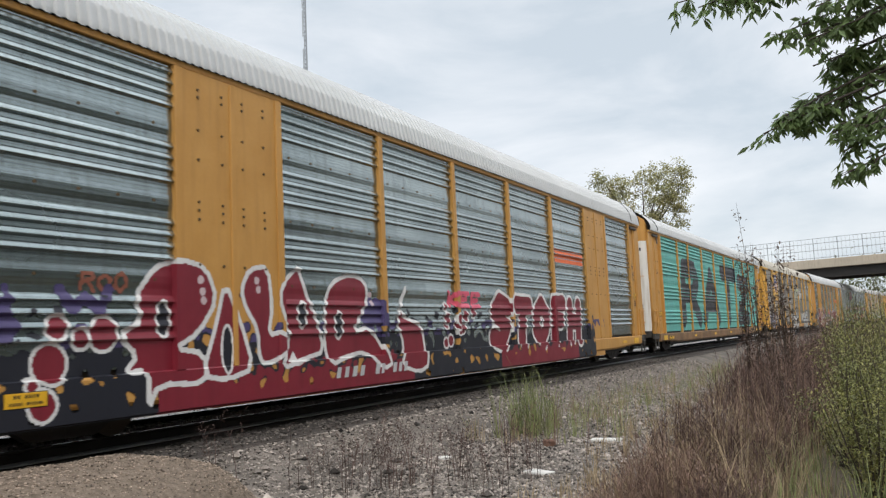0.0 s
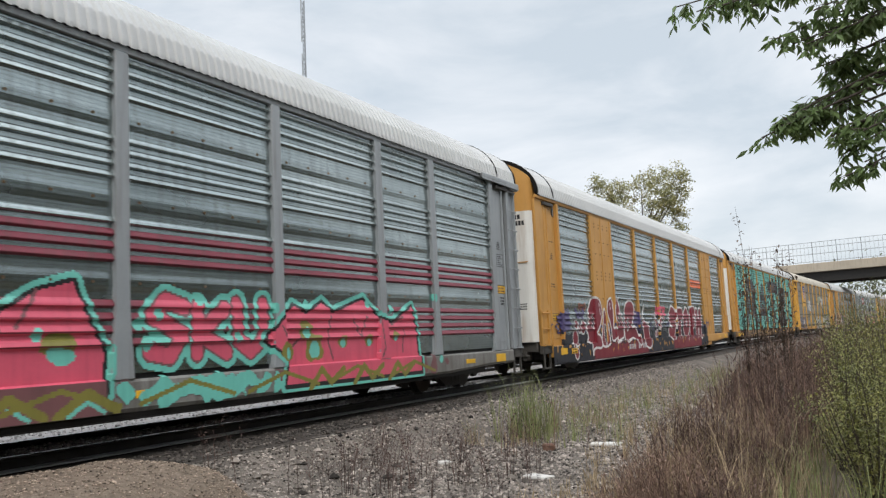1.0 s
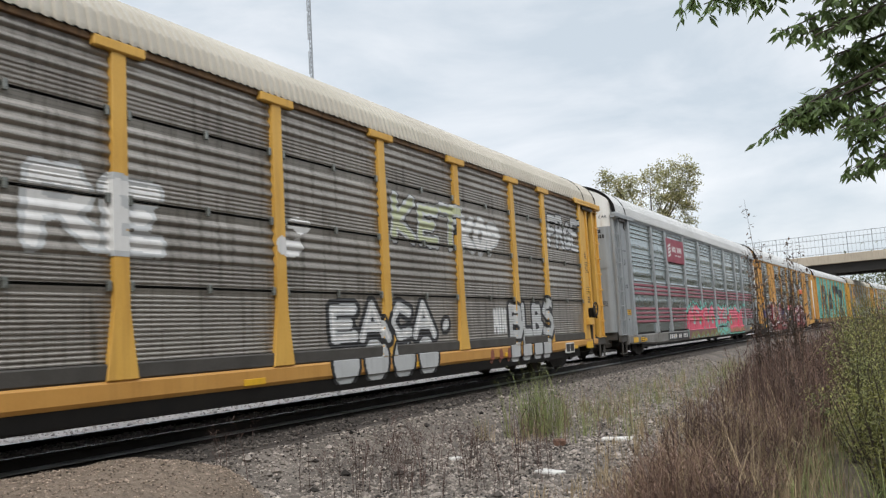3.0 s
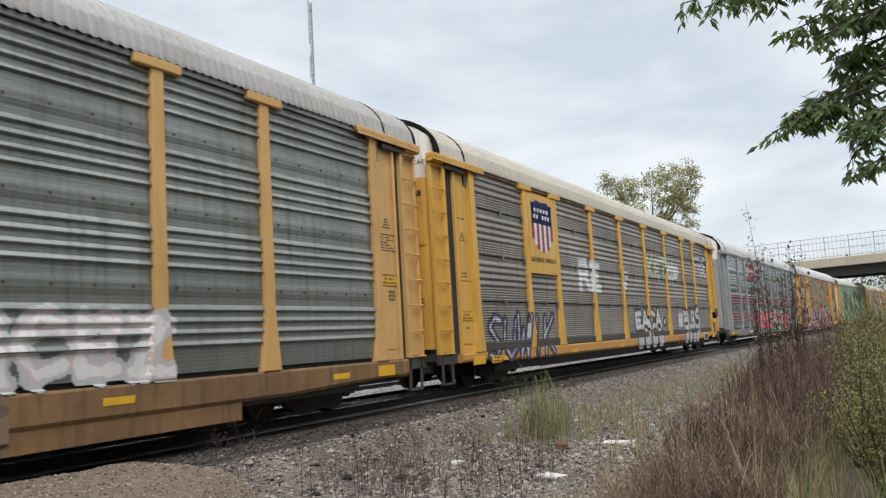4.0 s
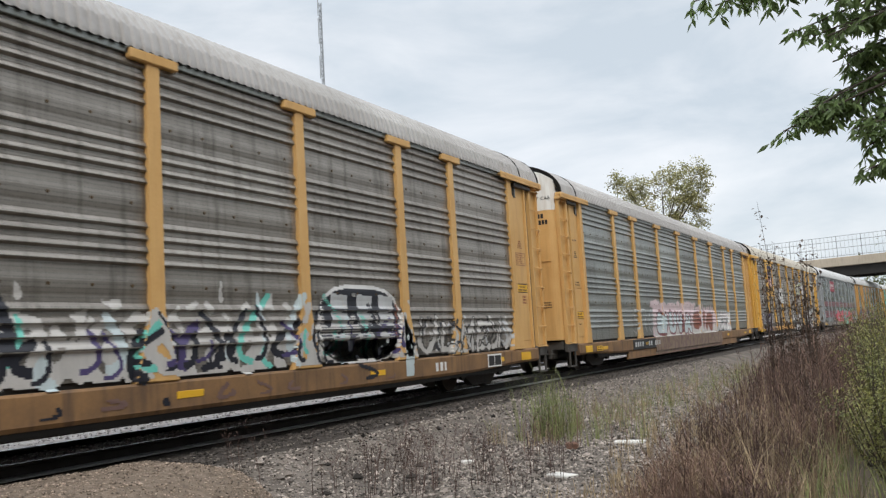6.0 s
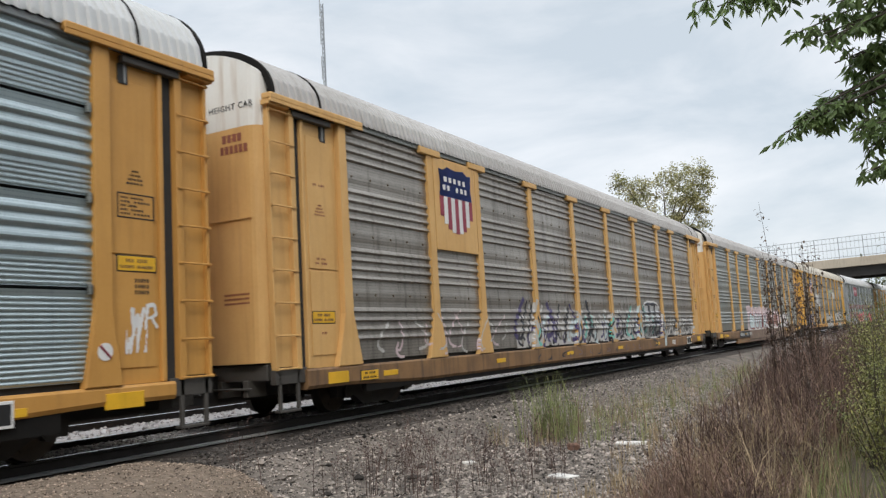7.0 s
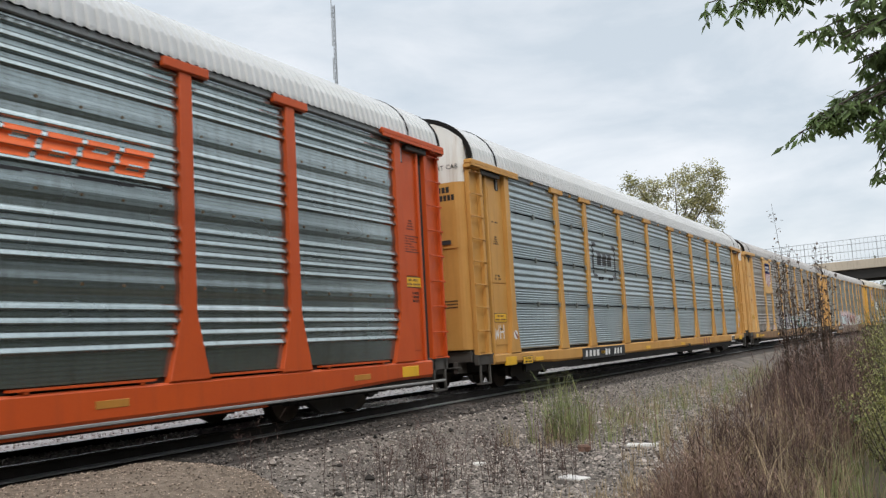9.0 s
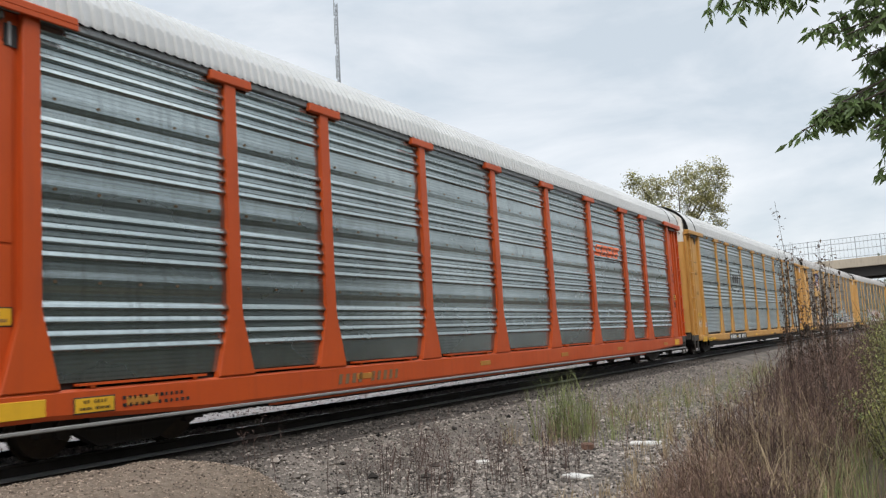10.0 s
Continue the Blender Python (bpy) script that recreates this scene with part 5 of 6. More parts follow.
    if key == "plated":
        s = Spray(st, -13.0, 8.6, 0.28, 2.45, 0.016)
        s.lay((s.gz < 1.22 + 0.9 * s.rough) & (s.gz > 0.78) & (s.gy > -12.2) & (s.gy < 7.6), NAVY)
        s.lay((s.gz <= 0.78) & (s.rough > -0.33) & (s.gy < 7.6), NAVY)
        s.lay((np.abs(s.gz - 1.25) < 0.14) & (s.rough > 0.18), VIOLET)
        s.lay((s.gz < 0.72 + 0.5 * s.rough) & (s.gy > -9.6) & (s.gy < -3.4), MAROON)
        s.blob(-11.9, 1.45, 0.5, 0.35, VIOLET, 1.0)
        s.blob(-4.7, 1.5, 0.5, 0.3, VIOLET, 1.0)
        for y, z, r in ((-10.97, 1.35, 0.12), (-10.66, 1.22, 0.10), (-10.36, 1.27, 0.18), (-11.05, 0.96, 0.20), (-11.29, 0.74, 0.06), (-11.17, 0.53, 0.15)):
            s.ring(y, z, r, MAROON, WHITE_SPRAY, 0.045)
        two = ((WHITE_SPRAY, 0.035), (MAROON, -0.035))
        letters = (
            ((-9.2, 2.2), (-8.75, 2.12), (-8.55, 1.7), (-8.9, 1.25), (-9.35, 1.07), (-8.8, 1.0), (-8.78, 0.6), (-9.6, 0.65), (-9.75, 0.36), (-9.74, 0.83), (-10.05, 0.8), (-9.85, 1.0), (-10.15, 1.25), (-9.8, 1.42), (-9.9, 1.7), (-9.6, 2.08)),
            ((-8.4, 1.95), (-8.1, 1.4), (-7.85, 0.75), (-8.4, 0.62), (-8.85, 0.7), (-8.58, 1.35)),
            ((-8.08, 1.85), (-7.9, 2.14), (-7.5, 2.2), (-7.42, 1.6), (-7.52, 1.2), (-7.2, 1.25), (-6.92, 1.03), (-7.45, 0.8), (-7.72, 0.82), (-7.75, 1.3), (-8.0, 1.6)),
            ((-7.24, 1.9), (-7.0, 2.05), (-6.74, 2.25), (-6.6, 1.9), (-6.34, 1.45), (-6.1, 0.92), (-6.6, 0.83), (-7.28, 0.7), (-6.94, 1.13), (-7.24, 1.6)),
            ((-6.1, 1.65), (-5.9, 2.02), (-5.35, 2.18), (-4.9, 2.1), (-4.82, 1.75), (-5.35, 1.2), (-4.8, 1.3), (-4.1, 0.65), (-4.46, 0.55), (-4.94, 0.88), (-5.62, 0.8), (-6.0, 0.7), (-6.11, 1.03)),
            ((-3.45, 2.1), (-3.8, 1.68), (-3.65, 1.45), (-2.95, 1.3), (-2.8, 0.55), (-3.2, 0.42), (-3.85, 0.57), (-3.62, 0.95), (-3.92, 1.4)))
        for pts in letters:
            s.shape(s.rounded(list(pts), 1), two)
        for y, z, rz in ((-9.47, 1.44, 0.2), (-8.37, 1.03, 0.3), (-6.68, 1.5, 0.18), (-5.72, 1.33, 0.2)):
            s.eye(y, z, 0.085, rz, NAVY, WHITE_SPRAY)
        s.shape([(-7.1, 0.72), (-6.9, 0.95), (-6.75, 0.74)], ((WHITE_SPRAY, 0.0),))
        for y, z in ((-8.85, 1.95), (-8.82, 1.8), (-8.8, 1.68), (-7.75, 1.98), (-7.72, 1.85), (-4.75, 1.85), (-4.72, 1.7)):
            s.blob(y, z, 0.055, 0.055, PALE_PINK, 0.2)
        for k in range(11):
            r = random.Random(k + 3)
            s.ring(-2.5 + 2.3 * r.random(), 0.85 + 0.85 * r.random(), 0.06 + 0.07 * r.random(), MAROON, WHITE_SPRAY, 0.04)
        s.text("KEE", -1.9, -0.3, 1.65, 2.0, 0.07, ((PINK, 0.02),), 0.1)
        s.text("STOFH", 0.1, 6.5, 0.66, 1.95, 0.44, ((WHITE_SPRAY, 0.075), (MAROON, 0.0)), 0.05, 0.08, 0.72)
        s.lay((s.gz < 0.72 + 0.3 * s.rough) & (s.gy > 0.6) & (s.gy < 6.0), MAROON)
        s.put(car, label="maroon spray-painted letters with white edges on black")
        s = Spray(st, -12.4, -9.6, 1.5, 2.3)
        s.text("ROO", -10.7, -10.0, 1.75, 2.0, 0.05, ((RUST_RED, 0.0),), 0.1)
        s.text("W", -11.0, -10.2, 1.5, 1.8, 0.08, ((VIOLET, 0.03),), 0.0)
        s.put(car, label="small red tag")
        bars(car, -5.9, -5.0, 0.48, 0.17, SILVER, 4, 1.503, slant=0.3)
        bars(car, -4.75, -3.6, 0.48, 0.17, SILVER, 6, 1.503, slant=0.3)
        for i in (1, 7):
            a, b = POSTS[i], POSTS[i + 1]
            bolts(car, (a + 0.35, a + 0.8, b - 0.8, b - 0.35), (2.15, 2.75, 2.87, 2.98, 3.55, 3.95, 4.4, 4.5), BOLT, 1.48)
        y0 = POSTS[6]
        s = Spray(st, y0 + 0.2, POSTS[7] - 0.1, 2.9, 3.4)
        for z in (3.02, 3.14, 3.26):
            s.line([(y0 + 0.3, z), (POSTS[7] - 0.3, z)], 0.09, HOT_ORANGE)
        s.put(car, "logo", "orange stripe logo")
    if key == "teal":
        s = Spray(st, -12.0, 12.0, 0.8, 4.5, 0.04)
        s.text("RATZ", -9.5, 9.0, 0.95, 4.1, 0.85, ((NAVY, 0.0),), 0.1, 0.05, 0.8, 0.05)
        s.put(car, label="huge dark letters over teal paint")


for (_key, _s), (_car, _wheels, _) in zip(ORDER, TRAIN):
    dress(_key, _car)


# ---------------------------------------------------------------- ground and track bed
GRAVEL = mat("ballast_gravel", (0.20, 0.172, 0.148), (0.055, 0.047, 0.04), 0.92, 0, 1.3, 0.8, 26, 1.0, spec=0.2, beyond=((0.105, 0.08, 0.055), 4.3, 5.6))
SOIL = mat("littered_soil", (0.13, 0.10, 0.07), (0.07, 0.055, 0.04), 0.95, 0, 2.0, 0.9, 30, 1.0, spec=0.1)
FAR_STONE = mat("pale_limestone", (0.50, 0.465, 0.445), (0.32, 0.30, 0.285), 0.9, 0, 2, 0.8, 30, 0.5, spec=0.2)
STONE = mat("crushed_stone", (0.31, 0.27, 0.235), (0.13, 0.112, 0.096), 0.9, 0, 6, 0.9, 60, 0.4, spec=0.25, per_object=0.95)
SAND = mat("sandy_grit", (0.25, 0.197, 0.152), (0.10, 0.076, 0.056), 0.95, 0, 14, 0.8, 60, 1.0, spec=0.15)
GRIT = mat("tan_grit", (0.32, 0.25, 0.195), (0.15, 0.117, 0.088), 0.9, 0, 8, 0.8, 60, 0.2, spec=0.2, per_object=0.75)
BED = mat("pale_track_bed", (0.46, 0.425, 0.39), (0.24, 0.22, 0.20), 0.85, 0, 3, 0.8, 30, 0.9, spec=0.2)
OILY = mat("oil_soaked_shoulder", (0.085, 0.072, 0.062), (0.035, 0.030, 0.027), 0.85, 0, 2.2, 0.9, 30, 0.9, spec=0.2)
FAR_LOOSE = mat("pale_loose_stone", (0.52, 0.48, 0.46), (0.30, 0.28, 0.265), 0.9, 0, 3, 0.8, 30, 0.3, spec=0.2, per_object=0.5)
OILY_STONE = mat("oily_stone", (0.11, 0.095, 0.082), (0.05, 0.043, 0.038), 0.85, 0, 6, 0.8, 60, 0.3, spec=0.25, per_object=0.8)
CONCRETE = mat("bridge_concrete", (0.48, 0.41, 0.32), (0.38, 0.33, 0.26), 0.85, 0, 0.4, 0.7, 5, 0.2, (0.25, 0.22, 0.18), 0.4)
STEEL = mat("galvanised_steel", (0.33, 0.35, 0.37), (0.25, 0.27, 0.29), 0.5, 0.5, 2, 0.6, 20, 0.05)
BARK = mat("tree_bark", (0.10, 0.08, 0.065), (0.05, 0.04, 0.03), 0.9, 0, 6, 0.8, 30, 0.6, stretch=(3, 3, 0.5))
LEAF_NEAR = mat("ash_leaf", (0.16, 0.225, 0.08), (0.10, 0.155, 0.055), 0.5, 0, 8, 0.7, 40, 0.1, translucent=0.45, per_object=0.4)
LEAF_FAR = mat("autumn_leaf", (0.34, 0.35, 0.18), (0.40, 0.34, 0.16), 0.6, 0, 0.5, 0.8, 4, 0, translucent=0.35, per_object=0.5)
LEAF_SHRUB = mat("shrub_leaf", (0.12, 0.145, 0.045), (0.33, 0.29, 0.085), 0.6, 0, 1.4, 0.8, 20, 0, translucent=0.3, per_object=0.55)
LEAF_RED = mat("bronze_leaf", (0.085, 0.055, 0.05), (0.15, 0.10, 0.055), 0.6, 0, 1.4, 0.8, 20, 0, translucent=0.25, per_object=0.5)
WEED_RED = mat("rusty_weed", (0.24, 0.16, 0.122), (0.13, 0.085, 0.066), 0.9, 0, 1.2, 0.9, 15, 0, spec=0.15, per_object=0.5)
WEED = mat("dead_weed", (0.12, 0.078, 0.066), (0.062, 0.042, 0.037), 0.9, 0, 1.2, 0.9, 15, 0, spec=0.15, per_object=0.5)
STRAW = mat("dry_straw", (0.38, 0.295, 0.185), (0.24, 0.18, 0.11), 0.85, 0, 1.2, 0.8, 15, 0, spec=0.2, translucent=0.15, per_object=0.4)
GRASS = mat("green_grass", (0.19, 0.235, 0.09), (0.30, 0.28, 0.14), 0.75, 0, 1.0, 0.8, 15, 0, spec=0.2, translucent=0.25, per_object=0.4)
FAR_GREEN = mat("distant_foliage", (0.10, 0.125, 0.065), (0.15, 0.15, 0.08), 0.8, 0, 0.2, 0.8, 2, 0, translucent=0.2, per_object=0.4)


def smooth(a, b, x):
    t = min(max((x - a) / (b - a), 0), 1)
    return t * t * (3 - 2 * t)


def ground_height(x, y):
    """Height of the ground: track bed, shoulder, then gently uneven waste land."""
    u = x - (on_track(y).x - CENTRE_X)
    z = -0.215 - 0.40 * smooth(0.45, 2.0, u) - 0.5 * smooth(-6.5, -9.5, u)
    z += 0.16 * smooth(-2.9, -3.2, u) * (1 - smooth(-4.3, -4.8, u))
    z += 0.05 * noise.noise((x * 0.5, y * 0.5, 0)) * smooth(0.6, 2.0, u)
    return z


def weeds_edge(y):
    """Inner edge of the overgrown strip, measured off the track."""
    return 5.15 - 0.6 * smooth(8, 12.5, y) - 0.45 * smooth(13, 22, y)


def ground():
    xs = sorted({round(v, 3) for v in np.concatenate([np.linspace(-1500, -60, 8), np.linspace(-60, -6, 12), np.linspace(-6, 12, 73), np.linspace(12, 60, 12), np.linspace(60, 1500, 8)])})
    ys = sorted({round(v, 3) for v in np.concatenate([np.linspace(-1500, -40, 8), np.linspace(-40, 0, 14), np.linspace(0, 40, 100), np.linspace(40, 200, 60), np.linspace(200, 3000, 16)])})
    vs = [(x, y, ground_height(x, y)) for y in ys for x in xs]
    n = len(xs)
    fs = [(j * n + i, j * n + i + 1, (j + 1) * n + i + 1, (j + 1) * n + i) for j in range(len(ys) - 1) for i in range(n - 1)]
    idx = []
    for j in range(len(ys) - 1):
        for i in range(n - 1):
            x, y = (xs[i] + xs[i + 1]) / 2, (ys[j] + ys[j + 1]) / 2
            u = x - (on_track(y).x - CENTRE_X)
            idx.append(2 if -9 < u < -2.8 and -50 < y < 300 else (1 if u < -12 else 0))
    ob = new("ground", mesh_of("ground", vs, fs, [GRAVEL, SOIL, FAR_STONE], smooth=True, idx=idx))
    return tagged(ob, "grey crushed stone and bare earth beside the track", "ground", kind="structure")


def track_bed():
    """Dark, oil-stained strip between and beside the rails."""
    vs, fs = sweep(track_points(-60, 420, 4.0, -0.004), [(-1.62, -0.25), (-1.45, -0.12), (-0.85, -0.10), (-0.83, -0.16), (-0.68, -0.16), (-0.66, -0.045), (0.66, -0.045), (0.68, -0.16), (0.83, -0.16), (1.0, -0.165), (1.7, -0.20), (2.05, -0.215), (2.12, -0.26)])
    return tagged(new("track_bed", mesh_of("track_bed", vs, fs, [BED, OILY], idx=[1 if i % 12 > 6 else 0 for i in range(len(fs))])), "pale ballast between the rails, oil-stained at the shoulder", "track bed", kind="structure")


def ties():
    """Timber ties; the nearest are objects of their own on one mesh."""
    me = mesh_from(boxes((-1.3, 1.3, -0.11, 0.11, -0.33, -0.168), bevel=0.012), "railway_tie", TIE)
    for k in range(90):
        x, y, z, h = track_points(0.54 * k - 2, 0.54 * k - 2, 1)[0]
        ob = new("railway_tie", me)
        ob.matrix_basis = pose(x + random.uniform(-0.04, 0.04), y, random.uniform(-0.01, 0.004), 0, 0, math.degrees(h) + random.uniform(-1, 1))
        tagged(ob, "weathered dark timber tie under the rails", "railway tie", "ties of the track")


def mound_height(x, y):
    u, v = (x - 0.9) / 1.9, (y - 4.5) / 3.25
    r = math.hypot(u, v)
    h = max(0.0, 1 - r * r) ** 1.2
    z = -0.36 + (0.36 + 0.035 * noise.noise((x * 2, y * 2, 1)) + 0.015 * noise.noise((x * 9, y * 9, 2))) * min(1, h * 1.5) - 0.35 * smooth(0.75, 1.0, r)
    return z - 0.13 * smooth(0.8, -0.6, x)


def mound():
    """Low mound of sandy grit beside the rails, with loose grit lying on it."""
    n, vs = 40, []
    for j in range(n + 1):
        for i in range(n + 1):
            x, y = 0.9 + 1.9 * (i / n * 2 - 1), 4.5 + 3.25 * (j / n * 2 - 1)
            vs.append((x, y, mound_height(x, y)))
    m = n + 1
    fs = [(j * m + i, j * m + i + 1, (j + 1) * m + i + 1, (j + 1) * m + i) for j in range(n) for i in range(n)]
    tagged(new("sand_mound", mesh_of("sand_mound", vs, fs, SAND, smooth=True)), "low mound of tan sandy grit by the rails", "sand mound")
    rng = np.random.default_rng(3)
    stones(rng, 9000, -0.6, 2.6, 4.0, 7.6, 0.011, "loose_grit", "fine tan grit lying on the mound", 0.9, mound_height, GRIT)


def stones(rng, n, u0, u1, y0, y1, size, name, label, power=1.6, height=None, material=None):
    """Loose crushed stones strewn over the ground, joined into one mesh."""
    octa = np.array([(1, 0, 0), (0, 1, 0), (-1, 0, 0), (0, -1, 0), (0, 0, 1), (0, 0, -1)], float)
    tri = np.array([(0, 1, 4), (1, 2, 4), (2, 3, 4), (3, 0, 4), (1, 0, 5), (2, 1, 5), (3, 2, 5), (0, 3, 5)])
    vs, fs = [], []
    for k in range(n):
        y = y0 + (y1 - y0) * rng.random() ** power
        x = on_track(y).x - CENTRE_X + u0 + (u1 - u0) * rng.random()
        s = size * (0.5 + 1.1 * rng.random() ** 2)
        c, d = math.cos(k), math.sin(k)
        p = octa * (s * (0.7 + 0.6 * rng.random((6, 1)))) * (1, 0.8, 0.62)
        q = np.stack([p[:, 0] * c - p[:, 1] * d + x, p[:, 0] * d + p[:, 1] * c + y, p[:, 2] + (height or ground_height)(x, y) + 0.25 * s], 1)
        vs.append(q)
        fs.append(tri + 6 * k)
    ob = new(name, mesh_of(name, np.concatenate(vs).tolist(), np.concatenate(fs).tolist(), material or STONE))
    return tagged(ob, label, "gravel", kind="stuff")


# ---- plants: thin ribbons gathered in arrays
class Ribbons:
    def __init__(self):
        self.v, self.f = [], []

    def strip(self, pts, widths, side):
        b = len(self.v)
        for p, w in zip(pts, widths):
            self.v += [p - side * (w / 2), p + side * (w / 2)]
        for i in range(len(pts) - 1):
            self.f.append((b + 2 * i, b + 2 * i + 1, b + 2 * i + 3, b + 2 * i + 2))

    def leaf(self, base, direction, length, width, up=Vector((0, 0, 1))):
        side = direction.cross(up)
        side = side.normalized() if side.length > 1e-4 else Vector((1, 0, 0))
        b = len(self.v)
        tip = base + direction * length
        mid = base + direction * (length * 0.45)
        fold = side.cross(direction) * (width * 0.18)
        self.v += [base, mid + side * (width / 2) + fold, tip, mid - side * (width / 2) + fold]
        self.f.append((b, b + 1, b + 2, b + 3))

    def make(self, name, material):
        return mesh_of(name, self.v, self.f, material)


def any_way(rng, flat=1.0):
    v = Vector((rng.normal(), rng.normal(), rng.normal() * flat))
    return v.normalized() if v.length > 1e-5 else Vector((0, 0, 1))


def stalk(rb, rng, root, height, lean, width, twigs, twig_len, leaf=0.0):
    """A dry stalk: bent stem with side twigs and shrivelled leaves."""
    a = rng.random() * 6.283
    d = Vector((math.cos(a), math.sin(a), 0)) * lean * height
    side = Vector((math.cos(a * 3), math.sin(a * 3), 0))
    pts = [root + Vector((0, 0, height * t)) + d * (t * t) + Vector((rng.normal(), rng.normal(), 0)) * 0.012 * height * t for t in (0, 0.3, 0.6, 0.85, 1.0)]
    rb.strip(pts, [width, width * 0.9, width * 0.7, width * 0.5, width * 0.25], side)
    for _ in range(twigs):
        t = 0.3 + 0.68 * rng.random()
        i = min(int(t * 4), 3)
        p = pts[i].lerp(pts[i + 1], t * 4 - i)
        w = any_way(rng, 0.5)
        w = (w + Vector((0, 0, 0.9))).normalized()
        ln = twig_len * (0.4 + rng.random())
        rb.strip([p, p + w * ln], [width * 0.6, width * 0.25], any_way(rng, 0.2))
        if leaf:
            rb.leaf(p + w * ln * 0.8, any_way(rng), leaf * (0.5 + rng.random()), leaf * 0.4)


def tuft(rb, rng, root, height, blades, spread, width):
    for _ in range(blades):
        a = rng.random() * 6.283
        d = Vector((math.cos(a), math.sin(a), 0))
        h = height * (0.5 + 0.6 * rng.random())
        b = root + d * spread * rng.random()
        bend = h * (0.15 + 0.45 * rng.random())
        pts = [b, b + d * bend * 0.2 + Vector((0, 0, h * 0.5)), b + d * bend * 0.6 + Vector((0, 0, h * 0.85)), b + d * bend + Vector((0, 0, h))]
        rb.strip(pts, [width, width * 0.85, width * 0.5, width * 0.1], Vector((-d.y, d.x, 0)))


def at_ground(x, y):
    return Vector((x, y, ground_height(x, y) - 0.02))


def overgrowth(rng):
    brown, rust, straw, green = Ribbons(), Ribbons(), Ribbons(), Ribbons()
    for _ in range(10500):
        y = 6.5 + 44 * rng.random() ** 1.8
        off = on_track(y).x - CENTRE_X
        e = weeds_edge(y)
        u = e + (8.0 - e + 0.05 * y) * rng.random() ** 0.9
        dens = smooth(e - 0.2, e + 1.3, u)
        patch = noise.noise((u * 0.9, y * 0.55, 3))
        if rng.random() > 0.12 + 0.88 * dens + 0.5 * patch or u + off > 6.75 + 0.02 * y:
            continue
        h = (0.35 + 1.0 * dens) * (0.5 + 0.6 * rng.random()) * (0.95 + 0.9 * patch) * (0.38 + 0.44 * smooth(7, 13, y)) + 0.2 * smooth(12, 20, y) * dens
        rb = straw if rng.random() < 0.03 else brown if noise.noise((u * 1.3, y * 0.8, 9)) + 0.4 * rng.normal() * 0.5 < 0.02 else rust
        stalk(rb, rng, at_ground(u + off, y), max(h, 0.2), 0.03 + 0.14 * rng.random(), 0.0055 + 0.00045 * y, 5, 0.2, 0.03 if rng.random() < 0.5 else 0)
    for _ in range(430):
        y = 6.5 + 26 * rng.random() ** 1.8
        off = on_track(y).x - CENTRE_X
        e = weeds_edge(y)
        u = e - 0.6 + (7.6 - e) * rng.random()
        tuft(straw, rng, at_ground(u + off, y), 0.25 + 0.65 * rng.random() * smooth(e, e + 1.5, u), 9, 0.18, 0.007 + 0.0003 * y)
    for _ in range(300):
        y = 12 + 22 * rng.random() ** 1.3
        off = on_track(y).x - CENTRE_X
        u = 1.7 + 2.6 * rng.random()
        tuft(straw if rng.random() < 0.5 else green, rng, at_ground(u + off, y), 0.5 * (0.35 + rng.random()), 8, 0.16, 0.008)
    for _ in range(150):
        y = 7.2 + 6 * rng.random()
        u = weeds_edge(y) + 0.3 + 1.9 * rng.random()
        tuft(straw, rng, at_ground(u, y), 0.2 + 0.42 * rng.random(), 9, 0.2, 0.007)
    for _ in range(26):
        y = 12.5 + 1.3 * rng.normal()
        stalk(rust, rng, at_ground(3.2 + 0.3 * rng.normal(), y), 0.75 * (0.6 + 0.5 * rng.random()), 0.1, 0.01, 8, 0.16, 0.03)
    for k in range(40):
        y, x = 13.3 + 0.35 * rng.normal(), 2.45 + 0.2 * rng.normal()
        tuft(green, rng, at_ground(x, y), 1.1 * (0.6 + 0.6 * rng.random()), 6, 0.08, 0.012)
    for _ in range(480):
        y = 7 + 24 * rng.random() ** 1.4
        x = 6.5 + 0.02 * y + 2.6 * rng.random()
        tuft(green if rng.random() < 0.7 else straw, rng, at_ground(x, y), 0.25 + 0.45 * rng.random(), 9, 0.2, 0.009)
    tagged(new("rust_weeds", rust.make("rust_weeds", WEED_RED)), "reddish tan dry weed stems beside the track", "weeds", kind="stuff")
    tagged(new("dead_weeds", brown.make("dead_weeds", WEED)), "dense brown dead weeds on the waste ground", "weeds", kind="stuff")
    tagged(new("dry_grass", straw.make("dry_grass", STRAW)), "straw-coloured dry grass among the stones", "grass", kind="stuff")
    tagged(new("green_grass", green.make("green_grass", GRASS)), "fresh green grass tufts beside the ballast", "grass", kind="stuff")


def lone_weed(rng, x, y, height, stems, twigs=12):
    rb = Ribbons()
    for _ in range(stems):
        stalk(rb, rng, at_ground(x + 0.05 * rng.normal(), y + 0.05 * rng.normal()), height * (0.6 + 0.5 * rng.random()), 0.12 + 0.15 * rng.random(), 0.008, twigs, 0.13, 0.03)
    return tagged(new("dead_weed", rb.make("dead_weed", WEED)), "thin dry brown weed standing in the gravel", "weed", "single weeds in the gravel")


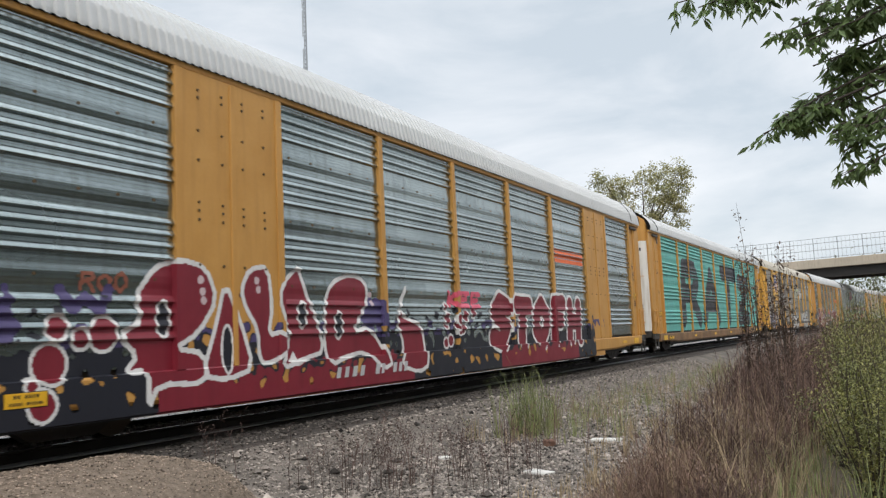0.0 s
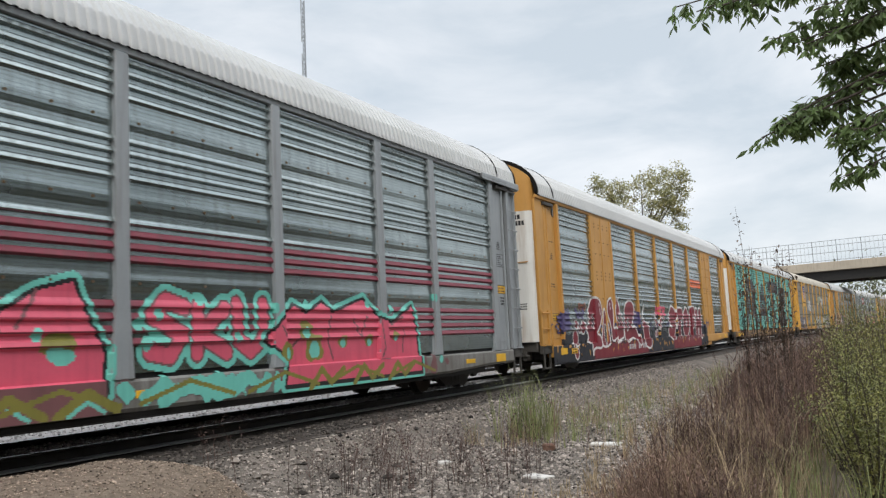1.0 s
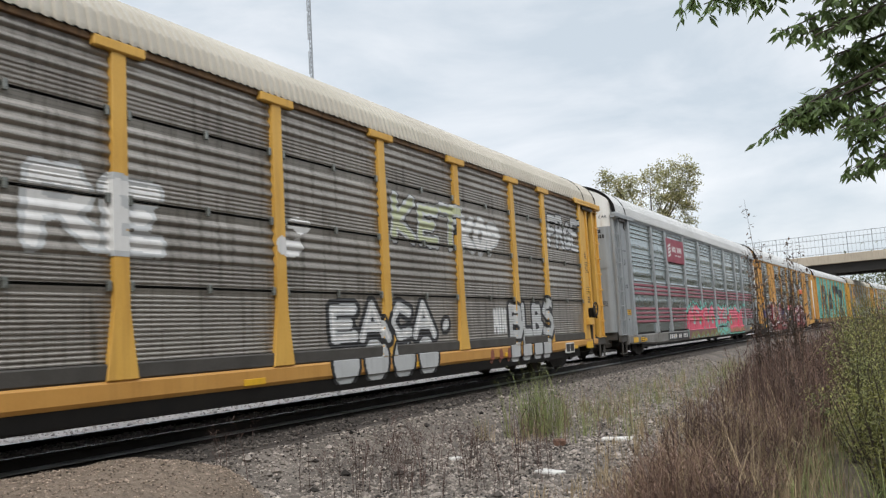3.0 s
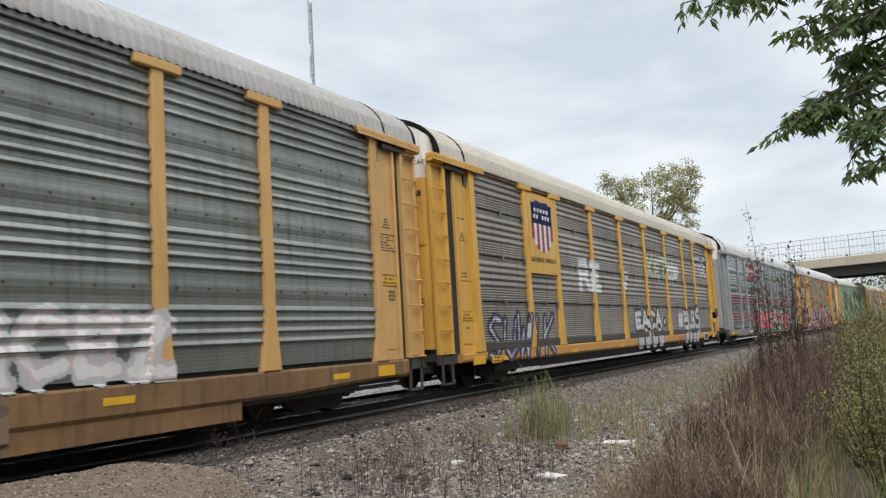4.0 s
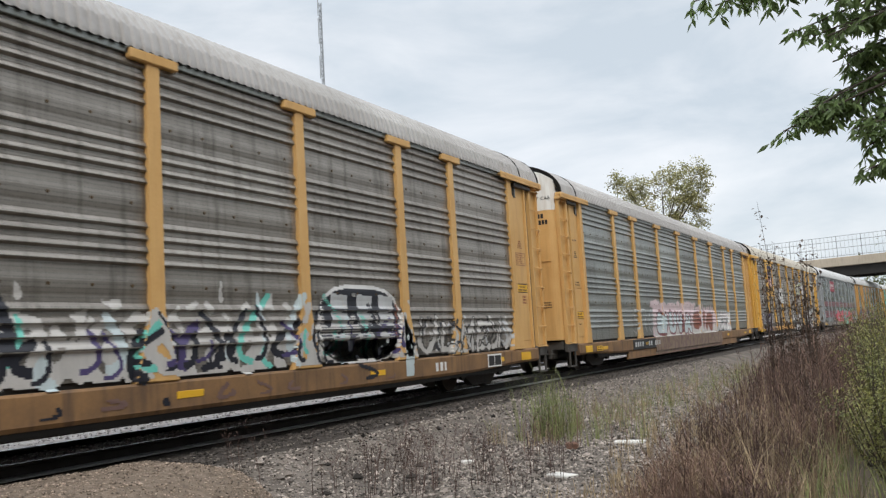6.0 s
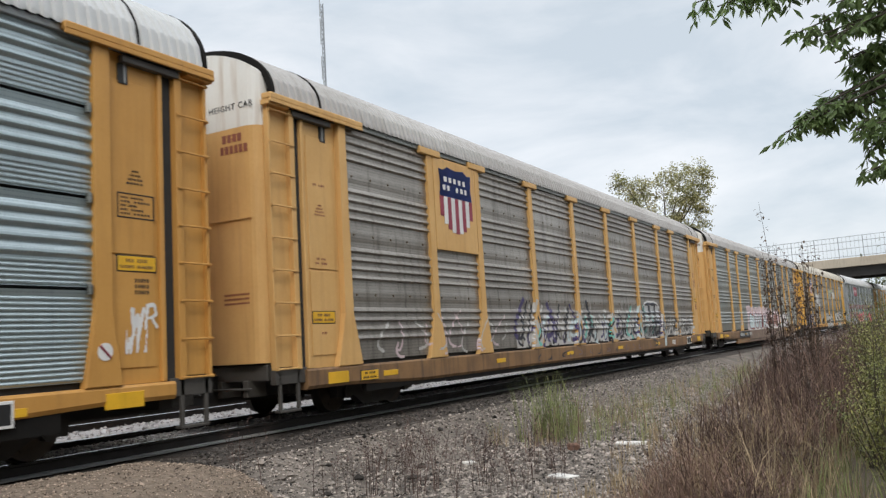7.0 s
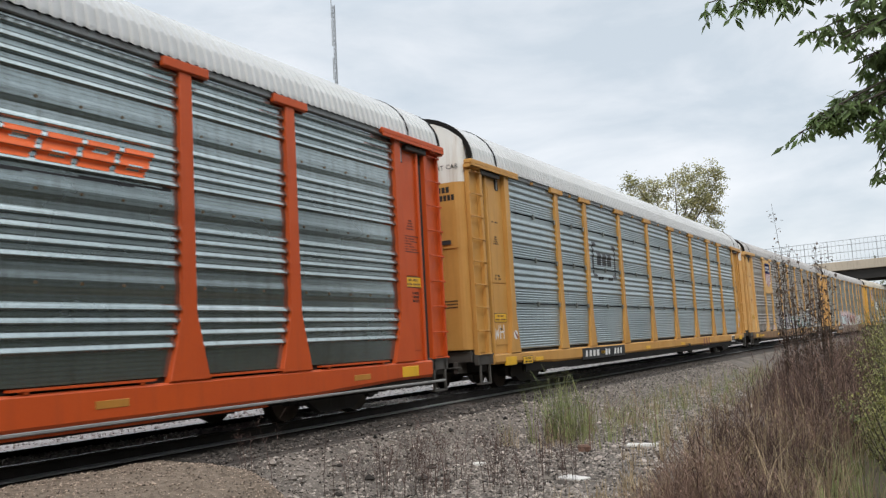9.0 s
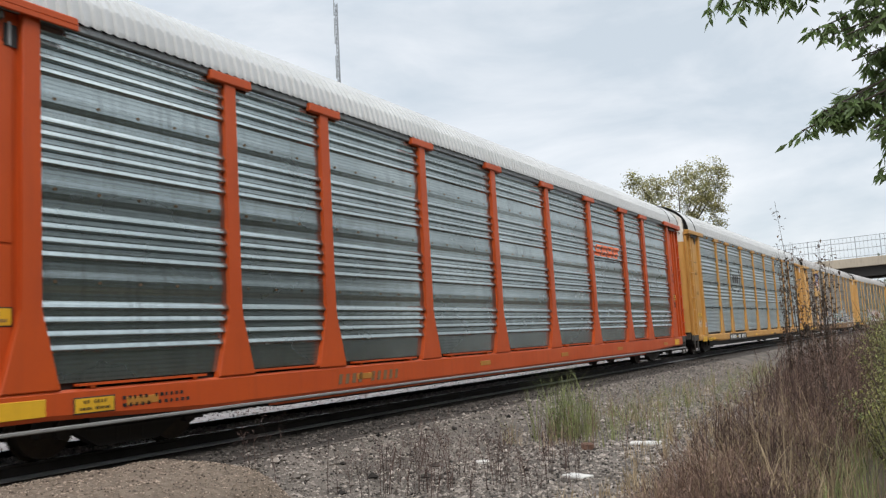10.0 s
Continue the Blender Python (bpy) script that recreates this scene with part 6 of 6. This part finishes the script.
def shrub(rng, x, y, height, spread, leaf_m, leaf, leaves, stems, label, narrow=False):
    """A bush: several thin leaning stems and many small leaves along them."""
    ob = new("shrub")
    ob.location = at_ground(x, y)
    wood, lv = Ribbons(), Ribbons()
    for _ in range(stems):
        a = rng.random() * 6.283
        d = Vector((math.cos(a), math.sin(a), 0)) * spread * rng.random() ** 0.7
        h = height * (0.6 + 0.45 * rng.random())
        pts = [Vector((0, 0, 0)) + d * (0.15 + 0.85 * t) * (1 if not narrow else t) + Vector((0, 0, h * t)) for t in (0, 0.35, 0.7, 1)]
        wood.strip(pts, [0.022, 0.016, 0.011, 0.005], Vector((math.cos(a + 1.5), math.sin(a + 1.5), 0)))
        wood.strip(pts, [0.022, 0.016, 0.011, 0.005], Vector((math.cos(a), math.sin(a), 0)))
        for _ in range(leaves // stems):
            t = 0.15 + 0.85 * rng.random() ** 0.8
            i = min(int(t * 3), 2)
            p = pts[i].lerp(pts[i + 1], min(1, t * 3 - i)) + any_way(rng) * (0.05 + 0.16 * spread * rng.random())
            lv.leaf(p, any_way(rng, 0.7), leaf * (0.6 + 0.8 * rng.random()), leaf * 0.5)
    part("woody_stem", wood.make("woody_stem", BARK), None, ob)
    part("foliage", lv.make("foliage", leaf_m), None, ob)
    return tagged(ob, label, "shrub", "shrubs beside the track")


def broad_tree(rng, x, y, z):
    """Tall open tree: trunk, limbs to rounded lobes, and small leaves in uneven clumps with sky between them."""
    ob = new("tree")
    ob.location = (x, y, z)
    bm, lv = bmesh.new(), Ribbons()
    tube(bm, (0, 0, 0), (0.2, 0, 6.5), 0.34, 0.24, 10)
    tube(bm, (0.2, 0, 6.4), (0.5, 0, 12.5), 0.24, 0.10, 8)
    for k in range(27):
        ring = k / 26
        a = 2.4 * k
        r = 4.9 * math.sqrt(0.12 + 0.88 * ((k * 7) % 27) / 26)
        h = 8.4 + 8.6 * ring - 0.45 * (r - 2.5)
        c = Vector((r * math.cos(a) + 0.3, r * math.sin(a) * 0.8, h))
        root = Vector((0.3, 0, 6.0 + 5.0 * ring))
        tube(bm, root, root.lerp(c, 0.6) + Vector((0, 0, -0.3)), 0.10, 0.06, 5)
        tube(bm, root.lerp(c, 0.58) + Vector((0, 0, -0.3)), c, 0.06, 0.02, 4)
        size = 1.55 - 0.35 * rng.random()
        for _ in range(15):
            q = c + any_way(rng) * size * rng.random() ** 0.4
            tube(bm, c.lerp(q, 0.2), q, 0.018, 0.008, 3)
            for _ in range(52):
                lv.leaf(q + Vector((rng.normal(), rng.normal(), rng.normal() * 0.8)) * 0.27, any_way(rng, 0.8), 0.17 + 0.12 * rng.random(), 0.16)
    part("trunk", bm, BARK, ob)
    part("crown", lv.make("crown", LEAF_FAR), None, ob)
    return tagged(ob, "tall open tree with yellowing leaves behind the train", "tree")


def overhanging_tree(rng):
    """The tree beside the camera: trunk out of view, leafy boughs hanging in."""
    ob = new("tree")
    bm, lv = bmesh.new(), Ribbons()
    base = Vector((12.6, 6.6, ground_height(12.6, 6.6)))
    fork = base + Vector((-0.4, 0, 3.6))
    tube(bm, base, fork, 0.2, 0.15, 12)
    tube(bm, fork, fork + Vector((0.3, 0.4, 2.5)), 0.14, 0.08, 10)
    boughs = ((6.64, 6.4, 3.56), (6.82, 6.3, 3.45), (7.02, 6.2, 3.42), (7.22, 6.2, 3.36), (7.39, 6.2, 3.42), (7.34, 6.3, 3.12), (7.46, 6.3, 3.06), (7.56, 6.1, 2.98), (7.66, 6.2, 3.05), (7.77, 6.3, 3.1), (7.62, 6.2, 3.24),
              (7.77, 6.1, 3.22), (7.56, 6.4, 2.88), (7.67, 6.3, 2.86), (7.20, 6.3, 2.42), (7.28, 6.3, 2.50), (7.35, 6.4, 2.53), (7.42, 6.4, 2.44), (7.45, 6.5, 2.63), (7.52, 6.4, 2.52), (7.56, 6.5, 2.68), (7.67, 6.5, 2.76), (7.77, 6.4, 2.84), (7.65, 6.3, 2.36), (7.71, 6.2, 2.20),
              (7.76, 6.3, 2.42), (7.89, 6.4, 2.45), (7.96, 6.4, 2.82), (7.96, 6.3, 3.10), (7.84, 6.3, 2.15), (7.72, 6.2, 2.05), (7.66, 6.2, 2.28), (7.86, 6.2, 3.3), (8.1, 6.5, 2.6))
    for tip in boughs:
        tip = Vector(tip)
        droop = 0.3 + 0.2 * rng.random()
        way = [fork.lerp(tip, t) + Vector((0, 0, droop * math.sin(math.pi * t))) for t in (0, 0.25, 0.5, 0.75, 0.9, 1)]
        for i in range(5):
            tube(bm, way[i], way[i + 1], 0.026 - 0.0048 * i, 0.0212 - 0.004 * i, 6)
        for k in range(15):
            t = 1.0 - 0.085 * rng.random() if k < 9 else 0.5 + 0.4 * rng.random()
            p = fork.lerp(tip, t) + Vector((0, 0, droop * math.sin(math.pi * t)))
            w = (any_way(rng, 0.5) + Vector((-0.3, 0, -0.35))).normalized()
            q = p + w * (0.05 + 0.12 * rng.random())
            tube(bm, p, q, 0.004, 0.002, 3)
            for j in range(9):
                c = p.lerp(q, j / 8) + any_way(rng) * 0.022
                out = (any_way(rng, 0.4) + Vector((0, 0, -0.9)) + w * 0.4).normalized()
                lv.leaf(c, out, 0.075 + 0.05 * rng.random(), 0.033, any_way(rng))
    part("trunk", bm, BARK, ob)
    part("crown", lv.make("crown", LEAF_NEAR), None, ob)
    return tagged(ob, "green leafy tree with boughs hanging low", "tree")


def mast():
    """Guyless radio mast with a ladder of antennas."""
    ob = new("radio_mast")
    ob.location = (-42.4, 67.3, -0.8)
    bm = bmesh.new()
    top = 37.5
    for k in range(3):
        a = k * 2.094
        tube(bm, (0.17 * math.cos(a), 0.17 * math.sin(a), 0), (0.14 * math.cos(a), 0.14 * math.sin(a), top), 0.05, 0.045, 5)
    for i in range(75):
        z = i * 0.5
        for k in range(3):
            a, b = k * 2.094, (k + 1) * 2.094
            tube(bm, (0.16 * math.cos(a), 0.16 * math.sin(a), z), (0.16 * math.cos(b), 0.16 * math.sin(b), z + 0.5), 0.022, seg=3)
    part("lattice", bm, STEEL, ob)
    for z, h in ((29.5, 2.4), (33.2, 2.8), (36.2, 3.0)):
        an = bmesh.new()
        tube(an, (-0.32, 0, z), (-0.32, 0, z + h), 0.05, seg=6)
        tube(an, (0, 0, z + 0.4), (-0.32, 0, z + 0.4), 0.03, seg=4)
        tube(an, (0, 0, z + h - 0.5), (-0.32, 0, z + h - 0.5), 0.03, seg=4)
        part("antenna", an, STEEL, ob)
    return tagged(ob, "slim grey steel lattice radio mast with antennas", "radio mast")


def bridge():
    """Road overpass: concrete deck edge, dark girders, abutments, tall mesh fence."""
    ob = new("road_bridge")
    ob.matrix_basis = pose(3, 118, -0.55, 0, 0, -14)
    x0, x1 = -45, 60
    part("deck", boxes((x0, x1, 0, 11, 8.25, 9.4), bevel=0.04), CONCRETE, ob, "tan concrete deck edge")
    for y in (0.6, 3.4, 6.2, 9.0):
        part("girder", boxes((x0, x1, y, y + 0.5, 7.0, 8.24)), BLACK, ob, "dark steel girder")
    for xa in (-19, 24):
        part("pier", boxes((xa - 0.6, xa + 0.6, 0.5, 10.5, -0.8, 6.99), bevel=0.05), CONCRETE, ob)
    for x in np.arange(x0, x1, 3.0):
        bm = bmesh.new()
        tube(bm, (x, 0.25, 9.4), (x, 0.25, 12.2), 0.05, seg=5)
        part("fence_post", bm, STEEL, ob)
    for z in (9.6, 10.6, 11.5, 12.15):
        bm = bmesh.new()
        tube(bm, (x0, 0.25, z), (x1, 0.25, z), 0.035, seg=4)
        part("fence_rail", bm, STEEL, ob)
    bm = bmesh.new()
    for x in np.arange(x0, x1, 0.5):
        for s in (-1, 1):
            box(bm, x - 0.012, x + 0.012, 0.24, 0.26, 9.5, 12.1)
    tagged(part("fence_mesh", bm, STEEL, ob), kind="stuff")
    return tagged(ob, "tan concrete road bridge with a tall wire fence", "bridge")


def far_trees(rng):
    """Woods beyond the track and behind the bridge."""
    lv, wood = Ribbons(), bmesh.new()
    for k in range(34, 70):
        if k < 52:
            x, y, h = 9 + 40 * rng.random(), 60 + 110 * rng.random(), 4 + 4 * rng.random()
        else:
            x, y, h = 0 + 70 * rng.random(), 190 + 60 * rng.random(), 11 + 5 * rng.random()
        tube(wood, (x, y, -0.8), (x, y, h * 0.7), 0.2, 0.06, 5)
        for _ in range(260):
            p = Vector((x, y, h * 0.58)) + Vector((rng.normal() * h * 0.2, rng.normal() * h * 0.2, rng.normal() * h * 0.2))
            lv.leaf(p, any_way(rng), 0.9, 0.6)
    tagged(new("distant_woods", lv.make("distant_woods", FAR_GREEN)), "distant green trees behind the bridge", "woods", kind="stuff")
    tagged(new("distant_trunks", mesh_from(wood, "distant_trunks", BARK)), "trunks of the distant trees", "woods", kind="stuff")


def wood_behind(rng):
    """Dense edge of a wood on the camera's side, out of view behind it, added to darken what the car panels reflect."""
    lv = Ribbons()
    for _ in range(15000):
        y = -45 + 90 * rng.random()
        x = 17 + 3.5 * rng.random() + 5 * smooth(10, 25, y)
        z = -0.5 + 10.0 * rng.random()
        lv.leaf(Vector((x, y, z)), any_way(rng), 1.0, 0.75)
    tagged(new("wood_edge", lv.make("wood_edge", FAR_GREEN)), "unseen dense green edge of a wood, darkening what the panels reflect", "woods", kind="stuff")


RNG = np.random.default_rng(7)
ground()
track_bed()
rail(-1)
rail(1)
ties()
mound()
stones(RNG, 46000, 0.6, 5.4, 5.8, 34, 0.021, "ballast_stones", "pale and dark crushed stones strewn over the ground")
stones(RNG, 9000, -2.10, -0.88, 3, 30, 0.02, "bed_stones", "grey crushed stones between the rails", 1.3, lambda x, y: -0.045, FAR_LOOSE)
rail(1, -4.35, 0.0)
rail(-1, -4.35, 0.0)
stones(RNG, 10000, -6.5, -3.0, 4, 60, 0.026, "far_bank_stones", "pale crushed stones beyond the rails", 1.3, None, FAR_LOOSE)
stones(RNG, 5000, -0.55, 0.6, 4, 34, 0.024, "shoulder_stones", "dark oily stones beside the rail", 1.4, lambda x, y: -0.18, OILY_STONE)
stones(RNG, 900, 0.2, 5.0, 6, 20, 0.05, "larger_stones", "larger pale broken stones on the gravel")
overgrowth(np.random.default_rng(31))
for _x, _y, _h, _n in ((1.2, 7.05, 0.75, 4), (1.35, 7.2, 0.9, 2), (2.6, 8.3, 0.85, 7), (2.8, 8.6, 0.95, 6), (2.35, 8.1, 0.6, 4), (3.3, 8.9, 0.6, 5), (1.9, 7.9, 0.5, 3),
                       (2.0, 9.4, 0.5, 4), (3.0, 7.9, 0.5, 5), (3.6, 9.6, 0.8, 6), (1.7, 9.0, 0.45, 3), (2.5, 9.6, 0.6, 4)):
    lone_weed(RNG, _x, _y, _h, _n)
for _ in range(34):
    lone_weed(RNG, 1.7 + 2.9 * RNG.random(), 7.3 + 3.2 * RNG.random(), 0.4 + 0.4 * RNG.random(), 3, 9)
for _x, _y, _h, _s in ((7.25, 8.6, 1.0, 0.45), (7.35, 9.8, 1.35, 0.5), (6.95, 10.8, 1.35, 0.5), (7.45, 11.6, 1.7, 0.6), (7.0, 12.8, 1.55, 0.55), (7.5, 14.0, 1.9, 0.7), (6.85, 15.5, 1.7, 0.6),
                       (7.3, 17.5, 2.0, 0.8), (6.9, 20.0, 2.1, 0.8), (7.5, 22.0, 2.5, 0.9), (6.7, 25.0, 2.2, 0.9), (7.4, 28.0, 2.8, 1.1), (8.6, 24.0, 2.6, 1.0), (8.2, 12.5, 1.8, 0.7), (8.4, 17.0, 2.1, 0.9),
                       (6.9, 34.0, 2.9, 1.3), (8.5, 36.0, 3.0, 1.4)):
    shrub(RNG, _x + 0.45 - 0.006 * _y, _y, _h, _s * 1.15, LEAF_SHRUB, 0.042, 2600, 22, "green and yellowing leafy bush beside the track")
for _x, _y, _h, _s in ((5.6, 17.5, 3.9, 0.5), (5.95, 18.6, 3.6, 0.5), (5.25, 18.5, 3.2, 0.4), (6.2, 17.0, 2.8, 0.5), (5.75, 18.1, 3.0, 0.6)):
    shrub(RNG, _x, _y, _h, _s * 0.9, LEAF_RED, 0.095, 260, 7, "tall spindly bronze-leaved sapling above the weeds", True)
for _x, _y, _h, _s in ((5.6, 24.0, 1.9, 0.8), (6.3, 27.0, 2.1, 0.9), (5.8, 33.0, 2.2, 1.0), (6.3, 14.5, 1.5, 0.5), (5.9, 20.5, 1.9, 0.7), (6.2, 40.0, 2.6, 1.2)):
    shrub(RNG, _x + 0.2, _y, _h * 0.72, _s, LEAF_RED, 0.05, 600, 14, "brown half-bare bush among the weeds")
def slab(x, y, lx, ly, h, m, turn, name, label):
    bm = boxes((-lx, lx, -ly, ly, 0, h), bevel=min(h, lx) * 0.25)
    for v in bm.verts:
        v.co += Vector((noise.noise(v.co * 9), noise.noise(v.co * 9 + Vector((3, 0, 0))), 0)) * 0.03
    ob = part(name, bm, m, None)
    ob.matrix_basis = pose(x, y, ground_height(x, y) - 0.01, 0, 0, turn)
    return tagged(ob, label, "stone", "loose pieces on the gravel")


PALE = mat("pale_stone", (0.66, 0.64, 0.60), (0.5, 0.48, 0.45), 0.9, 0, 6, 0.8, 40, 0.3)
BRICK = mat("brown_brick", (0.20, 0.11, 0.075), (0.12, 0.07, 0.05), 0.9, 0, 6, 0.8, 40, 0.3)
slab(3.95, 12.5, 0.22, 0.10, 0.05, PALE, 10, "pale_slab", "broken pale stone slab lying on the gravel")
slab(3.3, 11.8, 0.09, 0.07, 0.11, BRICK, 25, "broken_brick", "broken brown brick lying on the gravel")
slab(4.0, 9.6, 0.18, 0.09, 0.04, PALE, -20, "pale_slab", "small pale stone slab lying on the gravel")
slab(2.3, 10.4, 0.10, 0.06, 0.05, PALE, 40, "pale_slab", "small pale stone slab lying on the gravel")
overhanging_tree(np.random.default_rng(11))
broad_tree(np.random.default_rng(5), -12.3, 79.5, -0.7)
mast()
bridge()
far_trees(np.random.default_rng(21))
wood_behind(np.random.default_rng(22))


# ---------------------------------------------------------------- what moves
def car_pose(s):
    a, b = on_track(s - 9.75), on_track(s + 9.75)
    m = (a + b) / 2
    return pose(m.x, m.y, 0, 0, 0, math.degrees(-math.atan2(b.x - a.x, b.y - a.y)))


# give in the couplers: (seconds, metres ahead) by place in the train
SLACK = {5: ((0.0, -0.1), (0.8, -0.08), (1.5, 0.14), (2.0, 0.36), (2.5, 0.45))}


def motions():
    for i, (car, wheels, s) in enumerate(TRAIN):
        slack = SLACK.get(i, ((0.0, 0.0),))
        walk(car, [(t / 2, car_pose(s + SPEED * t / 2 + float(np.interp(t / 2, [a for a, _ in slack], [b for _, b in slack])))) for t in range(21)])
        if i < 8:
            for ws, w in wheels:
                walk(ws, [(k / FPS, pose(0, w, 0.39, -math.degrees(SPEED * k / FPS / 0.36) % 360.0)) for k in range(301)])


motions()
